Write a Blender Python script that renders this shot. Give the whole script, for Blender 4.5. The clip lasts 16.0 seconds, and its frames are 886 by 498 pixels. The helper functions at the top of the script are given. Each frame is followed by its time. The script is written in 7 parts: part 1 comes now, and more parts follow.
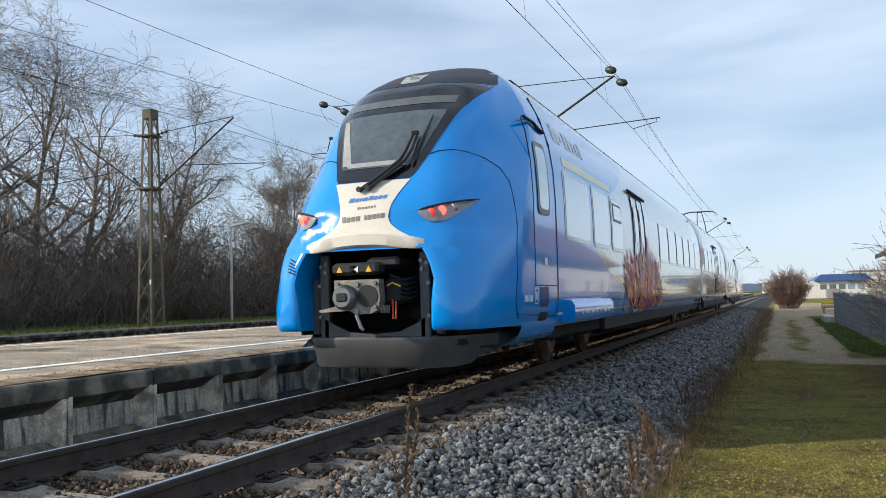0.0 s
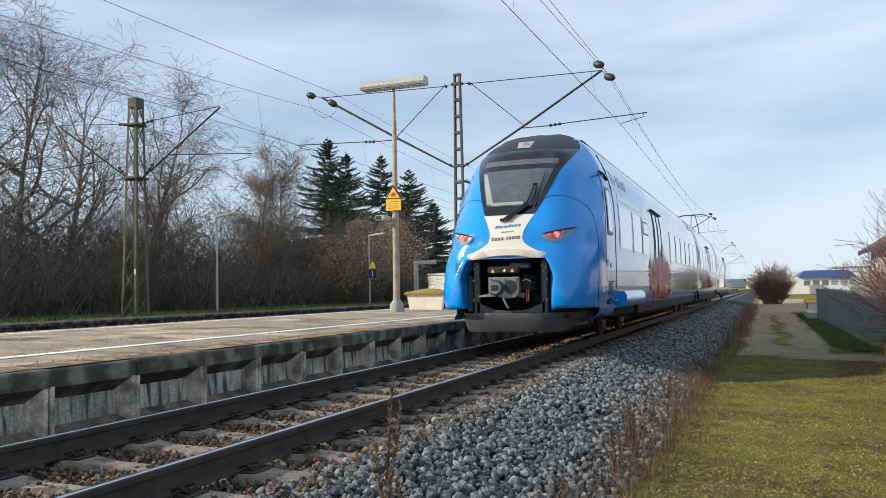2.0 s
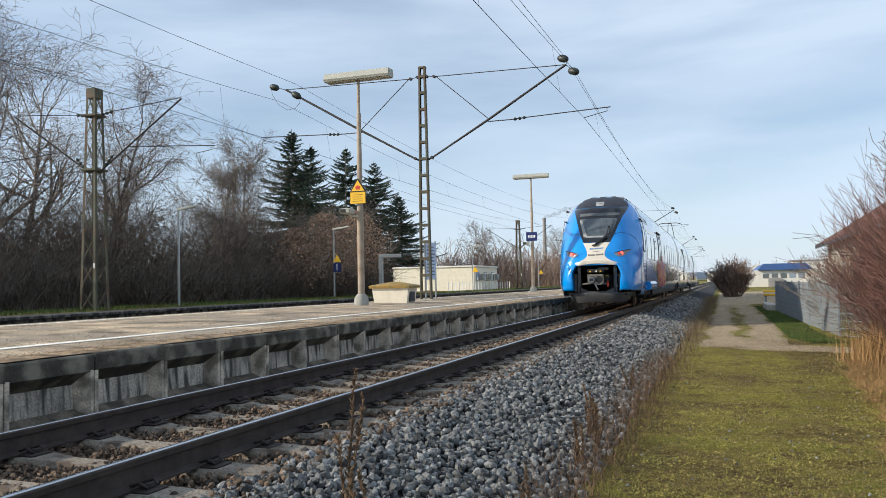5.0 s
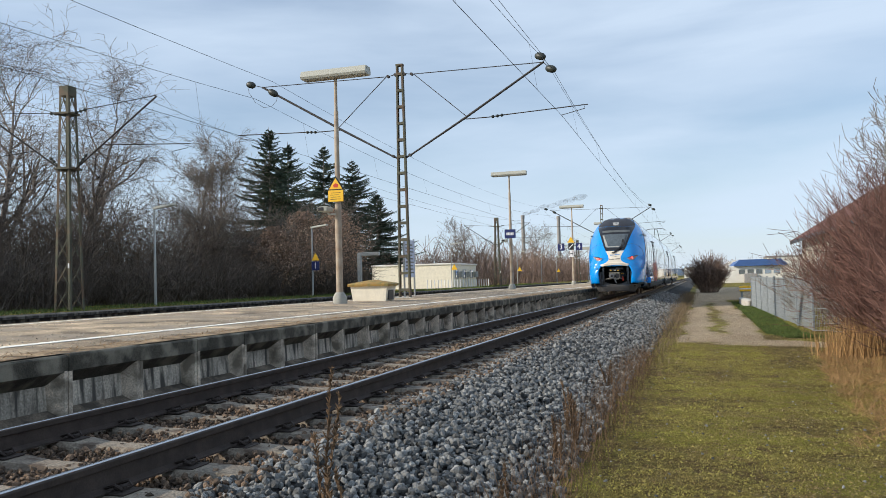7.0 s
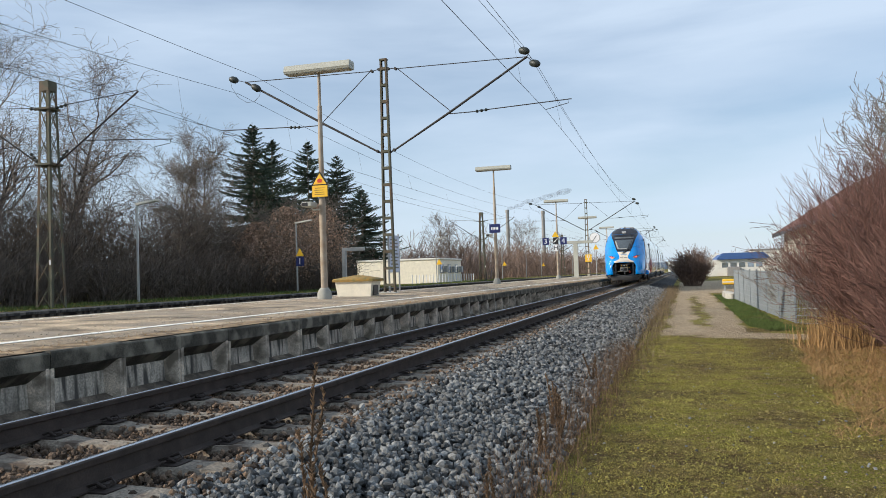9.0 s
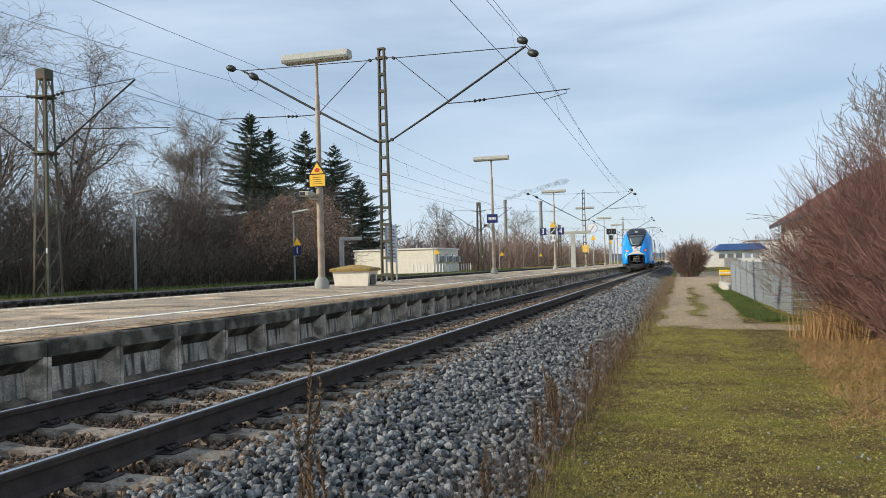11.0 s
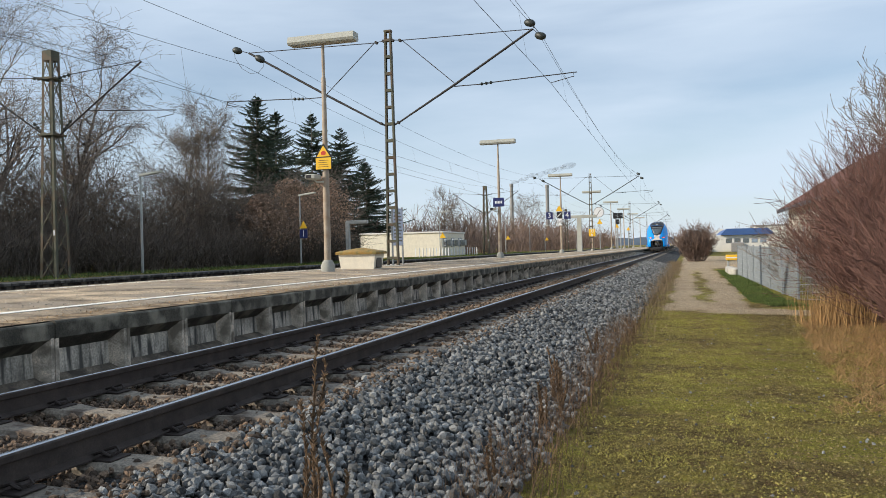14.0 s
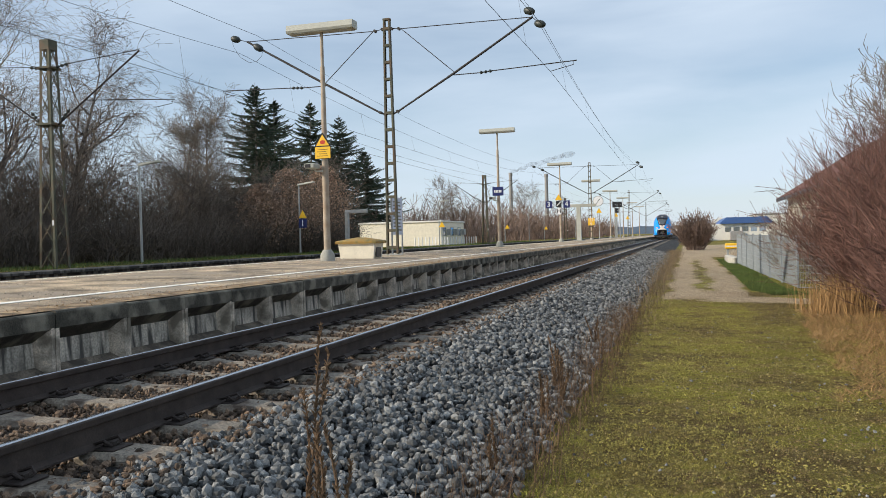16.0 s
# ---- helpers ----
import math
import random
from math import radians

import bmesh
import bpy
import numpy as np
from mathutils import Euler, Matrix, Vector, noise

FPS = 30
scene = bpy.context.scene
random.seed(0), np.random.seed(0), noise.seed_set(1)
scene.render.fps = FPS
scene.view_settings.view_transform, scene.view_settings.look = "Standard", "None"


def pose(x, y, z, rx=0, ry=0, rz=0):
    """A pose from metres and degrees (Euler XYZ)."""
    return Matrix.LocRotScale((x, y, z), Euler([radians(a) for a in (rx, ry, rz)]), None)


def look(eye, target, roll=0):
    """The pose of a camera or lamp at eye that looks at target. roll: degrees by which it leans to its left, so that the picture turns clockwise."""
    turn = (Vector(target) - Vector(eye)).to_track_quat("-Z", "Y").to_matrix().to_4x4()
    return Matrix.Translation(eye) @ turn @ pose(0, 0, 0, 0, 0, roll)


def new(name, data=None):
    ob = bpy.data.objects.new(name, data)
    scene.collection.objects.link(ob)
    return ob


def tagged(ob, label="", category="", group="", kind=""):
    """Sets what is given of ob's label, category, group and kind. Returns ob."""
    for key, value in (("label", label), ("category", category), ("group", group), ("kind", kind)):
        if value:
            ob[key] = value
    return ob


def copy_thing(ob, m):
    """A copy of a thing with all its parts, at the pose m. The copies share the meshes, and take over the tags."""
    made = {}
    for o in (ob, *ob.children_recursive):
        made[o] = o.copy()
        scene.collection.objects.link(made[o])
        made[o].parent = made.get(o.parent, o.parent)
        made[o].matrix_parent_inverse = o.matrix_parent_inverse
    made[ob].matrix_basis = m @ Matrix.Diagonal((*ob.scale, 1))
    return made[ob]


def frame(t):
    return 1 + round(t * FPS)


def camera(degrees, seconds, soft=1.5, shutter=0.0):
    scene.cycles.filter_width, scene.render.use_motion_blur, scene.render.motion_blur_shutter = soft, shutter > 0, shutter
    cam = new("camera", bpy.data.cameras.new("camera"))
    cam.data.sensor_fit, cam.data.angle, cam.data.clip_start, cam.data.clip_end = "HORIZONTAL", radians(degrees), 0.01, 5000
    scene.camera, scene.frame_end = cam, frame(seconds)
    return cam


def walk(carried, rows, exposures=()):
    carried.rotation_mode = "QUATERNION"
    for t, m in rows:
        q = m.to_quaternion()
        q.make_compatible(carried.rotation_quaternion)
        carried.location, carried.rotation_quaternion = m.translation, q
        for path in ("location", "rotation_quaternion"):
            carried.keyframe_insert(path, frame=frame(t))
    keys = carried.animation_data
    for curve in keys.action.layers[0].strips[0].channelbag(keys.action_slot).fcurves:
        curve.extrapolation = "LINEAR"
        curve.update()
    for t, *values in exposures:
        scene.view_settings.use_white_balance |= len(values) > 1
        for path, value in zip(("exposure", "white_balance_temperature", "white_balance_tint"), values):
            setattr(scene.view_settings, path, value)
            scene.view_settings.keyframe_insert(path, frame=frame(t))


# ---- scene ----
cam = camera(57.0, 16.0, soft=0.5)
PATH = [
    (0.0, pose(-0.023, -0.035, 0.988, 93.504, 1.499, 22.422)),
    (0.5, pose(-0.019, -0.035, 0.988, 93.299, 1.340, 22.178)),
    (1.0, pose(-0.027, -0.025, 0.986, 93.159, 1.200, 22.042)),
    (1.5, pose(-0.016, -0.033, 0.988, 93.041, 1.079, 21.845)),
    (2.0, pose(-0.010, -0.033, 0.988, 92.969, 1.001, 21.468)),
    (2.5, pose(-0.021, -0.018, 0.983, 92.881, 0.919, 21.023)),
    (3.0, pose(-0.024, -0.007, 0.979, 92.822, 0.919, 20.666)),
    (3.5, pose(-0.018, -0.008, 0.980, 92.737, 0.954, 20.285)),
    (4.0, pose(-0.007, -0.011, 0.979, 92.599, 1.008, 19.826)),
    (6.5, pose(-0.007, -0.005, 0.976, 92.384, 1.401, 17.957)),
    (7.0, pose(-0.000, 0.003, 0.976, 92.289, 1.507, 17.567)),
    (7.5, pose(0.007, 0.002, 0.977, 92.213, 1.589, 17.273)),
    (8.0, pose(0.014, 0.002, 0.973, 92.126, 1.719, 16.958)),
    (8.5, pose(0.009, 0.009, 0.973, 92.023, 1.761, 16.720)),
    (9.0, pose(0.003, 0.010, 0.975, 91.901, 1.818, 16.518)),
    (11.5, pose(0.011, -0.005, 0.978, 90.974, 1.510, 16.348)),
    (12.0, pose(0.020, -0.013, 0.981, 90.766, 1.407, 16.418)),
    (12.5, pose(0.009, -0.002, 0.978, 90.578, 1.387, 16.530)),
    (13.0, pose(0.010, -0.009, 0.982, 90.382, 1.322, 16.639)),
    (13.5, pose(0.004, 0.007, 0.975, 90.221, 1.352, 16.727)),
    (14.0, pose(0.010, 0.008, 0.974, 90.043, 1.379, 16.760)),
    (14.5, pose(-0.006, 0.020, 0.970, 89.876, 1.388, 16.707)),
    (15.0, pose(-0.014, 0.016, 0.969, 89.693, 1.432, 16.705)),
    (15.5, pose(-0.009, 0.021, 0.969, 89.505, 1.449, 16.699)),
    (16.0, pose(-0.010, 0.020, 0.971, 89.288, 1.499, 16.698)),
]
walk(cam, PATH, [(0.0, 0.10, 6300, 10), (3.0, 0.10, 6400, 10), (4.0, 0.08, 6400, 10), (6.5, 0.02, 6350, 10), (9.0, 0.0, 6350, 10), (12.5, 0.0, 6450, 10), (16.0, 0.0, 6550, 10)])

# ---------------- world, sun, exposure ----------------
SUN_AZ, SUN_EL = 242.0, 26.0   # degrees clockwise from +y; the sun stands low, behind and to the platform side
world = bpy.data.worlds.new("sky")
scene.world = world
world.use_nodes = True
wn, wl = world.node_tree.nodes, world.node_tree.links
sky = wn.new("ShaderNodeTexSky")
sky.sky_type = 'NISHITA'
sky.sun_disc = False
sky.sun_elevation = radians(SUN_EL)
sky.sun_rotation = radians(SUN_AZ)
sky.air_density, sky.dust_density, sky.ozone_density = 1.0, 0.4, 2.2
tc = wn.new("ShaderNodeTexCoord")
mp = wn.new("ShaderNodeMapping")
mp.inputs["Scale"].default_value = (1.0, 1.0, 5.5)
mp.inputs["Rotation"].default_value = (0.12, 0.1, 0.5)
cl = wn.new("ShaderNodeTexNoise")
cl.inputs["Scale"].default_value = 1.9
cl.inputs["Detail"].default_value = 9.0
cl.inputs["Roughness"].default_value = 0.5
cl.inputs["Distortion"].default_value = 0.25
rp = wn.new("ShaderNodeValToRGB")
rp.color_ramp.elements[0].position, rp.color_ramp.elements[0].color = 0.32, (0.30, 0.30, 0.30, 1)
rp.color_ramp.elements[1].position, rp.color_ramp.elements[1].color = 0.66, (0.86, 0.86, 0.86, 1)
sx = wn.new("ShaderNodeSeparateXYZ")
hz = wn.new("ShaderNodeMapRange")      # thin haze low over the horizon
hz.inputs["From Min"].default_value, hz.inputs["From Max"].default_value = 0.0, 0.17
hz.inputs["To Min"].default_value, hz.inputs["To Max"].default_value = 0.85, 0.0
ad = wn.new("ShaderNodeMath")
ad.operation, ad.use_clamp = 'MAXIMUM', True
mx = wn.new("ShaderNodeMix")
mx.data_type = 'RGBA'
mx.inputs["B"].default_value = (5.55, 6.55, 7.75, 1)
bg = wn["Background"]
bg.inputs["Strength"].default_value = 0.125
wl.new(tc.outputs["Generated"], mp.inputs["Vector"])
wl.new(mp.outputs["Vector"], cl.inputs["Vector"])
wl.new(cl.outputs["Fac"], rp.inputs["Fac"])
wl.new(tc.outputs["Generated"], sx.inputs["Vector"])
wl.new(sx.outputs["Z"], hz.inputs["Value"])
wl.new(rp.outputs["Color"], ad.inputs[0])
wl.new(hz.outputs["Result"], ad.inputs[1])
wl.new(ad.outputs["Value"], mx.inputs["Factor"])
wl.new(sky.outputs["Color"], mx.inputs["A"])
wl.new(mx.outputs["Result"], bg.inputs["Color"])
sun = new("sun", bpy.data.lights.new("sun", 'SUN'))
sun.data.energy, sun.data.angle, sun.data.color = 4.6, radians(1.0), (1.0, 0.89, 0.74)
az, el = radians(SUN_AZ), radians(SUN_EL)
sun.matrix_world = look((0, 0, 60), Vector((0, 0, 60)) - Vector((math.sin(az) * math.cos(el), math.cos(az) * math.cos(el), math.sin(el))))
scene.view_settings.exposure = 0.0


# ---------------- materials ----------------
def mat(name, col, rough=0.7, metal=0.0, var=0.25, scale=6.0, fine=60.0, bump=0.2, tint=None, coat=0.0, spread=0.0, bumpd=0.01, stain=None, stainscale=1.5, spec=0.5, world_space=False, streak=1.0):
    """A surface with colour variation at two scales, fine relief and, with spread, a shade of its own for each piece."""
    m = bpy.data.materials.new(name)
    m.use_nodes = True
    n, l = m.node_tree.nodes, m.node_tree.links
    b = n["Principled BSDF"]
    b.inputs["Metallic"].default_value = metal
    b.inputs["Coat Weight"].default_value = coat
    b.inputs["Coat Roughness"].default_value = 0.04
    b.inputs["Specular IOR Level"].default_value = spec
    t = n.new("ShaderNodeTexCoord")
    place = n.new("ShaderNodeNewGeometry").outputs["Position"] if world_space else t.outputs["Object"]
    big, small = n.new("ShaderNodeTexNoise"), n.new("ShaderNodeTexNoise")
    for tex, s, dtl in ((big, scale, 4.0), (small, fine, 3.0)):
        tex.inputs["Scale"].default_value = s
        tex.inputs["Detail"].default_value = dtl
        l.new(place, tex.inputs["Vector"])
    mr = n.new("ShaderNodeMapRange")
    mr.inputs["From Min"].default_value, mr.inputs["From Max"].default_value = 0.3, 0.7
    l.new(big.outputs["Fac"], mr.inputs["Value"])
    c1 = n.new("ShaderNodeMix")
    c1.data_type = 'RGBA'
    lo = tint or tuple(c * (1 - var) for c in col)
    c1.inputs["A"].default_value, c1.inputs["B"].default_value = (*lo, 1), (*[min(1, c * (1 + var * 0.6)) for c in col], 1)
    l.new(mr.outputs["Result"], c1.inputs["Factor"])
    c2 = n.new("ShaderNodeMix")
    c2.data_type, c2.blend_type = 'RGBA', 'MULTIPLY'
    c2.inputs["Factor"].default_value = min(1.0, var * 1.6)
    ms = n.new("ShaderNodeMapRange")
    ms.inputs["From Min"].default_value, ms.inputs["From Max"].default_value = 0.3, 0.7
    ms.inputs["To Min"].default_value, ms.inputs["To Max"].default_value = 0.45, 1.3
    l.new(small.outputs["Fac"], ms.inputs["Value"])
    l.new(c1.outputs["Result"], c2.inputs["A"])
    l.new(ms.outputs["Result"], c2.inputs["B"])
    out = c2.outputs["Result"]
    if stain:
        st = n.new("ShaderNodeTexNoise")
        st.inputs["Scale"].default_value, st.inputs["Detail"].default_value = stainscale, 6.0
        sm = n.new("ShaderNodeMapping")
        sm.inputs["Scale"].default_value = (1, 1, streak)
        l.new(place, sm.inputs["Vector"])
        l.new(sm.outputs["Vector"], st.inputs["Vector"])
        sr = n.new("ShaderNodeMapRange")
        sr.inputs["From Min"].default_value, sr.inputs["From Max"].default_value = 0.47, 0.62
        l.new(st.outputs["Fac"], sr.inputs["Value"])
        c3 = n.new("ShaderNodeMix")
        c3.data_type = 'RGBA'
        c3.inputs["B"].default_value = (*stain, 1)
        l.new(sr.outputs["Result"], c3.inputs["Factor"])
        l.new(out, c3.inputs["A"])
        out = c3.outputs["Result"]
    if spread:
        g, oi, av = n.new("ShaderNodeNewGeometry"), n.new("ShaderNodeObjectInfo"), n.new("ShaderNodeMath")
        av.operation = 'ADD'
        l.new(g.outputs["Random Per Island"], av.inputs[0])
        l.new(oi.outputs["Random"], av.inputs[1])
        fr = n.new("ShaderNodeMath")
        fr.operation = 'FRACT'
        l.new(av.outputs["Value"], fr.inputs[0])
        sr2 = n.new("ShaderNodeMapRange")
        sr2.inputs["To Min"].default_value, sr2.inputs["To Max"].default_value = 1 - spread, 1 + spread
        l.new(fr.outputs["Value"], sr2.inputs["Value"])
        c4 = n.new("ShaderNodeMix")
        c4.data_type, c4.blend_type = 'RGBA', 'MULTIPLY'
        c4.inputs["Factor"].default_value = 1.0
        l.new(out, c4.inputs["A"])
        l.new(sr2.outputs["Result"], c4.inputs["B"])
        out = c4.outputs["Result"]
    l.new(out, b.inputs["Base Color"])
    rr = n.new("ShaderNodeMapRange")
    rr.inputs["To Min"].default_value, rr.inputs["To Max"].default_value = max(0.02, rough - 0.12 * (rough > 0.2)), min(1, rough + 0.12 * (rough > 0.2))
    l.new(small.outputs["Fac"], rr.inputs["Value"])
    l.new(rr.outputs["Result"], b.inputs["Roughness"])
    if bump:
        bp = n.new("ShaderNodeBump")
        bp.inputs["Strength"].default_value, bp.inputs["Distance"].default_value = bump, bumpd
        l.new(small.outputs["Fac"], bp.inputs["Height"])
        l.new(bp.outputs["Normal"], b.inputs["Normal"])
    return m


def glow(name, col, strength):
    m = bpy.data.materials.new(name)
    m.use_nodes = True
    b = m.node_tree.nodes["Principled BSDF"]
    b.inputs["Base Color"].default_value = (*col, 1)
    b.inputs["Emission Color"].default_value = (*col, 1)
    b.inputs["Emission Strength"].default_value = strength
    return m


def ground_mat():
    """Moss and short grass, with a worn gravel track where the mesh carries the 'gravel' weight and dry straw where it carries 'straw'."""
    m = bpy.data.materials.new("grass_and_gravel")
    m.use_nodes = True
    n, l = m.node_tree.nodes, m.node_tree.links
    b = n["Principled BSDF"]
    t = n.new("ShaderNodeTexCoord")

    def noise_tex(s, d, r=0.6):
        x = n.new("ShaderNodeTexNoise")
        x.inputs["Scale"].default_value, x.inputs["Detail"].default_value, x.inputs["Roughness"].default_value = s, d, r
        l.new(t.outputs["Object"], x.inputs["Vector"])
        return x.outputs["Fac"]

    def ramp(src, stops):
        r = n.new("ShaderNodeValToRGB")
        while len(r.color_ramp.elements) < len(stops):
            r.color_ramp.elements.new(0.5)
        for e, (p, c) in zip(r.color_ramp.elements, stops):
            e.position, e.color = p, (*c, 1)
        l.new(src, r.inputs["Fac"])
        return r.outputs["Color"]

    def mix(f, a, bb, mode='MIX'):
        x = n.new("ShaderNodeMix")
        x.data_type, x.blend_type = 'RGBA', mode
        if isinstance(f, float):
            x.inputs["Factor"].default_value = f
        else:
            l.new(f, x.inputs["Factor"])
        l.new(a, x.inputs["A"])
        l.new(bb, x.inputs["B"])
        return x.outputs["Result"]

    n1, n2, n3 = noise_tex(0.8, 8, 0.72), noise_tex(9.0, 8, 0.75), noise_tex(80.0, 6, 0.85)
    grass = mix(n2, ramp(n1, ((0.44, (0.115, 0.068, 0.032)), (0.50, (0.25, 0.19, 0.05)), (0.56, (0.34, 0.33, 0.045)))), ramp(n2, ((0.35, (0.06, 0.05, 0.022)), (0.52, (0.23, 0.20, 0.05)), (0.68, (0.37, 0.30, 0.13)))))
    speck = ramp(n3, ((0.38, (0.10, 0.10, 0.09)), (0.51, (0.9, 0.9, 0.9)), (0.64, (2.0, 1.95, 1.6))))
    grass = mix(0.85, grass, speck, 'MULTIPLY')
    gravel = mix(0.8, mix(0.5, ramp(n2, ((0.3, (0.38, 0.285, 0.19)), (0.7, (0.64, 0.51, 0.35)))), ramp(n1, ((0.35, (0.33, 0.24, 0.165)), (0.65, (0.64, 0.52, 0.37))))), speck, 'MULTIPLY')
    straw = mix(0.8, ramp(n2, ((0.3, (0.16, 0.095, 0.035)), (0.7, (0.36, 0.23, 0.10)))), speck, 'MULTIPLY')
    at1, at2 = n.new("ShaderNodeAttribute"), n.new("ShaderNodeAttribute")
    at1.attribute_name, at2.attribute_name = "gravel", "straw"

    def edge(a):
        ad2 = n.new("ShaderNodeMath")
        ad2.operation = 'ADD'
        l.new(a.outputs["Fac"], ad2.inputs[0])
        l.new(n2, ad2.inputs[1])
        r = n.new("ShaderNodeMapRange")
        r.inputs["From Min"].default_value, r.inputs["From Max"].default_value = 0.80, 1.22
        l.new(ad2.outputs["Value"], r.inputs["Value"])
        return r.outputs["Result"]

    l.new(mix(edge(at2), mix(edge(at1), grass, gravel), straw), b.inputs["Base Color"])
    b.inputs["Roughness"].default_value = 0.95
    b.inputs["Specular IOR Level"].default_value = 0.15
    n4 = noise_tex(30.0, 4, 0.7)
    relief = n.new("ShaderNodeMath")
    relief.operation = 'ADD'
    l.new(n3, relief.inputs[0])
    l.new(n4, relief.inputs[1])
    bp = n.new("ShaderNodeBump")
    bp.inputs["Strength"].default_value, bp.inputs["Distance"].default_value = 1.0, 0.05
    l.new(relief.outputs["Value"], bp.inputs["Height"])
    l.new(bp.outputs["Normal"], b.inputs["Normal"])
    return m


M_GROUND = ground_mat()
M_STONE = mat("ballast_stone", (0.175, 0.178, 0.172), 0.7, var=0.45, scale=14, fine=140, bump=0.6, spread=0.85)
M_STONE_BROWN = mat("rusty_ballast_stone", (0.16, 0.108, 0.07), 0.9, var=0.45, scale=9, fine=120, bump=0.6, spread=0.75)
# bed near black: the shade in the gaps between stones is put into its colour
M_BED_GAPSHADE = mat("ballast_bed", (0.035, 0.035, 0.034), 0.95, var=0.6, scale=14, fine=38, bump=1.0, bumpd=0.05)
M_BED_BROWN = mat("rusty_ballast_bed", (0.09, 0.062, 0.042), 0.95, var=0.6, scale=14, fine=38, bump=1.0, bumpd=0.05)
M_SLEEPER = mat("weathered_concrete_sleeper", (0.34, 0.29, 0.225), 0.9, var=0.6, scale=5, fine=55, bump=0.9, spread=0.25, stain=(0.095, 0.068, 0.048), stainscale=5, world_space=True)
M_RAIL = mat("rusty_rail_steel", (0.062, 0.046, 0.038), 0.75, metal=0.2, var=0.35, scale=8, fine=90, bump=0.2)
M_RAILTOP = mat("polished_rail_head", (0.55, 0.56, 0.58), 0.22, metal=1.0, var=0.1, scale=3, fine=60, bump=0.03)
M_CLIP = mat("rusty_spring_clip", (0.05, 0.038, 0.032), 0.7, metal=0.4, var=0.3)
M_WALL = mat("weathered_platform_concrete", (0.60, 0.535, 0.44), 0.92, var=0.45, scale=3, fine=45, bump=0.5, spread=0.1, stain=(0.085, 0.078, 0.066), stainscale=11.0, streak=0.14, world_space=True)
M_LEDGE = mat("dirty_brown_ledge", (0.22, 0.18, 0.135), 0.95, var=0.5, scale=5, fine=50, bump=0.8, stain=(0.07, 0.058, 0.045), stainscale=4, world_space=True)
# paler than the panels: sunlight on the rib faces is put into this colour
M_RIB = mat("sunlit_rib_concrete", (0.68, 0.58, 0.46), 0.92, var=0.4, scale=6, fine=60, bump=0.5, spread=0.15, stain=(0.20, 0.17, 0.13), stainscale=4, world_space=True)
M_DARKWALL = mat("dark_stained_wall", (0.045, 0.042, 0.038), 0.95, var=0.5, scale=3, fine=40, bump=0.5, stain=(0.16, 0.15, 0.13), stainscale=5, streak=0.3, world_space=True)
M_COPING = mat("dark_patchy_concrete", (0.085, 0.077, 0.058), 0.95, var=0.5, scale=4, fine=60, bump=0.5, spread=0.2, stain=(0.22, 0.20, 0.155), stainscale=3.5, world_space=True)
M_PLAT = mat("platform_asphalt", (0.52, 0.40, 0.265), 0.95, var=0.8, scale=1.4, fine=42, bump=1.0, bumpd=0.02, stain=(0.33, 0.27, 0.20), stainscale=1.1)
M_STRIP = mat("dry_litter_strip", (0.40, 0.28, 0.16), 0.95, var=0.5, scale=3, fine=55, bump=0.9, bumpd=0.02, stain=(0.13, 0.09, 0.05), stainscale=5)
M_WHITE = mat("worn_white_line", (0.92, 0.87, 0.78), 0.9, var=0.2, scale=5, fine=40, bump=0.2)
M_MAST = mat("weathered_green_mast_steel", (0.105, 0.105, 0.072), 0.8, metal=0.1, var=0.3, scale=2, fine=50, bump=0.15, stain=(0.125, 0.085, 0.055), stainscale=2.2, world_space=True)
M_WIRE = mat("dark_overhead_wire", (0.03, 0.03, 0.03), 0.6, metal=0.3, var=0.1)
M_TUBE = mat("dark_cantilever_tube", (0.05, 0.045, 0.042), 0.7, metal=0.2, var=0.2)
M_INS = mat("green_brown_insulator", (0.028, 0.034, 0.028), 0.5, var=0.2)
M_POLE = mat("beige_painted_pole", (0.40, 0.33, 0.25), 0.75, var=0.2, scale=3, fine=40, bump=0.1, stain=(0.30, 0.22, 0.15), stainscale=2.5)
M_LAMP = mat("lamp_housing", (0.42, 0.42, 0.36), 0.55, var=0.12, scale=3, fine=30, bump=0.05)
M_LAMPGLASS = mat("opal_diffuser", (0.45, 0.43, 0.36), 0.35, var=0.1)
M_GALV = mat("galvanised_steel", (0.24, 0.27, 0.29), 0.6, metal=0.3, var=0.15, scale=5, fine=60, bump=0.05)
M_GREYPOST = mat("grey_post", (0.36, 0.37, 0.36), 0.6, metal=0.2, var=0.15)
M_FOOT = mat("concrete_foot", (0.36, 0.36, 0.32), 0.9, var=0.2, bump=0.3)
M_YELLOW = mat("yellow_sign", (0.85, 0.50, 0.02), 0.5, var=0.06, bump=0)
M_BLACK = mat("black_paint", (0.015, 0.015, 0.016), 0.45, var=0.15, bump=0.03)
M_RED = mat("red_print", (0.6, 0.05, 0.02), 0.5, var=0.05, bump=0)
M_BLUESIGN = mat("dark_blue_sign", (0.012, 0.022, 0.12), 0.45, var=0.08, bump=0)
M_SIGNWHITE = mat("white_sign", (0.8, 0.8, 0.8), 0.5, var=0.05, bump=0)
M_PAPER = mat("pale_blue_poster", (0.55, 0.60, 0.72), 0.5, var=0.05, bump=0)
M_CREAM = mat("cream_plastic", (0.80, 0.74, 0.60), 0.6, var=0.1, scale=4, fine=40, bump=0.05)
M_LID = mat("mossy_yellow_lid", (0.42, 0.25, 0.06), 0.7, var=0.3, scale=6, fine=40, bump=0.15, stain=(0.20, 0.16, 0.05), stainscale=6)
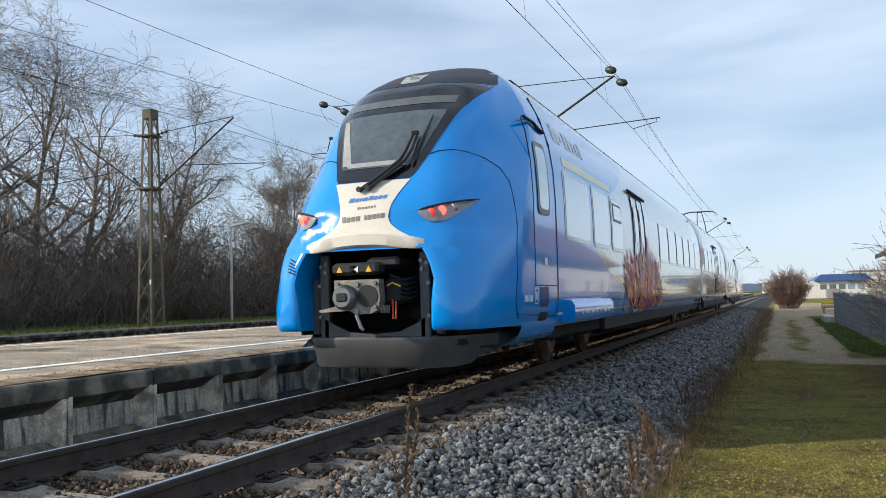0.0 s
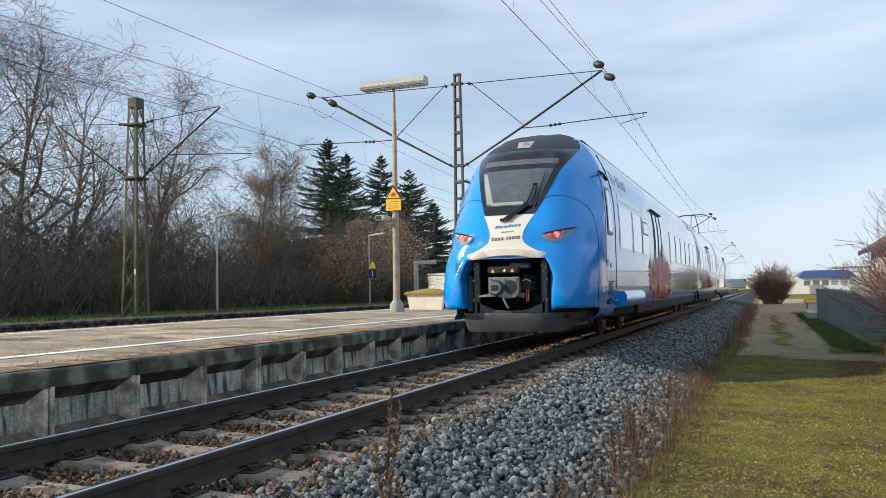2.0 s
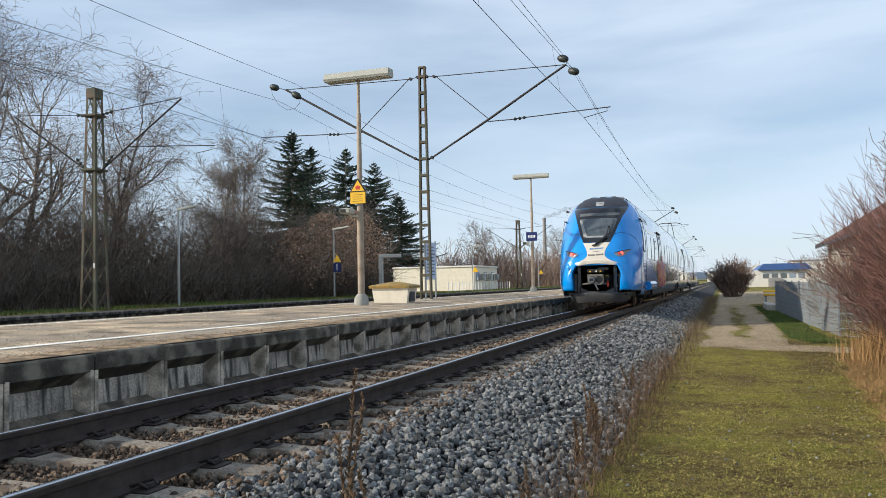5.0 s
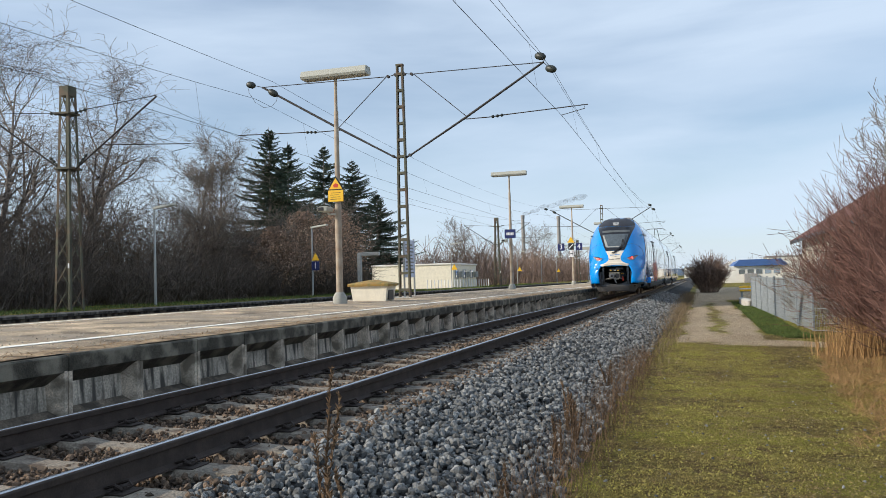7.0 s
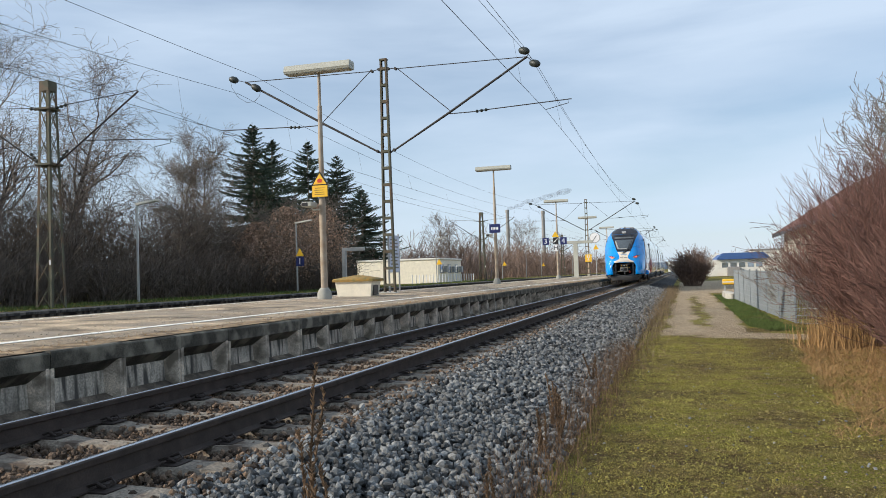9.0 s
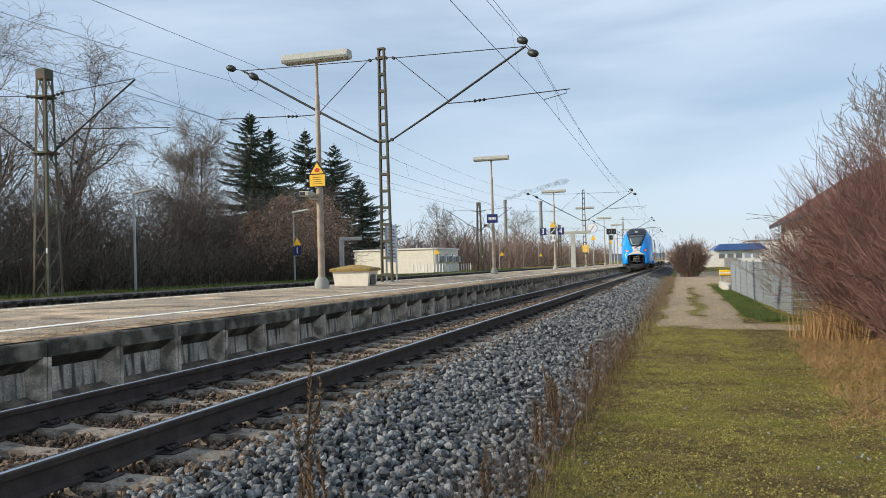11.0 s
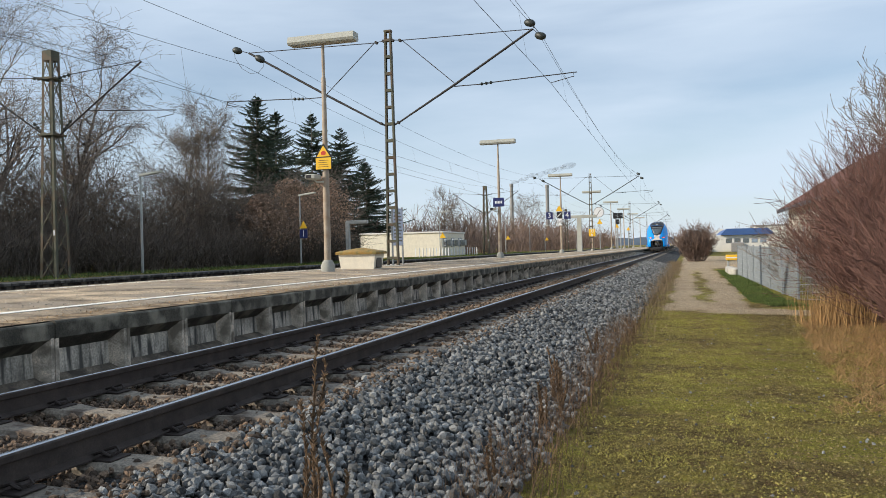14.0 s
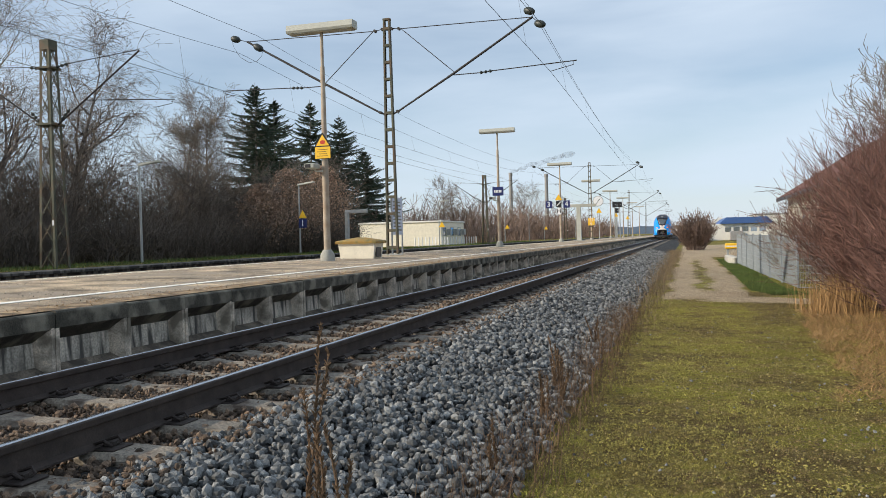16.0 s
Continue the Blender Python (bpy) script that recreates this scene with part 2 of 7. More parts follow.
M_BARK = mat("grey_brown_bark", (0.21, 0.175, 0.145), 0.95, var=0.35, scale=4, fine=40, bump=0.4)
M_BIRCH = mat("pale_birch_bark", (0.30, 0.25, 0.21), 0.9, var=0.4, scale=5, fine=30, bump=0.3, stain=(0.06, 0.05, 0.045), stainscale=7)
M_TWIG = mat("dark_undergrowth_twigs", (0.135, 0.11, 0.09), 0.95, var=0.35, scale=1.5, fine=20, bump=0.0, spread=0.45)
M_FRINGE = mat("brown_withered_grass", (0.20, 0.145, 0.085), 0.9, var=0.25, scale=4, fine=20, bump=0, spread=0.5)
M_REDTWIG = mat("red_brown_twigs", (0.165, 0.085, 0.066), 0.9, var=0.3, scale=2, fine=20, bump=0.0, spread=0.35)
M_BROWNLEAF = mat("withered_brown_leaves", (0.37, 0.255, 0.18), 0.9, var=0.3, scale=4, fine=20, bump=0, spread=0.35)
M_NEEDLE = mat("spruce_needles", (0.045, 0.070, 0.045), 0.8, var=0.4, scale=2, fine=20, bump=0, spread=0.45)
M_STRAW = mat("dry_straw", (0.36, 0.215, 0.09), 0.9, var=0.25, scale=4, fine=20, bump=0, spread=0.4)
M_WEED = mat("dry_brown_weed", (0.15, 0.092, 0.05), 0.9, var=0.35, scale=9, fine=60, bump=0.1, spread=0.35)
M_BLADE = mat("grass_blades", (0.29, 0.275, 0.05), 0.85, var=0.3, scale=1.3, fine=20, bump=0, spread=0.75, tint=(0.20, 0.155, 0.045))
M_DEADGRASS = mat("brown_turf_blades", (0.17, 0.105, 0.05), 0.9, var=0.3, scale=3, fine=20, bump=0, spread=0.7)
M_PALEGRASS = mat("pale_turf_blades", (0.46, 0.37, 0.20), 0.9, var=0.3, scale=3, fine=20, bump=0, spread=0.5)
M_GREEN = mat("fresh_grass", (0.085, 0.125, 0.025), 0.9, var=0.3, scale=1.5, fine=30, bump=0.6, spread=0.3)
M_ROOFTILE = mat("dark_red_roof_tiles", (0.16, 0.07, 0.055), 0.85, var=0.25, scale=3, fine=40, bump=0.3, spread=0.15)
M_PLASTER = mat("pale_plaster", (0.60, 0.56, 0.47), 0.9, var=0.1, scale=2, fine=40, bump=0.15)
M_WHITEWALL = mat("white_cladding", (0.72, 0.70, 0.64), 0.7, var=0.08, scale=1, fine=20, bump=0.05)
M_BLUEROOF = mat("blue_metal_roof", (0.06, 0.13, 0.33), 0.5, metal=0.2, var=0.1, scale=1, fine=20, bump=0.05)
M_GREYROOF = mat("grey_flat_roof", (0.30, 0.29, 0.28), 0.8, var=0.15)
M_WINDOW = mat("mirrored_window_glass", (0.36, 0.40, 0.42), 0.05, metal=0.75, var=0.05, bump=0, coat=1.0)
M_BERRY = mat("red_berries", (0.55, 0.02, 0.015), 0.35, var=0.15, bump=0)
M_HILL = mat("hazy_blue_woods", (0.10, 0.14, 0.20), 1.0, var=0.15, scale=0.02, fine=0.2, bump=0)
M_FARTREE = mat("distant_bare_trees", (0.25, 0.175, 0.14), 1.0, var=0.3, scale=0.5, fine=4, bump=0, spread=0.35)
# train
M_BLUE = mat("glossy_blue_paint", (0.0, 0.275, 0.78), 0.18, var=0.03, scale=2, fine=30, bump=0.0, coat=0.8, spec=0.35)
M_TRAINWHITE = mat("glossy_white_paint", (0.70, 0.70, 0.68), 0.25, var=0.05, scale=2, fine=30, bump=0, coat=1.0)
M_BIB = mat("cream_white_paint", (0.72, 0.66, 0.55), 0.35, var=0.05, scale=3, fine=30, bump=0, coat=0.5)
M_BEIGE = mat("beige_livery_band", (0.50, 0.41, 0.30), 0.3, var=0.05, scale=2, fine=30, bump=0, coat=1.0)
M_MASK = mat("black_glass_mask", (0.010, 0.010, 0.013), 0.10, var=0.1, bump=0, coat=0.3)
# windscreen base raised to hold the bluish-grey reflection in the glass
M_SCREEN = mat("reflection_tinted_windscreen", (0.085, 0.105, 0.12), 0.05, var=0.25, scale=1.2, fine=12, bump=0, coat=0.6)
M_PLOW = mat("dark_grey_plough", (0.075, 0.075, 0.077), 0.42, var=0.2, scale=4, fine=60, bump=0.08)
M_UNDER = mat("dusty_black_underframe", (0.018, 0.017, 0.016), 0.8, var=0.35, scale=6, fine=60, bump=0.2)
M_COUPLER = mat("bare_cast_steel", (0.30, 0.275, 0.225), 0.5, metal=0.5, var=0.4, scale=12, fine=80, bump=0.15)
M_STEEL = mat("scuffed_steel", (0.24, 0.25, 0.26), 0.4, metal=0.8, var=0.2, scale=12, fine=80, bump=0.05)
M_SEAM = mat("rubber_seam", (0.01, 0.011, 0.02), 0.7, var=0.1, bump=0)
M_TEXTBLUE = mat("blue_lettering", (0.05, 0.21, 0.50), 0.4, var=0.05, bump=0)
M_TEXTGREY = mat("grey_lettering", (0.16, 0.15, 0.14), 0.5, var=0.05, bump=0)
M_PALEYELLOW = mat("yellow_stripe", (0.80, 0.62, 0.12), 0.35, var=0.04, bump=0, coat=1.0)
M_HEADLIGHT = mat("headlight_lens", (0.26, 0.27, 0.28), 0.08, var=0.2, scale=20, fine=60, bump=0, coat=1.0)
M_TAILRED = glow("lit_red_tail_light", (1.0, 0.05, 0.03), 5.0)
# the reflector is no lamp; a faint red glow is added to it
M_TAILSOFT = glow("glowing_red_reflector", (0.55, 0.03, 0.02), 0.5)
M_GRAF = [mat(nm, c, 0.4, var=0.1, scale=8, fine=40, bump=0, coat=0.15) for nm, c in (("spray_red", (0.50, 0.03, 0.03)), ("spray_orange", (0.75, 0.16, 0.04)), ("spray_yellow", (0.85, 0.66, 0.05)), ("spray_violet", (0.16, 0.04, 0.36)), ("spray_pink", (0.75, 0.22, 0.24)))]


# ---------------- mesh helpers ----------------
class Build:
    """Collects vertices and faces of one mesh."""

    def __init__(self):
        self.v, self.f = [], []

    def add(self, verts, faces):
        o = len(self.v)
        self.v += [tuple(p) for p in verts]
        self.f += [tuple(i + o for i in q) for q in faces]
        return self

    def box(self, x0, y0, z0, x1, y1, z1, c=0.0):
        """A box whose edges are chamfered by c."""
        if c <= 0:
            p = [(x, y, z) for z in (z0, z1) for x, y in ((x0, y0), (x1, y0), (x1, y1), (x0, y1))]
            return self.add(p, [(3, 2, 1, 0), (4, 5, 6, 7), (0, 1, 5, 4), (1, 2, 6, 5), (2, 3, 7, 6), (3, 0, 4, 7)])
        rings = []
        for z, k in ((z0, c), (z0 + c, 0), (z1 - c, 0), (z1, c)):
            a, b, d, e = x0 + k, x1 - k, y0 + k, y1 - k
            rings.append([(a + c, d, z), (b - c, d, z), (b, d + c, z), (b, e - c, z), (b - c, e, z), (a + c, e, z), (a, e - c, z), (a, d + c, z)])
        return self.loft(rings, True, True)

    def loft(self, rings, cap0=False, cap1=False, closed=True):
        n = len(rings[0])
        v = [p for r in rings for p in r]
        f = []
        for i in range(len(rings) - 1):
            for j in range(n if closed else n - 1):
                k = (j + 1) % n
                f.append((i * n + j, i * n + k, (i + 1) * n + k, (i + 1) * n + j))
        if cap0:
            f.append(tuple(range(n))[::-1])
        if cap1:
            f.append(tuple((len(rings) - 1) * n + j for j in range(n)))
        return self.add(v, f)

    def tube(self, pts, radii, n=8, cap=True):
        """A round bar along the points."""
        pts = [Vector(p) for p in pts]
        if not isinstance(radii, (list, tuple)):
            radii = [radii] * len(pts)
        rings, side = [], None
        for i, p in enumerate(pts):
            d = (pts[min(i + 1, len(pts) - 1)] - pts[max(i - 1, 0)]).normalized()
            if side is None:
                side = d.orthogonal().normalized()
            side = (side - d * side.dot(d)).normalized()
            up = d.cross(side)
            rings.append([p + (side * math.cos(2 * math.pi * k / n) + up * math.sin(2 * math.pi * k / n)) * radii[i] for k in range(n)])
        return self.loft(rings, cap, cap)

    def prism(self, poly, axis, a, b):
        """A polygon, given in the two other axes, drawn out from a to b along the axis."""
        def at(p, h):
            q = list(p)
            q.insert("xyz".index(axis), h)
            return q
        return self.loft([[at(p, a) for p in poly], [at(p, b) for p in poly]], True, True)

    def disc(self, c, axis, r, depth, n=20):
        i = "xyz".index(axis)
        d = [0, 0, 0]
        d[i] = depth
        return self.tube([c, Vector(c) + Vector(d)], r, n)

    def mesh(self, name, smooth=40):
        me = bpy.data.meshes.new(name)
        me.from_pydata(self.v, [], self.f)
        bm = bmesh.new()
        bm.from_mesh(me)
        bmesh.ops.recalc_face_normals(bm, faces=bm.faces)
        bm.to_mesh(me)
        bm.free()
        if smooth:
            me.shade_smooth()
            me.set_sharp_from_angle(angle=radians(smooth))
        return me


def part(name, b, material, parent=None, label="", smooth=40):
    me = b if isinstance(b, bpy.types.Mesh) else b.mesh(name, smooth)
    if not me.materials:
        me.materials.append(material)
    ob = new(name, me)
    ob.parent = parent
    return tagged(ob, label)


def thing(name, m, label, category, group="", kind=""):
    ob = new(name)
    ob.empty_display_size = 0.1
    ob.matrix_world = m
    return tagged(ob, label, category, group, kind)


def soup(name, verts, faces, material, smooth=False):
    """One mesh from arrays of triangles or quads."""
    me = bpy.data.meshes.new(name)
    faces = np.asarray(faces)
    me.from_pydata(np.asarray(verts, dtype=float).tolist(), [], faces.tolist())
    me.materials.append(material)
    if smooth:
        me.shade_smooth()
    return me


def text_part(name, body, size, m, material, parent, label=""):
    cu = bpy.data.curves.new(name, 'FONT')
    cu.body, cu.size, cu.extrude, cu.align_x, cu.align_y = body, size, 0.002, 'CENTER', 'CENTER'
    tmp = bpy.data.objects.new(name, cu)
    scene.collection.objects.link(tmp)
    me = bpy.data.meshes.new_from_object(tmp.evaluated_get(bpy.context.evaluated_depsgraph_get()))
    bpy.data.objects.remove(tmp)
    me.materials.clear()
    me.materials.append(material)
    ob = new(name, me)
    ob.parent = parent
    ob.matrix_basis = m
    return tagged(ob, label)


# ---------------- ground ----------------
TRACK_X, GAUGE, EDGE, CROWN = -4.06, 1.507, -5.75, -9.3
PLAT_Z, CROWN_Z = 0.38, 0.48


def ground_z(x, y):
    bump = 0.03 * noise.noise(Vector((x * 0.6, y * 0.6, 0))) + 0.015 * noise.noise(Vector((x * 2.3, y * 2.3, 4)))
    table = ((-400, 0.35), (-19.0, 0.33), (-18.35, 0.24), (-18.3, -0.42), (-12.9, -0.42), (-2.75, -0.40), (-2.55, -0.30), (-1.15, -0.585), (-0.8, -0.61), (400, -0.60))
    for (a, za), (b, zb) in zip(table, table[1:]):
        if x <= b:
            k = (x - a) / (b - a)
            return za + (zb - za) * k + (bump if x > -1.2 or x < -19 else 0)
    return -0.6


def smooth_step(a, b, x):
    t = min(1, max(0, (x - a) / (b - a)))
    return t * t * (3 - 2 * t)


def gravel_at(x, y):
    y += 0.9 * noise.noise(Vector((x * 0.7, y * 0.35, 9)))
    x += 0.28 * noise.noise(Vector((x * 0.5, y * 0.45, 2))) + 0.10 * noise.noise(Vector((x * 2, y * 1.5, 5)))
    mid = 1.0 - 0.62 * smooth_step(0.0, 0.35, x) * (1 - smooth_step(0.5, 0.85, x)) * smooth_step(21, 24, y) * (1 - smooth_step(46, 54, y))
    lane = smooth_step(-0.75, -0.35, x) * (1 - smooth_step(1.25, 1.7, x)) * smooth_step(19.2, 21.0, y + 0.5 * x) * mid
    turn = smooth_step(-0.3, 0.6, x) * smooth_step(18.7, 19.9, y + 0.45 * x) * (1 - smooth_step(21.8, 23.2, y + 0.85 * x))
    yard = smooth_step(50, 56, y) * (1 - smooth_step(100, 110, y)) * smooth_step(-0.8, -0.4, x) * (1 - smooth_step(5, 7, x))
    return max(lane, turn, yard) * 0.85


def straw_at(x, y):
    a = smooth_step(0.7, 1.7, x - 0.07 * y) * smooth_step(6.5, 11, y) * (1 - smooth_step(15.5, 17.5, y))
    b = (1 - smooth_step(-0.75, -0.35, x)) * smooth_step(-1.6, -1.1, x) * smooth_step(14, 17, y) * 0.9
    return max(a * 0.75, b * 0.35)


def build_ground():
    xs = [-1500, -400, -150, -60, -35, -25, -20, -19.0, -18.35, -18.3, -12.9, -8, -2.75, -2.55] + [-2.3 + 0.12 * i for i in range(90)] + [9.5, 11, 14, 20, 35, 60, 150, 400, 1500]
    ys = [-60, -20, -5] + [0.2 * i for i in range(150)] + [30 + 0.8 * i for i in range(100)] + [112, 120, 140, 170, 220, 300, 420, 700, 1300, 3500]
    v = [(x, y, ground_z(x, y)) for y in ys for x in xs]
    n = len(xs)
    f = [(j * n + i, j * n + i + 1, (j + 1) * n + i + 1, (j + 1) * n + i) for j in range(len(ys) - 1) for i in range(n - 1)]
    me = soup("ground", v, f, M_GROUND, True)
    for key, fun in (("gravel", gravel_at), ("straw", straw_at)):
        at = me.attributes.new(key, 'FLOAT', 'POINT')
        at.data.foreach_set("value", [fun(p[0], p[1]) for p in v])
    tagged(new("ground", me), "mossy green and brown grass with a worn gravel track", "ground", kind="structure")


build_ground()


# ---------------- stones ----------------
ICO_V = np.array([(0, -0.526, 0.851), (0, 0.526, 0.851), (0, -0.526, -0.851), (0, 0.526, -0.851), (-0.526, 0.851, 0), (0.526, 0.851, 0), (-0.526, -0.851, 0), (0.526, -0.851, 0), (0.851, 0, -0.526), (0.851, 0, 0.526), (-0.851, 0, -0.526), (-0.851, 0, 0.526)])
ICO_F = np.array([(1, 0, 9), (0, 1, 11), (2, 3, 8), (3, 2, 10), (4, 5, 3), (5, 4, 1), (6, 7, 0), (7, 6, 2), (8, 9, 7), (9, 8, 5), (10, 11, 4), (11, 10, 6), (9, 0, 7), (1, 9, 5), (8, 7, 2), (5, 8, 3), (0, 11, 6), (11, 1, 4), (10, 6, 2), (4, 10, 3)])


def rock_shapes(rng, count):
    out = []
    for _ in range(count):
        s = ICO_V * rng.uniform(0.55, 1.35, (12, 1))
        s = np.sign(s) * np.abs(s) ** 0.65 * np.array([1.0, rng.uniform(0.65, 0.95), rng.uniform(0.5, 0.8)])
        out.append(s)
    return out


def turn_matrices(rng, n):
    q = rng.normal(size=(n, 4))
    q /= np.linalg.norm(q, axis=1, keepdims=True)
    w, x, y, z = q.T
    return np.stack([np.stack([1 - 2 * (y * y + z * z), 2 * (x * y - z * w), 2 * (x * z + y * w)], 1), np.stack([2 * (x * y + z * w), 1 - 2 * (x * x + z * z), 2 * (y * z - x * w)], 1), np.stack([2 * (x * z - y * w), 2 * (y * z + x * w), 1 - 2 * (x * x + y * y)], 1)], 1)


def rocks(name, rng, pos, size, material):
    shapes = np.array(rock_shapes(rng, 40))
    n = len(pos)
    v = np.einsum('nij,nkj->nki', turn_matrices(rng, n), shapes[rng.integers(0, 40, n)]) * size[:, None, None] + pos[:, None, :]
    f = (ICO_F[None] + 12 * np.arange(n)[:, None, None]).reshape(-1, 3)
    return soup(name, v.reshape(-1, 3), f, material)


def shoulder_z(x):
    return np.interp(x, (-6, -3.0, -2.7, -2.5, -1.15, -0.9), (-0.235, -0.235, -0.215, -0.235, -0.565, -0.60))


rng = np.random.default_rng(5)
track = thing("railway_track", pose(0, 0, 0), "ballasted railway track with rusty rails on concrete sleepers", "railway track", kind="structure")
# sheet under the loose stones, its dark colour stands for shade between them
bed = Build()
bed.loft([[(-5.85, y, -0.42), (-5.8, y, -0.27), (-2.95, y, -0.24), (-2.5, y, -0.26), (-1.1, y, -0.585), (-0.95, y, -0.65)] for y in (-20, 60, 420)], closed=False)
part("ballast_bed", bed, M_BED_GAPSHADE, track)
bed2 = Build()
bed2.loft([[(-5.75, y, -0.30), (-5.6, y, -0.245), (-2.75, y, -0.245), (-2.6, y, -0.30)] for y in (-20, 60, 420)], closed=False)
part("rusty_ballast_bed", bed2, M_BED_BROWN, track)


def scatter(rng, n, x0, x1, y0, y1, power):
    y = y0 + (y1 - y0) * rng.random(n) ** power
    return rng.uniform(x0, x1, n), y


x, y = scatter(rng, 46000, -2.92, -0.95, 0.6, 60.0, 2.1)
keep = (x < -1.3) | (rng.random(len(x)) < np.clip((-1.0 - x) / 0.3, 0, 1) ** 1.2)
x, y = x[keep], y[keep]
size = rng.triangular(0.010, 0.019, 0.040, len(x)) * (1 + y / 45)
tagged(new("ballast_stones", rocks("ballast_stones", rng, np.c_[x, y, shoulder_z(x) + size * rng.uniform(-0.1, 0.75, len(x))], size, M_STONE)), "heap of loose blue-grey ballast stones on the track shoulder", "ballast", kind="stuff")
x, y = scatter(rng, 38000, -5.7, -2.6, 0.6, 50.0, 2.0)
size = rng.triangular(0.008, 0.014, 0.030, len(x)) * (1 + y / 45)
tagged(new("rusty_ballast_stones", rocks("rusty_ballast_stones", rng, np.c_[x, y, np.full(len(x), -0.226) + size * rng.uniform(-0.4, 0.8, len(x)) + 0.02 * (x > -3.1)], size, M_STONE_BROWN)), "rust-brown ballast stones between the rails", "ballast", kind="stuff")
# single stones nearest to the path
pick = rng.random((300, 2))
near_shapes = []
for i in range(8):
    s = rock_shapes(rng, 1)[0]
    near_shapes.append(soup("ballast_stone", s, ICO_F, M_STONE))
for i in range(300):
    px, py = -2.5 + 1.25 * pick[i, 0], 2.4 + 5.5 * pick[i, 1]
    ob = new("ballast_stone", near_shapes[i % 8])
    ob.parent = track
    r = rng.uniform(0.022, 0.040)
    ob.matrix_basis = Matrix.LocRotScale((px, py, float(shoulder_z(px)) + 0.6 * r + 0.012), Euler(rng.uniform(0, 6, 3)), (r, r, r))


# ---------------- rails and sleepers ----------------
RAIL = [(-0.0625, -0.172), (0.0625, -0.172), (0.0625, -0.161), (0.012, -0.142), (0.009, -0.05), (0.034, -0.04), (0.036, -0.008), (0.030, -0.001), (-0.030, -0.001), (-0.036, -0.008), (-0.034, -0.04), (-0.009, -0.05), (-0.012, -0.142), (-0.0625, -0.161)]


def rails_at(cx, parent, y0, y1):
    for side in (-1, 1):
        r = part("rail", Build().prism([(cx + side * GAUGE / 2 + a, b) for a, b in RAIL], "y", y0, y1), M_RAIL, parent, "rust-brown steel rail with a bright worn head")
        c = cx + side * GAUGE / 2
        part("rail_head", Build().box(c - 0.027, y0, -0.003, c + 0.027, y1, 0.002, 0.0005), M_RAILTOP, r, "bright worn running surface")


rails_at(TRACK_X, track, -20, 420)
sl = Build()
rings = []
for X, w, t in ((-1.3, 0.12, -0.215), (-1.25, 0.145, -0.185), (-0.95, 0.15, -0.176), (-0.55, 0.15, -0.180), (-0.35, 0.12, -0.200), (0, 0.115, -0.206), (0.35, 0.12, -0.200), (0.55, 0.15, -0.180), (0.95, 0.15, -0.176), (1.25, 0.145, -0.185), (1.3, 0.12, -0.215)):
    rings.append([(X, -w - 0.02, -0.40), (X, w + 0.02, -0.40), (X, w, t - 0.03), (X, w - 0.035, t), (X, -w + 0.035, t), (X, -w, t - 0.03)])
sl.loft(rings, True, True)
SLEEPER = sl.mesh("sleeper", 30)
SLEEPER.materials.append(M_SLEEPER)
cb = Build()
for sgn in (-1, 1):
    cb.tube([(-0.03, sgn * 0.05, -0.15), (0.05, sgn * 0.06, -0.125), (0.085, sgn * 0.045, -0.15), (0.07, sgn * 0.02, -0.165), (0.01, sgn * 0.018, -0.15)], 0.009, 5)
cb.box(0.035, -0.02, -0.175, 0.075, 0.02, -0.135, 0.006)
cb.box(0.0, -0.09, -0.178, 0.13, 0.09, -0.166, 0.003)
CLIP = cb.mesh("rail_clip")
CLIP.materials.append(M_CLIP)
for i in range(290):
    yy = -1.28 + 0.652 * (i - 26)
    s = new("sleeper", SLEEPER)
    s.parent = track
    s.matrix_basis = pose(TRACK_X + rng.uniform(-0.02, 0.02), yy, rng.uniform(-0.012, 0.004), 0, 0, rng.uniform(-0.5, 0.5))
    if 24 < i < 71:
        for side in (-1, 1):
            for inner in (-1, 1):
                c = new("rail_clip", CLIP)
                c.parent = track
                c.matrix_basis = pose(TRACK_X + side * GAUGE / 2 + inner * 0.055, yy, 0, 0, 0, 0 if inner > 0 else 180)

# second track behind the island platform
track2 = thing("railway_track", pose(0, 0, 0), "second railway track sunk between two platforms", "railway track", kind="structure")
b = Build()
b.loft([[(-18.3, y, -0.5), (-17.9, y, -0.24), (-13.0, y, -0.24), (-12.85, y, -0.5)] for y in (-20, 420)], closed=False)
part("ballast_bed", b, M_BED_BROWN, track2)
rails_at(-14.6, track2, -20, 420)

# ---------------- platforms ----------------
plat = thing("island_platform", pose(0, 0, 0), "long island platform with dark concrete edge slabs and a gravelly asphalt surface", "platform", kind="structure")
b = Build()
LEFT = 2 * CROWN - EDGE
xs = [(EDGE - 0.45, PLAT_Z + 0.012), (-7.4, 0.425), (-8.4, 0.462), (CROWN, CROWN_Z), (-10.3, 0.462), (-11.3, 0.425), (LEFT + 0.02, PLAT_Z)]
ysn = [-12 + 2.0 * i for i in range(30)] + [60, 90, 140, 215]
b.loft([[(px, y, pz) for px, pz in xs] for y in ysn], closed=False)
part("surface", b, M_PLAT, plat, "gravelly grey-brown asphalt surface")
b = Build()
b.loft([[(EDGE - 0.47, y, PLAT_Z + 0.016 + 0.01 * noise.noise(Vector((0, y, 3)))), (EDGE - 0.28 + 0.06 * noise.noise(Vector((1, y * 1.7, 0))), y, PLAT_Z + 0.022), (EDGE - 0.06 + 0.05 * noise.noise(Vector((5, y * 2.1, 0))), y, PLAT_Z + 0.008)] for y in [-12 + 0.25 * i for i in range(480)] + [215]], closed=False)
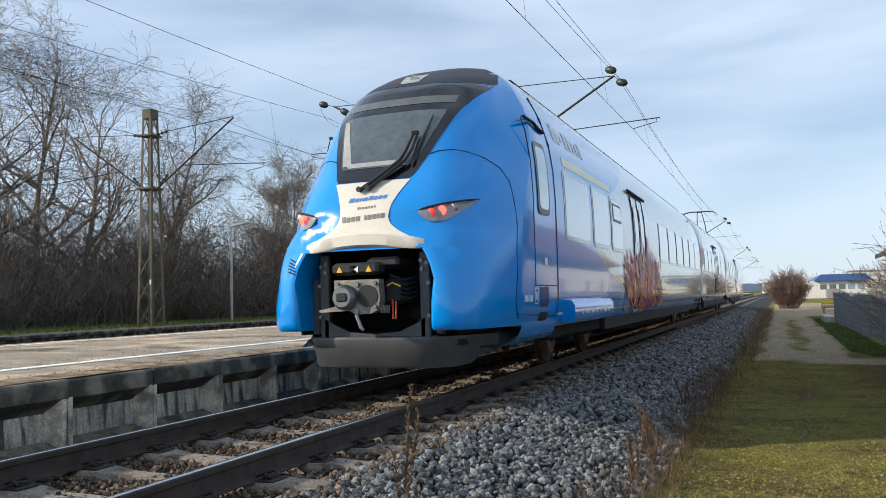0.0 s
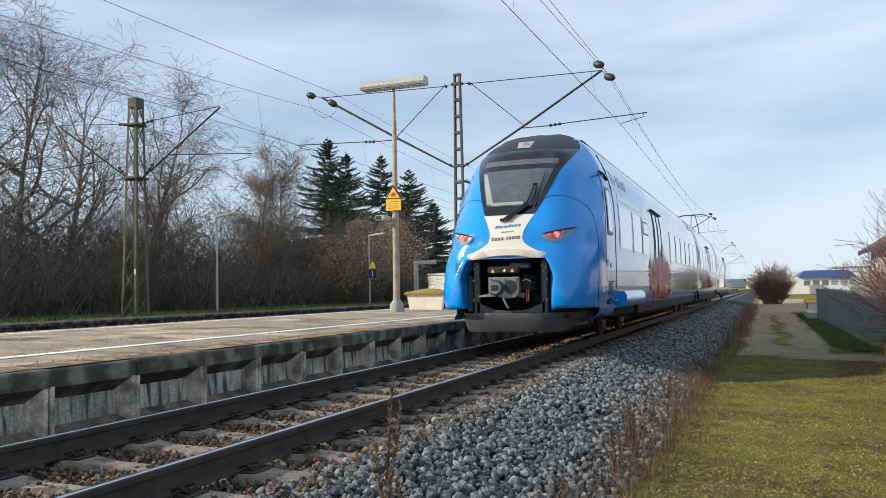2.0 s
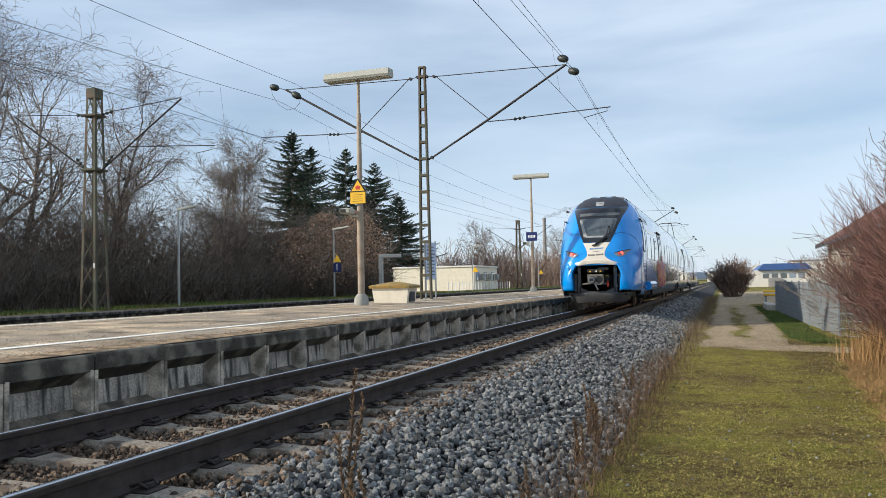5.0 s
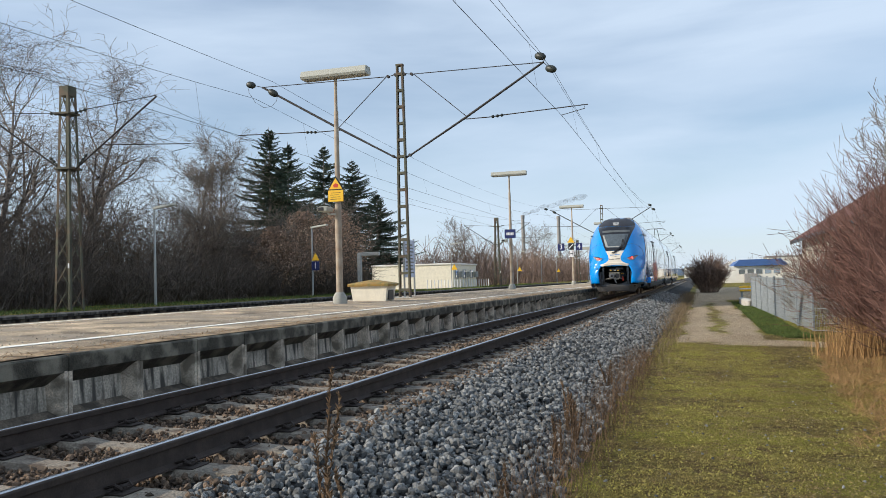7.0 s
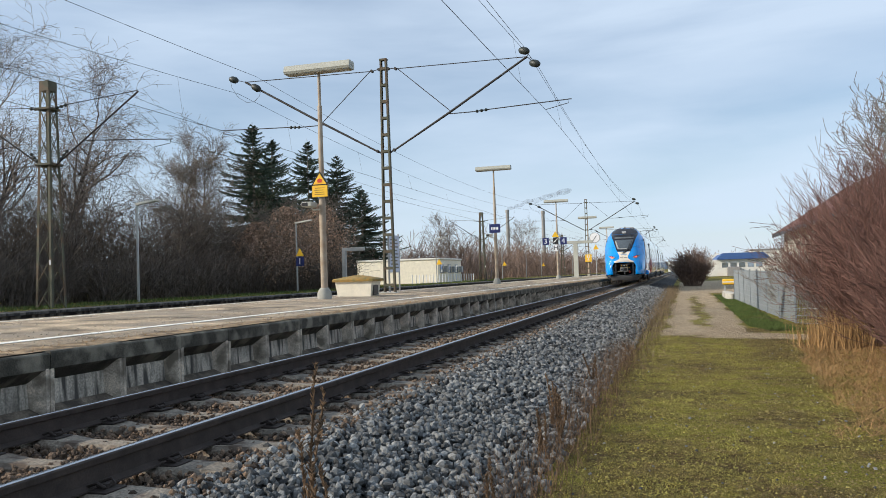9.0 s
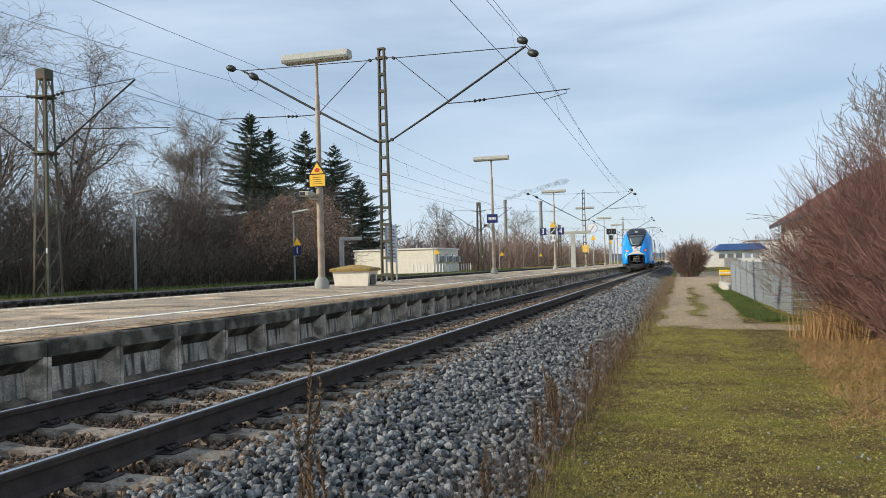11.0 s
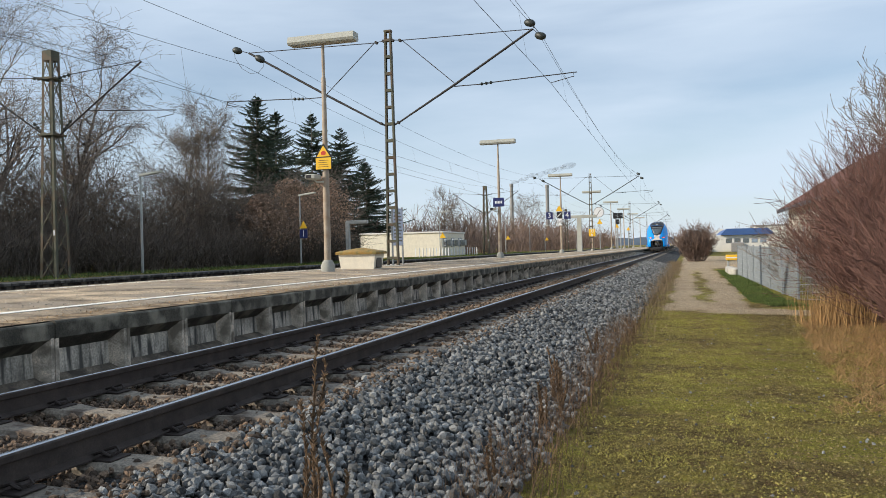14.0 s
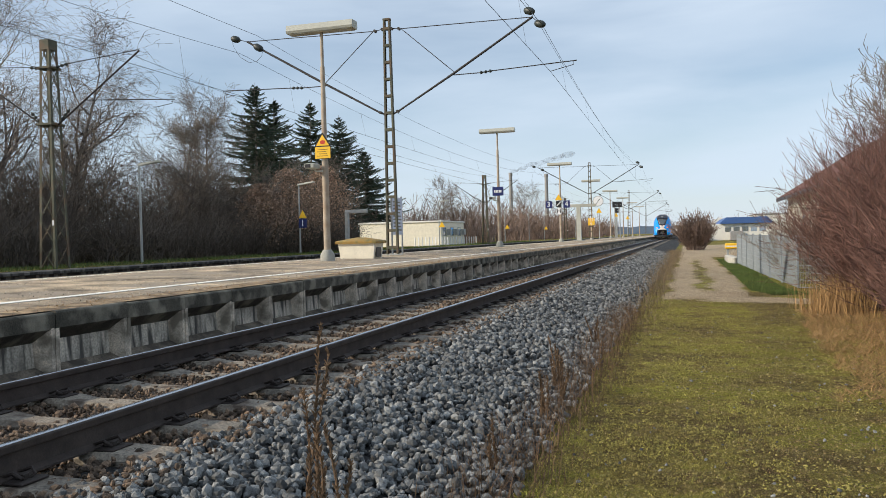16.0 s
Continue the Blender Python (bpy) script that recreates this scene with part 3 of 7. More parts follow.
part("edge_litter", b, M_STRIP, plat, "strip of dry brown grass litter along the edge")
for lx, nm in ((-6.93, "white_line"), (-11.45, "white_line")):
    lz = 0.38 + 0.1 * (1 - abs(lx - CROWN) / 3.55) + 0.005
    part(nm, Build().box(lx - 0.09, -12, lz - 0.006, lx + 0.09, 215, lz), M_WHITE, plat, "worn white safety line")
b = Build().box(LEFT, -12, -0.45, LEFT + 0.25, 215, PLAT_Z - 0.005, 0.01)
part("rear_wall", b, M_WALL, plat)
b = Build().box(LEFT + 0.2, -12, -0.45, EDGE - 0.42, 215, 0.2)
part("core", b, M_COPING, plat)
PITCH, FIRST = 1.04, 0.10
cb = Build()
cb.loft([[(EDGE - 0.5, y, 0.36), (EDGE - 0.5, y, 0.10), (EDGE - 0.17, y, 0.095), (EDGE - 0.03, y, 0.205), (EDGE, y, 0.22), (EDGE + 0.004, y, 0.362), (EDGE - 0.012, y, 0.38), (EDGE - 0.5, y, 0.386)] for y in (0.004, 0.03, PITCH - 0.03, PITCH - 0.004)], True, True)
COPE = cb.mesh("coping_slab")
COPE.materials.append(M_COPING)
pb = Build()
pb.loft([[(EDGE - 0.5, y, -0.45), (EDGE - 0.5, y, 0.14), (EDGE - 0.175, y, 0.14), (EDGE - 0.155, y, -0.16), (EDGE - 0.155, y, -0.45)] for y in (0.06, PITCH - 0.06)], True, True)
lb_ = Build()
lb_.loft([[(EDGE - 0.18, y, -0.45), (EDGE - 0.18, y, -0.125), (EDGE - 0.14, y, -0.145), (EDGE - 0.02, y, -0.215), (EDGE - 0.02, y, -0.45)] for y in (0.03, PITCH - 0.03)], True, True)
LEDGE = lb_.mesh("wall_ledge", 0)
LEDGE.materials.append(M_LEDGE)
PANEL = pb.mesh("wall_panel", 0)
PANEL.materials.append(M_WALL)
fb = Build()
for a, s in ((0.0, 1), (PITCH, -1)):
    plan = [(EDGE - 0.35, a + s * 0.006), (EDGE - 0.008, a + s * 0.006), (EDGE - 0.004, a + s * 0.012), (EDGE - 0.004, a + s * 0.052), (EDGE - 0.02, a + s * 0.060), (EDGE - 0.17, a + s * 0.115), (EDGE - 0.35, a + s * 0.115)]
    fb.loft([[(px, py, z) for px, py in plan[::s]] for z in (-0.45, 0.225)], True, True)
FIN = fb.mesh("wall_rib", 0)
FIN.materials.append(M_RIB)
for i in range(-8, 196):
    yy = FIRST + PITCH * i
    for nm, me in (("coping_slab", COPE), ("wall_panel", PANEL), ("wall_rib", FIN), ("wall_ledge", LEDGE)):
        if nm in ("wall_rib", "wall_ledge") and i > 90:
            continue
        o = new(nm, me)
        o.parent = plat
        o.matrix_basis = pose(rng.uniform(-0.006, 0.006), yy, rng.uniform(-0.006, 0.006) if nm == "coping_slab" else 0)
p1 = thing("far_platform", pose(0, 0, 0), "low overgrown platform with a dark stained concrete edge wall", "platform", kind="structure")
b = Build()
b.loft([[(-18.3, y, -0.45), (-18.29, y, 0.22), (-18.15, y, 0.24), (-18.14, y, 0.31), (-18.17, y, 0.325), (-19.0, y, 0.335)] for y in (-12, 60, 215)], closed=False)
part("edge_wall", b, M_DARKWALL, p1, "dark stained concrete edge wall")
SL1 = Build().box(-18.30, 0.03, -0.3, -18.27, 1.45, 0.11, 0.006).mesh("wall_slab")
SL1.materials.append(M_WALL)
for i in range(-6, 60):
    o = new("wall_slab", SL1)
    o.parent = p1
    o.matrix_basis = pose(0.03, 1.5 * i, 0)


# ---------------- overhead line masts ----------------
def bar(b, p, q, r=0.02, n=6):
    b.tube([p, q], r, n)


def insulator(b, p, q, r=0.055, sheds=3):
    p, q = Vector(p), Vector(q)
    pts, rad = [p], [0.018]
    for i in range(sheds):
        for k, rr in ((0.15, 0.022), (0.35, r), (0.6, r * 0.9), (0.8, 0.022)):
            pts.append(p.lerp(q, (i + k) / sheds))
            rad.append(rr)
    pts.append(q)
    rad.append(0.018)
    b.tube(pts, rad, 10)


def ladder_mast(y, x=CROWN - 0.1, base=0.47, top=8.26, group="platform line masts", left=True):
    """Frame mast of two channels with battens, with a cantilever over the track on either side."""
    t = thing("overhead_line_mast", pose(x, y, base), "olive-brown steel frame mast with two cantilever arms over the tracks", "mast", group)
    h = top - base
    for s in (-1, 1):
        b = Build()
        rings = []
        for z, hw in ((0, 0.205), (h, 0.115)):
            a, c = s * hw, s * (hw - 0.055)
            rings.append([(a, -0.07, z), (c, -0.07, z), (c, -0.06, z), (a - s * 0.01, -0.06, z), (a - s * 0.01, 0.06, z), (c, 0.06, z), (c, 0.07, z), (a, 0.07, z)])
        b.loft(rings, True, True)
        part("channel", b, M_MAST, t)
    n = 14
    for i in range(n):
        z = h * (i + 0.4) / n
        hw = 0.205 - 0.09 * z / h
        for f in (-1, 1):
            part("batten", Build().box(-hw, f * 0.072 - 0.005, z, hw, f * 0.072 + 0.005, z + 0.09, 0.002), M_MAST, t)
    part("foot", Build().box(-0.28, -0.2, -0.06, 0.28, 0.2, 0.03, 0.02), M_FOOT, t)
    part("head_plate", Build().box(-0.13, -0.08, h - 0.02, 0.13, 0.08, h + 0.05, 0.01), M_MAST, t)

    def arm(s):
        def P(dx, z):
            return (s * dx, 0, z - base)
        tip = P(4.86, 7.86) if s > 0 else P(5.2, 8.03)
        a = part("cantilever", Build().tube([P(0.16, 5.15), P(0.35, 5.24), P(2.25, 6.31), tip], [0.03, 0.03, 0.04, 0.035], 10), M_TUBE, t, "dark steel cantilever tube")
        b = Build()
        bar(b, P(0.12, 7.98), P(0.45, 7.93), 0.012)
        bar(b, P(0.45, 7.93), tip, 0.014)
        for q in (P(0.16, 7.96), P(0.42, 7.93), P(0.3, 5.22)):
            part("clamp", Build().tube([(q[0], -0.06, q[2]), (q[0], 0.06, q[2])], 0.05, 8), M_TUBE, a)
        part("top_tie", b, M_TUBE, a)
        b = Build()
        bar(b, P(0.5, 7.92), P(2.3, 6.33), 0.014)
        part("brace", b, M_TUBE, a)
        b = Build()
        bar(b, P(2.25, 6.26), P(3.1, 6.26), 0.016)
        bar(b, P(3.55, 6.29), P(6.22, 6.39), 0.016)
        b.tube([P(6.1, 6.38), P(6.12, 6.27), P(5.4, 6.12)], 0.011, 6)
        part("registration_arm", b, M_TUBE, a)
        b = Build()
        insulator(b, P(3.1, 6.26), P(3.55, 6.29))
        part("insulator", b, M_INS, a, "dark ribbed insulator")
        for c, lean in ((P(4.77, 8.06), -0.06), (P(5.1, 7.62), -0.06)) if s > 0 else ((P(5.66, 8.16), 0.05), (P(4.78, 7.79), 0.095)):
            b = Build()
            b.tube([(c[0] + k * 0.16 * s, -0.07 * k * (s > 0), c[2] + lean * k) for k in (-1.1, -0.95, -0.5, 0, 0.5, 0.95, 1.1)], [0.02, 0.07, 0.115, 0.12, 0.115, 0.07, 0.02], 12)
            part("insulator", b, M_INS, a, "bulky dark green insulator")
        b = Build()
        if s > 0:
            b.tube([tip, P(4.9, 7.95), P(4.8, 8.06)], 0.012, 6)
            b.tube([tip, P(5.0, 7.72), P(5.1, 7.62)], 0.012, 6)
        else:
            b.tube([tip, P(5.5, 8.12)], 0.012, 6)
            b.tube([P(5.8, 8.2), P(5.75, 7.9), P(5.5, 7.52), P(5.15, 7.30), P(4.85, 7.32), P(4.65, 7.5), P(4.62, 7.68)], 0.007, 5)
        part("bracket", b, M_TUBE, a)
    arm(1)
    if left:
        arm(-1)
    return t


MASTS = (25.5, 83.5, 141.0, 199.0)
first_mast = ladder_mast(MASTS[0])
for yy in MASTS[1:]:
    copy_thing(first_mast, pose(CROWN - 0.1, yy, 0.47))


def lattice_mast(x, y, base, top, group):
    """Square lattice mast with angle legs, zigzag bracing and a cantilever on either side."""
    t = thing("lattice_mast", pose(x, y, base), "tall olive green lattice steel mast with rusty lower legs", "mast", group)
    h = top - base

    def half(z):
        return 0.33 - 0.15 * z / h
    for sx_ in (-1, 1):
        for sy in (-1, 1):
            rings = []
            for z in (0, h):
                w = half(z)
                rings.append([(sx_ * w, sy * w, z), (sx_ * (w - 0.09), sy * w, z), (sx_ * (w - 0.09), sy * (w - 0.012), z), (sx_ * (w - 0.012), sy * (w - 0.012), z), (sx_ * (w - 0.012), sy * (w - 0.09), z), (sx_ * w, sy * (w - 0.09), z)])
            part("leg", Build().loft(rings, True, True), M_MAST, t)
    n = 9
    for face in range(4):
        for i in range(n):
            z0, z1 = h * i / n, h * (i + 1) / n
            w0, w1 = half(z0) - 0.01, half(z1) - 0.01
            for s in (-1, 1):
                p, q = (-s * w0, w0 + 0.006 * s, z0), (s * w1, w1 + 0.006 * s, z1)
                for _ in range(face):
                    p, q = (p[1], -p[0], p[2]), (q[1], -q[0], q[2])
                part("lattice_bar", Build().tube([p, q], 0.013, 4), M_MAST, t)
    part("head", Build().box(-0.195, -0.195, h - 0.32, 0.195, 0.195, h + 0.03, 0.015), M_MAST, t)
    for zc, hw_ in ((h - 0.9, 0.27), (h - 2.75, 0.31)):
        part("collar", Build().box(-hw_, -hw_, zc - 0.04, hw_, hw_, zc + 0.04, 0.01), M_MAST, t)
    for s in (1, -1):
        a = part("cantilever", Build().tube([(s * 0.3, 0, h - 2.75), (s * 3.5, 0, h - 0.62)], 0.03, 8), M_TUBE, t)
        b = Build()
        bar(b, (s * 0.75, 0, h - 0.8), (s * 3.47, 0, h - 0.59), 0.013)
        part("top_tie", b, M_TUBE, a)
        b = Build()
        bar(b, (s * 1.35, 0, h - 2.03), (s * 4.75, 0, h - 2.25), 0.015)
        b.tube([(s * 4.65, 0, h - 2.25), (s * 4.65, 0, h - 2.37), (s * 4.05, 0, h - 2.45)], 0.01, 6)
        part("registration_arm", b, M_TUBE, a)
        b = Build()
        insulator(b, (s * 0.28, 0, h - 0.88), (s * 0.78, 0, h - 0.8), 0.06)
        part("insulator", b, M_INS, a)
        b = Build()
        insulator(b, (s * 0.42, 0, h - 2.63), (s * 0.78, 0, h - 2.28), 0.06)
        part("insulator", b, M_INS, a)
    part("tag", Build().box(0.36, -0.47, 1.45, 0.42, -0.455, 1.62, 0.003), M_SIGNWHITE, t)
    return t


lattice_mast(-20.0, 22.1, 0.28, 7.8, "far line masts")
lattice_mast(-20.0, 82.0, 0.28, 7.4, "far line masts")
lattice_mast(-20.0, 140.0, 0.28, 7.4, "far line masts")


# ---------------- overhead wires ----------------
def span(b, p, q, sag, r, n=18):
    p, q = Vector(p), Vector(q)
    pts = []
    for i in range(n + 1):
        k = i / n
        c = p.lerp(q, k)
        c.z -= sag * 4 * k * (1 - k)
        pts.append(c)
    b.tube(pts, r, 5)
    return pts


def overhead(name, stations, label):
    """Contact wire, carrying wire and droppers: stations of x, y, contact height, carrier x and height."""
    t = thing(name, pose(0, 0, 0), label, "overhead line", "overhead lines")
    for (x0, y0, c0, m0x, m0), (x1, y1, c1, m1x, m1) in zip(stations, stations[1:]):
        b = Build()
        span(b, (x0, y0, c0), (x1, y1, c1), 0.03, 0.0075)
        part("contact_wire", b, M_WIRE, t)
        b = Build()
        span(b, (m0x, y0, m0), (m1x, y1, m1), 0.95, 0.0065)
        part("carrying_wire", b, M_WIRE, t)
        n = 8
        for i in range(n):
            k = (i + 0.5) / n
            zc = c0 + (c1 - c0) * k - 0.12 * k * (1 - k)
            zm = m0 + (m1 - m0) * k - 3.8 * k * (1 - k)
            b = Build()
            bar(b, (x0 + (x1 - x0) * k, y0 + (y1 - y0) * k, zc), (m0x + (m1x - m0x) * k, y0 + (y1 - y0) * k, zm), 0.0035, 4)
            part("dropper", b, M_WIRE, t)
    return t


overhead("overhead_line", [(-5.2, -32.5, 6.8, -4.5, 8.2), (-4.0, 25.5, 6.1, -4.25, 7.62), (-4.3, 83.5, 5.7, -4.2, 7.5), (-3.9, 141, 5.6, -4.1, 7.4), (-4.2, 199, 5.6, -4.1, 7.4), (-4.06, 420, 5.6, -4.06, 7.4)], "thin dark overhead contact line above the near track")
overhead("overhead_line", [(-14.9, -32.5, 5.9, -14.7, 7.7), (-14.7, 25.5, 6.1, -14.9, 7.65), (-14.4, 83.5, 5.7, -14.6, 7.5), (-14.7, 141, 5.6, -14.6, 7.4), (-14.5, 199, 5.6, -14.6, 7.4), (-14.6, 420, 5.6, -14.6, 7.4)], "thin dark overhead contact line above the middle track")
overhead("overhead_line", [(-17.2, -35, 5.7, -17.3, 7.2), (-17.2, 22.1, 6.05, -17.4, 7.35), (-17.0, 82, 5.6, -17.3, 7.0), (-17.3, 140, 5.6, -17.3, 7.0), (-17.2, 420, 5.6, -17.3, 7.0)], "thin dark overhead contact line beside the lattice mast")
feeder = thing("feeder_wire", pose(0, 0, 0), "thin feeder wire hung high along the platform", "overhead line", "overhead lines")
for (fx, fz) in ((-14.2, 8.2), (-4.6, 8.15)):
    b = Build()
    span(b, (fx, -32.5, fz + 0.3), (fx, 25.5, fz), 0.5, 0.007)
    span(b, (fx, 25.5, fz), (fx, 83.5, fz - 0.1), 0.9, 0.006)
    part("wire", b, M_WIRE, feeder)


# ---------------- platform lamps ----------------
def platform_lamp(x, y, base, h=5.95, bar_w=0.93):
    t = thing("platform_lamp", pose(x, y, base), "T-shaped platform lamp with a long pale head on a pole", "lamp post", "platform lamps")
    part("foot", Build().tube([(0, 0, -0.05), (0, 0, 0.16), (0, 0, 0.24), (0, 0, 0.30)], [0.19, 0.19, 0.15, 0.11], 12), M_FOOT, t, "mossy concrete foot")
    part("pole", Build().tube([(0, 0, 0.1), (0, 0, 2.6), (0, 0, 2.65), (0, 0, h - 0.9), (0, 0, h - 0.88), (0, 0, h)], [0.092, 0.085, 0.072, 0.058, 0.043, 0.04], 12), M_POLE, t)
    hd = part("lamp_head", Build().loft([[(-bar_w, y0, z) for y0, z in ((-0.16, h), (0.16, h), (0.19, h + 0.06), (0.15, h + 0.21), (-0.15, h + 0.21), (-0.19, h + 0.06))], [(bar_w, y0, z) for y0, z in ((-0.16, h), (0.16, h), (0.19, h + 0.06), (0.15, h + 0.21), (-0.15, h + 0.21), (-0.19, h + 0.06))]], True, True), M_LAMP, t, "long pale box-shaped lamp head")
    part("diffuser", Build().box(-bar_w + 0.04, -0.13, h - 0.02, bar_w - 0.04, 0.13, h + 0.002, 0.005), M_LAMPGLASS, hd)
    return t


lamp_a = platform_lamp(-9.0, 19.5, 0.47)
lamp_b = platform_lamp(-9.4, 41.6, 0.47)
for yy in (63.2, 84.5, 106.0, 127.5, 149.0, 171.0):
    copy_thing(lamp_b, pose(-9.4, yy, 0.47))




# ---------------- the train ----------------
# its own space: x across, y back from the wiper's foot, z up from the rail
HW_Z, HW = (0.60, 0.75, 0.95, 1.3, 2.2, 2.6, 2.95, 3.3, 3.6, 3.8, 3.95, 4.03, 4.07), (1.30, 1.37, 1.405, 1.41, 1.41, 1.39, 1.34, 1.23, 1.08, 0.92, 0.70, 0.46, 0.0)
YF_Z, YF = (0.60, 0.72, 1.0, 1.4, 1.65, 1.9, 2.05, 2.2, 2.34, 2.6, 3.2, 3.6, 3.75, 3.9, 4.0, 4.07), (-0.22, -0.27, -0.29, -0.27, -0.235, -0.18, -0.11, -0.02, 0.07, 0.26, 0.72, 1.16, 1.38, 1.66, 1.92, 2.3)


def half_w(z):
    return float(np.interp(z, HW_Z, HW))


def front_y(x, z):
    """How far back the cab's skin lies at x and z."""
    hw = max(half_w(z), 0.02)
    a = min(1.0, abs(x) / hw)
    p = float(np.interp(z, (0.7, 1.3, 1.8, 2.6, 3.6), (12.0, 8.5, 3.9, 3.3, 3.2)))
    depth = float(np.interp(z, (0.6, 2.4, 3.2, 3.7, 3.9, 4.07), (1.15, 1.15, 1.0, 0.70, 0.5, 0.05)))
    # a hollow sweeps from under the bib out over the cheek
    xc = float(np.interp(z, (0.8, 1.2, 1.5, 1.7, 1.9), (1.16, 1.10, 0.94, 0.66, 0.42)))
    hollow = 0.075 * math.exp(-((abs(x) - xc) / 0.13) ** 2) * float(np.interp(z, (0.7, 1.1, 1.5, 1.8, 2.0), (0.0, 0.6, 1.0, 0.8, 0.0)))
    return float(np.interp(z, YF_Z, YF)) + depth * a ** p + hollow


def patch(b, zs, left, right, cols=10, off=0.006, thick=0.0, s=1):
    """A panel that lies on the cab's skin, from left(z) to right(z) at each height, off metres proud of it."""
    rows = []
    for z in zs:
        l, r = left(z), right(z)
        rows.append([(s * (l + (r - l) * i / cols), front_y(l + (r - l) * i / cols, z) - off, z) for i in range(cols + 1)])
    return b.loft(rows, closed=False)


M_FRAME = mat("pale_window_frame", (0.50, 0.53, 0.56), 0.3, var=0.05, bump=0, coat=1.0)
CAR = ((-0.3, 23.15), (23.75, 37.6), (38.2, 61.0))
CAB_END = 2.45
train = thing("regional_train", pose(TRACK_X, 7.79, 0), "blue and white electric regional train with an open coupler bay", "train")
ZROWS = [1.52, 1.6, 1.7, 1.8, 1.9, 2.0, 2.1, 2.2, 2.3, 2.4, 2.5, 2.6, 2.75, 2.9, 3.05, 3.2, 3.35, 3.5, 3.62, 3.74, 3.84, 3.92, 3.98, 4.03, 4.06]
LOW = [0.70, 0.76, 0.85, 0.95, 1.05, 1.2, 1.35, 1.45, 1.52]


def mouth(z):
    return float(np.interp(z, (0.7, 0.95, 1.2, 1.40, 1.52), (0.76, 0.77, 0.80, 0.74, 0.66)))


def cab_skin(parent, flip):
    b = Build()
    cols = [math.sin(math.pi / 2 * i / 26) for i in range(27)]
    for s in (-1, 1):
        rows = []
        for z in ZROWS:
            hw = half_w(z)
            e = front_y(hw, z)
            rows.append([(s * hw * a, front_y(hw * a, z), z) for a in cols] + [(s * hw, e + (CAB_END - e) * k, z) for k in (0.35, 0.7, 1.0)])
        b.loft(rows, closed=False)
        rows = []
        for z in LOW:
            hw, m = half_w(z), mouth(z)
            row = [(s * (m + 0.015), front_y(m, z) + 0.5, z), (s * (m + 0.005), front_y(m, z) + 0.06, z), (s * (m + 0.02), front_y(m, z) + 0.015, z)]
            row += [(s * (m + 0.05 + (hw - m - 0.05) * a), front_y(m + 0.05 + (hw - m - 0.05) * a, z), z) for a in cols[::2]]
            rows.append(row + [(s * hw, y, z) for y in (1.7, 2.1, CAB_END)])
        # rounded lower hem
        rows.insert(0, [(px, py + 0.04, 0.675) for px, py, _ in rows[0]])
        b.loft(rows, closed=False)
        b.loft([[(s * w, front_y(w, 0.72) + 0.12 + (0.70 - z) * 1.3, z), (s * w, 1.6, z), (s * w, CAB_END, z)] for z, w in ((0.46, 1.22), (0.50, 1.28), (0.56, 1.325), (0.64, 1.345), (0.70, 1.352))], closed=False)
    me = b.mesh("cab_shell", 50)
    bm = bmesh.new()
    bm.from_mesh(me)
    bmesh.ops.remove_doubles(bm, verts=bm.verts, dist=0.002)
    bmesh.ops.recalc_face_normals(bm, faces=bm.faces)
    bm.to_mesh(me)
    bm.free()
    return part("cab_shell", me, M_BLUE, parent, "glossy bright blue rounded cab shell")


def section(y, k=1.0, z0=0.60):
    zs = (z0, 0.75, 0.95, 1.3, 1.8, 2.2, 2.6, 2.95, 3.3, 3.6, 3.8, 3.95, 4.03)
    return [(half_w(z) * k, y, z) for z in zs] + [(-half_w(z) * k, y, z) for z in zs[::-1]]


def side_plate(b, s, y0, y1, z0, z1, off=0.004, r=0.08):
    """A rounded plate on the side wall, following its curve."""
    zs = [z0, z0 + r * 0.3, z0 + r] + [z0 + r + (z1 - z0 - 2 * r) * i / 5 for i in range(1, 5)] + [z1 - r, z1 - r * 0.3, z1]
    rows = []
    for z in zs:
        d = 0.0
        e = min(z - z0, z1 - z)
        if e < r:
            d = r - math.sqrt(max(0, r * r - (r - e) ** 2))
        rows.append([(s * (half_w(z) + off), y0 + d, z), (s * (half_w(z) + off), (y0 + y1) / 2, z), (s * (half_w(z) + off), y1 - d, z)])
    return b.loft(rows, closed=False)


def car_body(i, y0, y1):
    body = part("car_body", Build().loft([section(y0, 0.97), section(y0 + 0.06)] + [section(y0 + 0.06 + (y1 - y0 - 0.12) * k / 8) for k in range(1, 9)] + [section(y1, 0.97)], True, True), M_TRAINWHITE, train, "glossy white car body mirroring the sky", 35)
    part("sole_bar", Build().box(-1.25, y0 + 0.1, 0.42, 1.25, y1 - 0.1, 0.62, 0.03), M_UNDER, train)
    part("roof_gutter", Build().box(-0.74, y0 + 0.4, 3.9, 0.74, y1 - 0.3, 4.0, 0.02), M_UNDER, train)
    return body


bodies = [car_body(0, CAB_END, CAR[0][1]), car_body(1, *CAR[1]), car_body(2, CAR[2][0], CAR[2][1] - 2.7)]
cab_skin(train, False)
# rear cab, the same shell turned round
rear = cab_skin(train, True)
rear.matrix_basis = pose(0, CAR[2][1] - 0.3, 0, 0, 0, 180)

# black mask, windscreen and head
zs = [2.34 + (3.66 - 2.34) * i / 22 for i in range(23)]


def mask_w(z):
    return float(np.interp(z, (2.28, 2.34, 2.42, 2.6, 3.2, 3.62, 3.7, 3.85, 3.97, 4.05), (0.42, 0.475, 0.51, 0.58, 0.77, 0.93, 0.93, 0.84, 0.66, 0.40)))


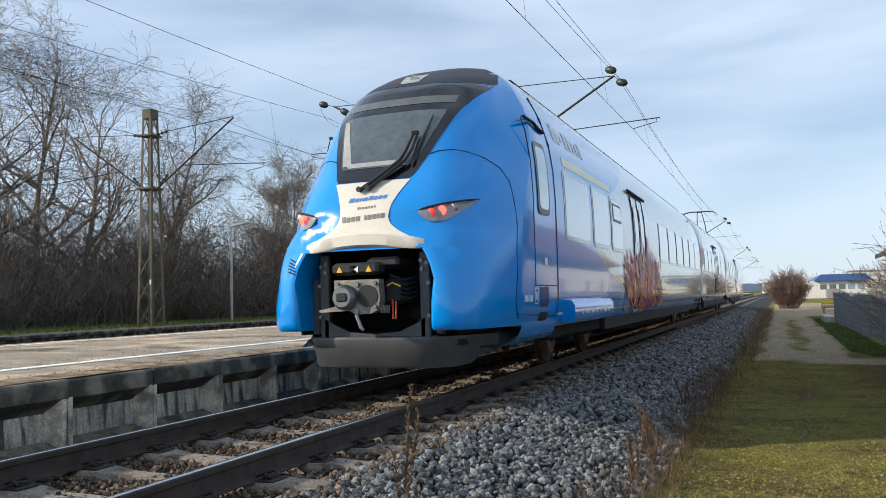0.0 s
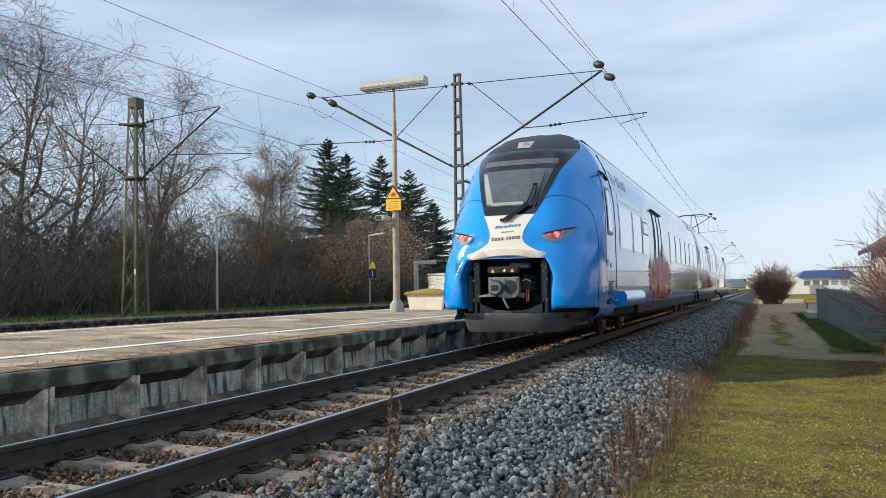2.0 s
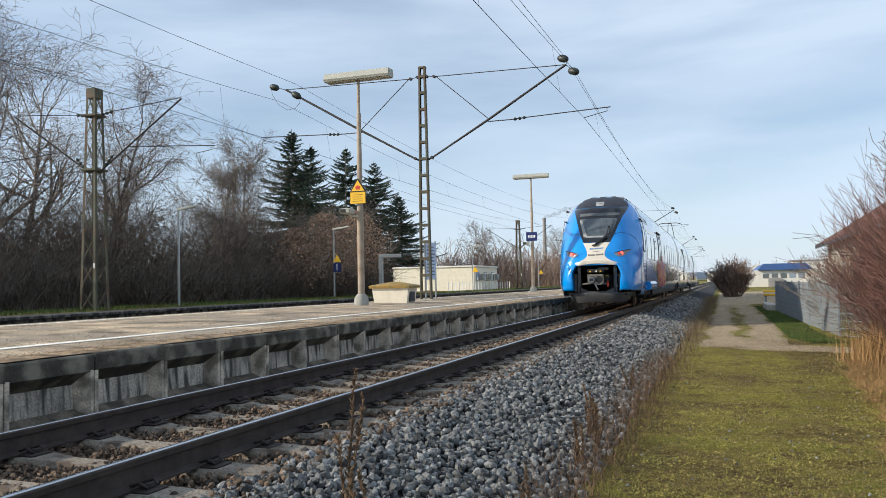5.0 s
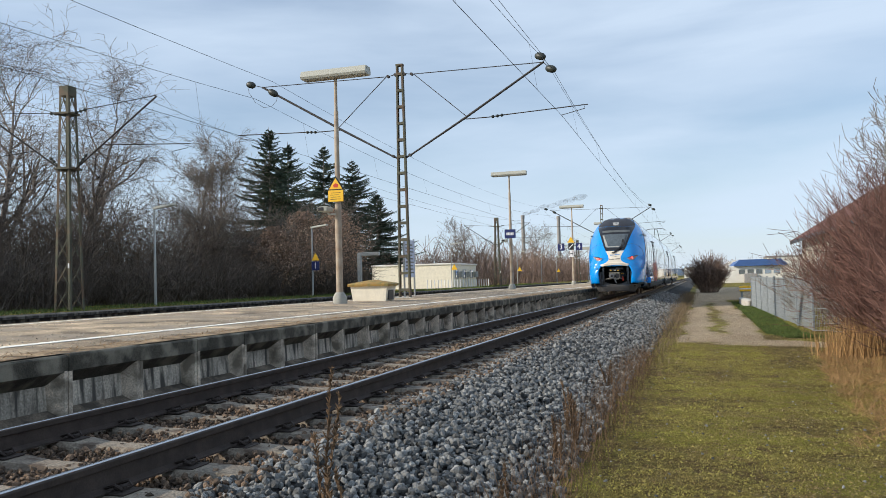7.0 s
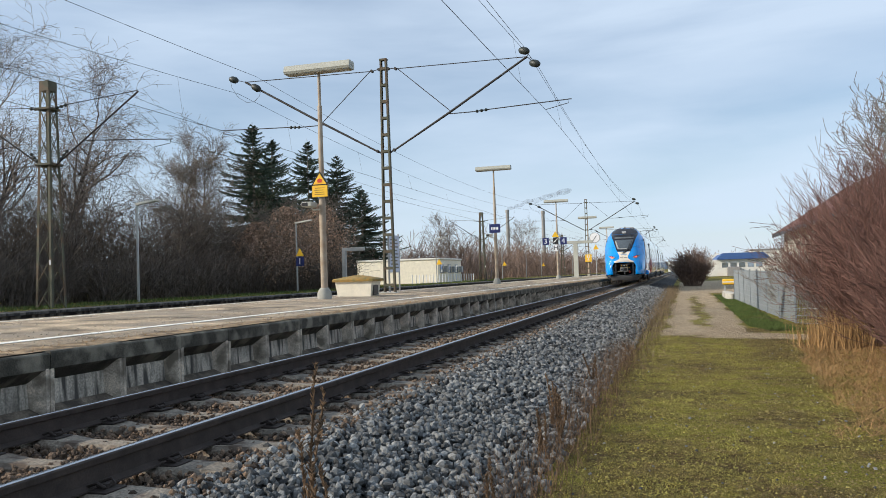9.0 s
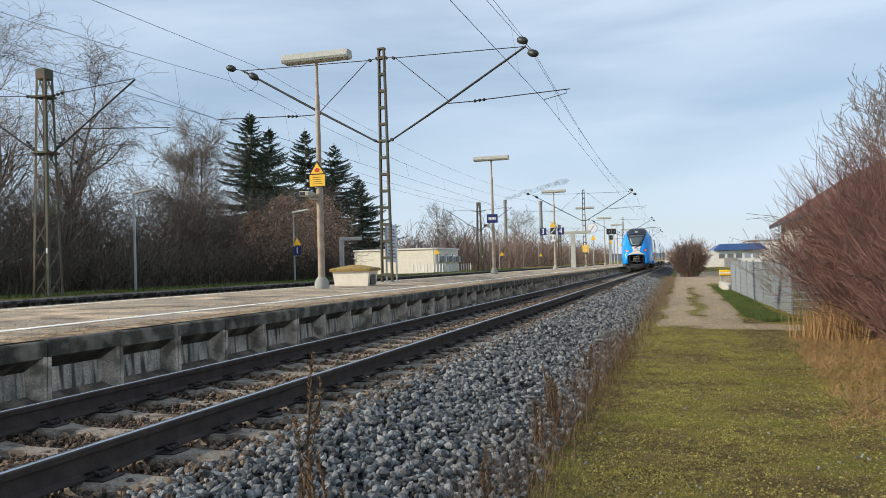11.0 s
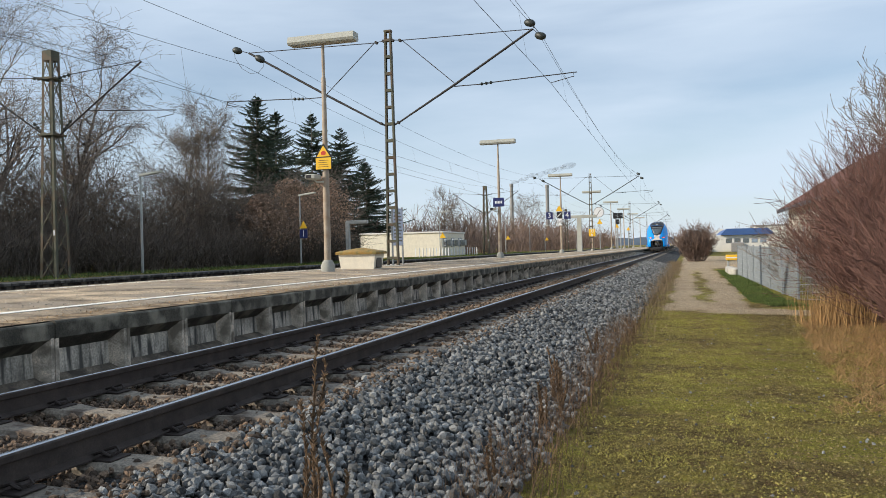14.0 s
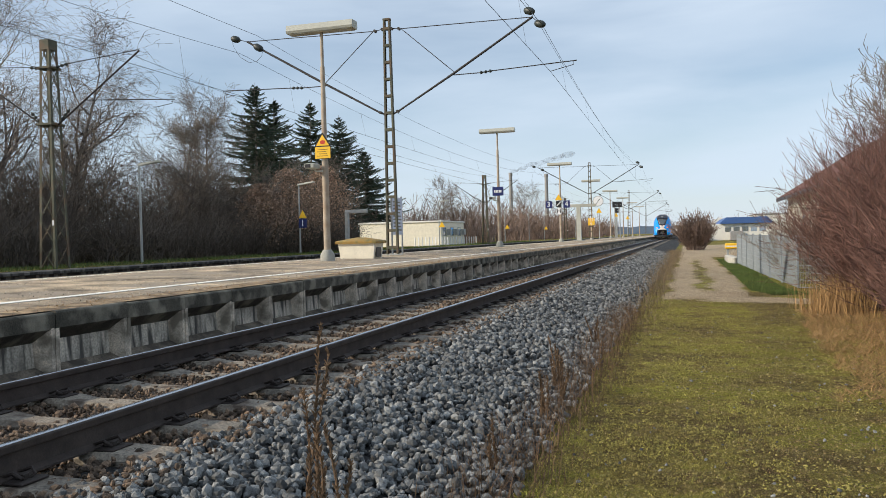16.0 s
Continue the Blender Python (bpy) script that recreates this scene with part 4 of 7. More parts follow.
b = Build()
patch(b, [2.29] + zs, lambda z: -mask_w(z), mask_w, 24, 0.008)
mask = part("windscreen_mask", b, M_MASK, train, "black glass windscreen surround")
b = Build()
patch(b, [3.67 + 0.385 * i / 10 for i in range(11)], lambda z: -mask_w(z), mask_w, 24, 0.010)
part("roof_fairing", b, mat("matt_black_fairing", (0.02, 0.02, 0.026), 0.5, var=0.15, bump=0.02), train, "matt black roof fairing above the windscreen")


def glass_w(z):
    return float(np.interp(z, (2.44, 2.5, 3.15, 3.22), (0.42, 0.465, 0.645, 0.645)))


b = Build()
patch(b, [2.45 + 0.76 * i / 14 for i in range(15)], lambda z: -glass_w(z), glass_w, 20, 0.014)
part("windscreen", b, M_SCREEN, mask, "windscreen coloured for its bluish-grey reflection, with a pale cab interior behind")
M_CABIN = mat("pale_cab_lining", (0.34, 0.35, 0.34), 0.6, var=0.2, scale=3, fine=20, bump=0)
b = Build()
patch(b, [2.5 + 0.66 * i / 8 for i in range(9)], lambda z: -glass_w(z) + 0.02, lambda z: -glass_w(z) + 0.14 - 0.07 * (z - 2.5), 4, 0.018)
part("side_lining", b, M_CABIN, mask, "pale side lining seen through the glass")
b = Build()
patch(b, [2.47, 2.5, 2.53], lambda z: -glass_w(z) + 0.08, lambda z: 0.22, 8, 0.018)
part("dashboard_rim", b, M_CABIN, mask)
b = Build()
patch(b, [3.32, 3.36, 3.40, 3.44], lambda z: -0.66, lambda z: 0.70, 12, 0.014)
part("display_strip", b, mat("destination_display", (0.11, 0.12, 0.12), 0.15, var=0.15, bump=0), mask, "dim destination display strip")
b = Build()
patch(b, [3.72, 3.76, 3.80, 3.84, 3.88], lambda z: -0.12 - 0.35 * (z - 3.72), lambda z: 0.12 + 0.1 * (z - 3.72), 5, 0.018)
top_l = part("head_lamp_window", b, M_CABIN, train, "clear top headlamp window")
b = Build()
b.tube([(0.02, front_y(0, 3.79) - 0.03, 3.79), (0.02, front_y(0, 3.79) + 0.02, 3.79)], [0.055, 0.05], 14)
part("head_lamp", b, M_HEADLIGHT, top_l)
# roof hump
b = Build()
b.loft([[(-w, y, z0) for w, z0 in ((0.86, 3.84), (0.6, 3.97), (0.3, 4.03), (0, 4.04))] + [(w, y, z0) for w, z0 in ((0.3, 4.03), (0.6, 3.97), (0.86, 3.84))] for y in (2.5, 3.4)], True, True)
part("roof_hump", b, M_PLOW, train)

# cream bib with its overhanging lip


def bib_w(z):
    return float(np.interp(z, (1.62, 1.66, 1.72, 1.80, 1.88, 2.0, 2.15, 2.30), (0.60, 0.52, 0.40, 0.31, 0.285, 0.305, 0.375, 0.465)))


b = Build()
patch(b, [1.62 + 0.66 * i / 16 for i in range(17)], lambda z: -bib_w(z), bib_w, 14, 0.009)
bib = part("front_panel", b, M_BIB, train, "cream-white front panel with blue lettering and grey numerals")
b = Build()
rows = []
for k in range(25):
    x = -0.70 + 1.40 * k / 24
    e = abs(x) / 0.70
    zt, zb = 1.685 - 0.10 * e ** 2.2, 1.555 - 0.075 * e ** 2 + 0.03 * e ** 6
    y = front_y(x, 1.6)
    rows.append([(x, y - 0.005, zt + 0.02), (x, y - 0.045 + 0.03 * e, zt), (x, y - 0.05 + 0.03 * e, zb + 0.02), (x, y - 0.02, zb), (x, y + 0.15, zb + 0.01), (x, y + 0.15, zt)])
b.loft(rows, True, True)
part("lip", b, M_BIB, train, "overhanging cream-white lip above the coupler bay")


def bars_on_front(name, x0, z0, widths, h, lean, material, parent):
    """Lettering as plain leaning bars."""
    x = x0
    for i, w in enumerate(widths):
        if w > 0:
            b = Build()
            hh = h * (1.25 if i in (0, 4) else 1.0)
            rows = []
            for k in range(3):
                z = z0 + hh * k / 2 + 0.06 * (x - x0)
                dx = lean * hh * k / 2
                rows.append([(x + dx, front_y(x, z) - 0.013, z), (x + dx + w, front_y(x + w, z) - 0.013, z)])
            b.loft(rows, closed=False)
            part(name, b, material, parent)
        x += abs(w) + 0.012
    return x


bars_on_front("lettering", -0.215, 2.045, (0.06, 0.045, 0.02, 0.06, 0.045, 0.045, 0.045, 0.045), 0.040, 0.3, M_TEXTBLUE, bib)
bars_on_front("small_lettering", -0.085, 1.962, (0.02, 0.01, 0.02, 0.03, 0.02, 0.02, 0.02), 0.022, 0.0, M_TEXTGREY, bib)
bars_on_front("number_marking", -0.255, 1.825, (0.045, 0.045, 0.045, 0.045, -0.03, 0.025, 0.045, 0.045, 0.025, 0.045), 0.052, 0.0, M_TEXTGREY, bib)

# headlights: a leaning eye on either side
for s in (-1, 1):
    b = Build()
    rows = []
    for k in range(17):
        x = 0.60 + 0.50 * k / 16
        e = k / 16
        top = 1.905 + 0.125 * e ** 0.8
        bot = top - 0.205 * math.sin(math.pi * min(1, e * 1.0)) ** 0.75 * (1 - 0.25 * e)
        rows.append([(s * x, front_y(x, top) - 0.007, top + 0.001), (s * x, front_y(x, (top + bot) / 2) - 0.012, (top + bot) / 2), (s * x, front_y(x, bot) - 0.007, bot)])
    b.loft(rows, closed=False)
    hl = part("headlight", b, M_HEADLIGHT, train, "slanted clear headlight with a lit red tail lamp")
    b = Build()
    b.tube([(s * (0.60 + 0.53 * k / 10), front_y(0.60 + 0.53 * k / 10, 1.92) - 0.006, 1.908 + 0.13 * (k / 10) ** 0.8) for k in range(11)], [0.004] + [0.011] * 9 + [0.005], 6)
    part("brow", b, M_SEAM, hl, "black headlight brow")
    for x, z, r, m_, lb in ((0.835, 1.905, 0.052, M_TAILRED, "lit red tail lamp"), (0.745, 1.885, 0.048, M_TAILSOFT, "red reflector with a faint added glow"), (0.935, 1.94, 0.045, M_STEEL, "unlit headlamp")):
        b = Build()
        y = front_y(x, z)
        b.tube([(s * x, y - 0.019, z), (s * x, y - 0.015, z)], [r * 0.85, r], 14)
        part("lamp_unit", b, m_, hl, lb)

# seams on the cab


def seam(pts, r=0.007):
    for s in (-1, 1):
        b = Build()
        b.tube([(s * x, front_y(x, z) - 0.001 if y is None else y, z) for x, y, z in pts], r, 5)
        part("seam", b, M_SEAM, train)


seam([(0.58, None, 2.585), (0.66, None, 2.62), (0.78, None, 2.64), (0.92, None, 2.62), (1.08, None, 2.55), (1.2, None, 2.44), (1.29, None, 2.28), (1.345, None, 2.05), (1.375, None, 1.8), (1.385, None, 1.5), (1.39, None, 1.2), (1.382, None, 0.95), (1.362, None, 0.75)])
b = Build()
for s in (-1, 1):
    b = Build()
    b.tube([(s * (half_w(z) + 0.001), CAB_END - 0.02, z) for z in (0.6, 0.8, 1.0, 1.5, 2.2, 2.6, 2.95, 3.3, 3.6)], 0.009, 5)
    part("seam", b, M_SEAM, train)
    b = Build()
    b.tube([(s * (half_w(z) + 0.001), 1.38 + 0.02 * math.sin(z), z) for z in (1.12, 1.5, 2.2, 2.6, 2.95, 3.1)] + [(s * (half_w(3.16) + 0.001), 1.48, 3.16), (s * (half_w(3.16) + 0.001), 2.2, 3.16)], 0.007, 5)
    b.tube([(s * (half_w(1.12) + 0.001), 1.38, 1.12), (s * (half_w(1.12) + 0.001), 2.42, 1.12)], 0.007, 5)
    b.tube([(s * (half_w(0.75) + 0.001), 0.75, 0.80), (s * (half_w(0.75) + 0.003), CAB_END, 0.735)], 0.008, 5)
    door = part("cab_door_seam", b, M_SEAM, train)
    b = Build()
    side_plate(b, s, 1.58, 2.12, 1.98, 2.88, 0.012, 0.1)
    part("cab_door_frame", b, M_GREYPOST, train, "grey cab door window frame")
    b = Build()
    side_plate(b, s, 1.64, 2.06, 2.05, 2.82, 0.016, 0.08)
    part("cab_door_window", b, M_WINDOW, train, "narrow cab door window")
    b = Build()
    b.tube([(s * (half_w(3.12) + 0.03), 1.42 + 0.14 * i, 3.13 - 0.008 * i * (i > 3)) for i in range(7)], 0.022, 6)
    part("rain_gutter", b, M_SEAM, train)
    # flat plates: the shade of the two step recesses is put into their dark colours
    b = Build()
    side_plate(b, s, 1.6, 1.95, 0.86, 1.10, 0.006, 0.02)
    part("step_recess", b, mat("shaded_blue_recess", (0.0, 0.045, 0.17), 0.4, var=0.1, bump=0), train, "flat cab step plate in the dark blue of a shaded recess")
    b = Build()
    side_plate(b, s, 1.62, 1.97, 0.63, 0.80, 0.008, 0.02)
    part("lower_step", b, M_UNDER, train, "dark plate for the shaded lower step opening")
    b = Build()
    side_plate(b, s, 1.80, 1.93, 1.37, 1.46, 0.006, 0.02)
    part("notice", b, M_SIGNWHITE, train, "small white notice")
    for yy, zz, ww, hh in ((0.90, 0.93, 0.035, 0.075), (0.95, 0.93, 0.035, 0.075), (1.0, 0.93, 0.035, 0.075), (1.05, 0.93, 0.035, 0.075), (1.12, 0.93, 0.02, 0.075), (1.155, 0.93, 0.035, 0.075), (1.2, 0.93, 0.035, 0.075)):
        b = Build()
        side_plate(b, s, yy, yy + ww, zz, zz + hh, 0.012, 0.004)
        part("number_marking", b, M_SIGNWHITE, train)
    b = Build()
    for yy, zz, dy, dz in ((1.33, 0.90, 0.012, 0.19), (1.46, 0.90, 0.012, 0.19), (1.33, 0.90, 0.14, 0.012), (1.33, 1.08, 0.14, 0.012), (1.37, 0.95, 0.05, 0.09)):
        side_plate(b, s, yy, yy + dy, zz, zz + dz, 0.012, 0.004)
    part("emblem", b, M_SIGNWHITE, train, "small white square emblem")

# cheek grilles inside the coupler bay
for s in (-1,):
    for i in range(5):
        z = 1.29 + 0.035 * i
        b = Build()
        x0 = mouth(z) + 0.03 + 0.02 * i
        b.tube([(s * x0, front_y(x0, z) - 0.003, z), (s * (x0 + 0.11), front_y(x0 + 0.11, z) - 0.003, z + 0.035)], 0.008, 5)
        part("grille_slot", b, M_SEAM, train)

# wiper
b = Build()


def wp(x, z, off=0.05):
    return (x, front_y(x, z) - off, z)


b.tube([wp(-0.10, 2.19, 0.03), wp(-0.10, 2.19, 0.08)], 0.03, 10)
b.tube([wp(0.0, 2.2, 0.03), wp(0.0, 2.2, 0.08)], 0.03, 10)
b.tube([wp(-0.08, 2.19), wp(0.12, 2.34, 0.07), wp(0.30, 2.50, 0.08), wp(0.34, 2.62, 0.08), wp(0.38, 2.86, 0.07)], [0.022, 0.022, 0.02, 0.018, 0.014], 7)
b.tube([wp(0.0, 2.19), wp(0.22, 2.37, 0.07), wp(0.36, 2.5, 0.08), wp(0.41, 2.64, 0.08), wp(0.42, 2.86, 0.07)], [0.02, 0.02, 0.018, 0.016, 0.014], 7)
b.box(0.36, front_y(0.4, 2.86) - 0.10, 2.84, 0.44, front_y(0.4, 2.86) - 0.05, 2.89, 0.008)
part("wiper_arm", b, M_BLACK, train, "black double wiper arm")
b = Build()
b.tube([wp(0.44, 2.44, 0.035), wp(0.47, 2.7, 0.045), wp(0.53, 3.12, 0.035)], [0.01, 0.016, 0.008], 6)
part("wiper_blade", b, M_BLACK, train)

# plough
b = Build()
rows = []
for k in range(25):
    a = -1 + 2 * k / 24
    x = 1.13 * a
    yt = -0.08 + 0.90 * abs(a) ** 5
    yb = -0.03 + 0.84 * abs(a) ** 4.6
    xb = 1.09 * a
    e = smooth_step(0.80, 1.0, abs(a))
    zb = 0.27 + 0.24 * e
    rows.append([(x, yt + 0.12, 0.615), (x, yt, 0.60), (x, yt - 0.01, 0.57), (x * 0.985, yt + 0.02, 0.47), (xb, yb, zb + 0.03), (xb, yb + 0.03, zb), (xb, yb + 0.2, zb)])
b.loft(rows, closed=False)
part("plough", b, M_PLOW, train, "dark grey snow plough with a rolled upper edge")
b = Build()
b.loft([[(s_ * 1.12, 0.9, 0.62), (s_ * 1.12, 1.5, 0.58), (s_ * 1.1, 1.5, 0.45), (s_ * 1.08, 1.0, 0.42)] for s_ in (-1, 1)], True, True)
part("plough_bracket", b, M_PLOW, train)

# coupler bay: lining, uprights, coupler
b = Build()
b.box(-0.95, 1.35, 0.55, 0.95, 1.42, 1.75)
b.box(-0.97, 0.1, 0.62, -0.93, 1.4, 1.75)
b.box(0.93, 0.1, 0.62, 0.97, 1.4, 1.75)
b.box(-0.95, 0.0, 1.62, 0.95, 1.4, 1.66)
b.box(-0.95, 0.2, 0.50, 0.95, 1.4, 0.56)
part("bay_lining", b, M_UNDER, train, "black lining of the open coupler bay")
b = Build()
for s in (-1, 1):
    b.box(s * 0.60 - 0.055, 0.0, 0.58, s * 0.60 + 0.055, 0.06, 1.50, 0.01)
    b.box(s * 0.74 - 0.05, 0.05, 0.62, s * 0.74 + 0.05, 0.35, 1.25, 0.02)
b.prism([(-0.60, 0.58), (0.60, 0.58), (0.60, 0.80), (0.50, 0.74), (0.30, 0.655), (0, 0.63), (-0.30, 0.655), (-0.50, 0.74), (-0.60, 0.80)], "y", 0.0, 0.05)
part("bay_frame", b, M_PLOW, train, "dark grey coupler bay frame")
for s in (-1, 1):
    for dx, z in ((-0.03, 1.40), (0.035, 1.37), (-0.02, 1.31), (0.05, 1.16), (0.05, 0.82)):
        b = Build()
        b.tube([(s * (0.60 + dx), -0.02, z), (s * (0.60 + dx), 0.01, z)], 0.024, 6)
        part("bolt", b, M_STEEL, train)
cp = part("coupler", Build().prism([(-0.27, 1.21), (0.25, 1.21), (0.26, 1.0), (0.24, 0.90), (0.16, 0.86), (-0.02, 0.85), (-0.10, 0.89), (-0.45, 0.875), (-0.46, 0.90), (-0.27, 0.935)], "y", -0.36, -0.24), M_COUPLER, train, "bare cast-steel automatic coupler head")
b = Build()
b.tube([(-0.13, -0.38, 1.03), (-0.13, -0.42, 1.03), (-0.13, -0.46, 1.03)], [0.135, 0.13, 0.10], 20)
part("coupler_cone", b, M_STEEL, cp, "grey coupling cone")
part("coupler_cup", Build().tube([(0.12, -0.368, 1.04), (0.12, -0.20, 1.04)], 0.115, 20), M_BLACK, cp, "dark coupling socket")
part("coupler_slot", Build().box(-0.19, -0.475, 0.985, -0.07, -0.44, 1.075, 0.01), M_BLACK, cp)
for x, z in ((0.0, 1.16), (0.0, 0.885), (-0.23, 1.17), (0.21, 1.17), (0.21, 0.93), (-0.23, 0.97)):
    part("coupler_bolt", Build().tube([(x, -0.385, z), (x, -0.35, z)], 0.022 if x else 0.03, 8), M_STEEL, cp)
b = Build()
b.tube([(0.02, -0.30, 0.88), (0.0, -0.38, 0.84), (0.06, -0.40, 0.72), (0.09, -0.40, 0.69)], [0.02, 0.022, 0.022, 0.018], 8)
part("coupler_hook", b, M_STEEL, cp)
b = Build().box(-0.27, -0.42, 1.26, 0.27, -0.22, 1.385, 0.03)
b.box(0.05, -0.25, 1.33, 0.42, 0.25, 1.44, 0.03)
hood = part("coupler_hood", b, M_BLACK, train, "black electric coupler hood with yellow warning triangles")
for x in (-0.17, 0.17):
    part("warning_triangle", Build().prism([(x - 0.035, 1.285), (x + 0.035, 1.285), (x, 1.35)], "y", -0.426, -0.42), M_YELLOW, hood)
part("white_mark", Build().prism([(-0.05, 1.28), (0.05, 1.35), (0.05, 1.28), (-0.05, 1.35)], "y", -0.426, -0.421), M_SIGNWHITE, hood)
b = Build()
b.tube([(0.1, -0.24, 1.02), (0.1, 0.3, 1.0), (0.1, 1.3, 1.0)], [0.16, 0.12, 0.12], 14)
b.box(0.22, -0.2, 0.95, 0.40, 0.35, 1.22, 0.04)
b.tube([(0.45, 0.3, 0.95), (0.45, 0.9, 0.95)], 0.20, 16)
part("drawgear", b, M_UNDER, train, "black drawgear behind the coupler")
b = Build()
for k in range(5):
    z0 = 1.25 - 0.05 * k
    b.tube([(0.30, -0.2, z0), (0.40 + 0.02 * k, -0.1, z0 - 0.05), (0.50, 0.05, z0 - 0.02), (0.42, 0.25, z0 - 0.12)], 0.012, 6)
part("hose", b, M_BLACK, train, "black hoses")
part("red_handle", Build().tube([(0.36, -0.27, 1.0), (0.37, -0.28, 0.80), (0.40, -0.28, 0.80), (0.40, -0.27, 0.98)], 0.010, 6), M_RED, train, "red release handle")
b = Build()
b.tube([(0.30, -0.26, 1.14), (0.36, -0.27, 1.17), (0.42, -0.2, 1.13)], 0.009, 6)
part("yellow_cable", b, M_YELLOW, train)
b = Build()
b.tube([(0.26, -0.26, 0.9 + 0.012 * k) for k in range(2)], 0.02, 6)
for k in range(6):
    b.tube([(0.24 + 0.018 * k, -0.30, 0.86), (0.25 + 0.018 * k, -0.30, 0.94)], 0.007, 5)
part("coil_spring", b, M_STEEL, train)

# bogies
BOG = ((4.15, 6.6), (19.9, 22.3), (39.5, 41.9), (56.4, 58.8))
wb = Build()
wb.tube([(0.0, 0, 0), (0.02, 0, 0), (0.05, 0, 0), (0.055, 0, 0), (0.13, 0, 0), (0.135, 0, 0)], [0.30, 0.36, 0.40, 0.42, 0.425, 0.45], 28)
wb.tube([(-0.05, 0, 0), (0.0, 0, 0)], [0.10, 0.13], 16)
WHEEL = wb.mesh("wheel")
WHEEL.materials.append(mat("worn_wheel_steel", (0.12, 0.085, 0.07), 0.6, metal=0.5, var=0.3, bump=0.1))
db = Build()
for k in range(6):
    a = k * math.pi / 3
    db.tube([(-0.012, 0.22 * math.cos(a), 0.22 * math.sin(a)), (0.012, 0.22 * math.cos(a), 0.22 * math.sin(a))], 0.02, 8)
db.tube([(-0.01, 0, 0), (0.012, 0, 0)], 0.27, 24)
DISC = db.mesh("brake_disc")
DISC.materials.append(mat("rusty_brake_disc", (0.22, 0.15, 0.12), 0.5, metal=0.6, var=0.2, bump=0.05))
for y0, y1 in BOG:
    for s in (-1, 1):
        for y in (y0, y1):
            w = part("wheel", WHEEL, None, train, "worn steel wheel with a rusty brake disc")
            w.matrix_basis = pose(s * 0.82, y, 0.425, 0, 0, 180 if s > 0 else 0)
            dd = part("brake_disc", DISC, None, w)
            dd.matrix_basis = pose(-0.0, 0, 0)
        b = Build().box(s * 1.02 - 0.09, y0 - 0.35, 0.46, s * 1.02 + 0.09, y1 + 0.35, 0.62, 0.04)
        b.box(s * 1.02 - 0.11, (y0 + y1) / 2 - 0.55, 0.36, s * 1.02 + 0.11, (y0 + y1) / 2 + 0.55, 0.55, 0.05)
        for y in (y0, y1):
            b.box(s * 1.02 - 0.12, y - 0.14, 0.32, s * 1.02 + 0.12, y + 0.14, 0.54, 0.04)
            b.tube([(s * 1.06, y + 0.22, 0.3), (s * 1.06, y + 0.22, 0.62)], 0.05, 10)
        part("bogie_frame", b, M_UNDER, train, "dusty black bogie frame")
        b = Build()
        b.tube([(s * 1.14, y1 - 0.35, 0.42), (s * 1.16, y1 + 0.45, 0.55)], [0.03, 0.045], 10)
        part("damper", b, M_STEEL, train, "bright steel yaw damper")
# skirts over the first bogie and along the cars
for s in (-1, 1):
    b = Build()
    b.loft([[(s * half_w(0.9) + s * o, y, z) for o, z in ((0.0, 0.94), (0.10, 0.93), (0.15, 0.86), (0.15, 0.68), (0.12, 0.64), (-0.05, 0.64))] for y in (2.75, 2.95, 5.2, 5.4)], True, True)
    sk = part("bogie_cover", b, M_BLUE, train, "blue bulging bogie cover with white marks")
    for k in range(7):
        b = Build().box(s * half_w(0.9) + s * 0.148 - 0.004, 3.15 + 0.3 * k, 0.74, s * half_w(0.9) + s * 0.148 + 0.008, 3.22 + 0.3 * k + 0.05 * (k % 3), 0.78, 0.001)
        part("white_mark", b, M_SIGNWHITE, sk)
    for i, (y0, y1) in enumerate(((5.7, 19.2), (24.6, 36.9), (42.8, 55.4))):
        b = Build().box(s * 1.29 - 0.05, y0, 0.40, s * 1.29 + 0.05, y1, 0.62, 0.02)
        part("underframe_skirt", b, M_UNDER, train)

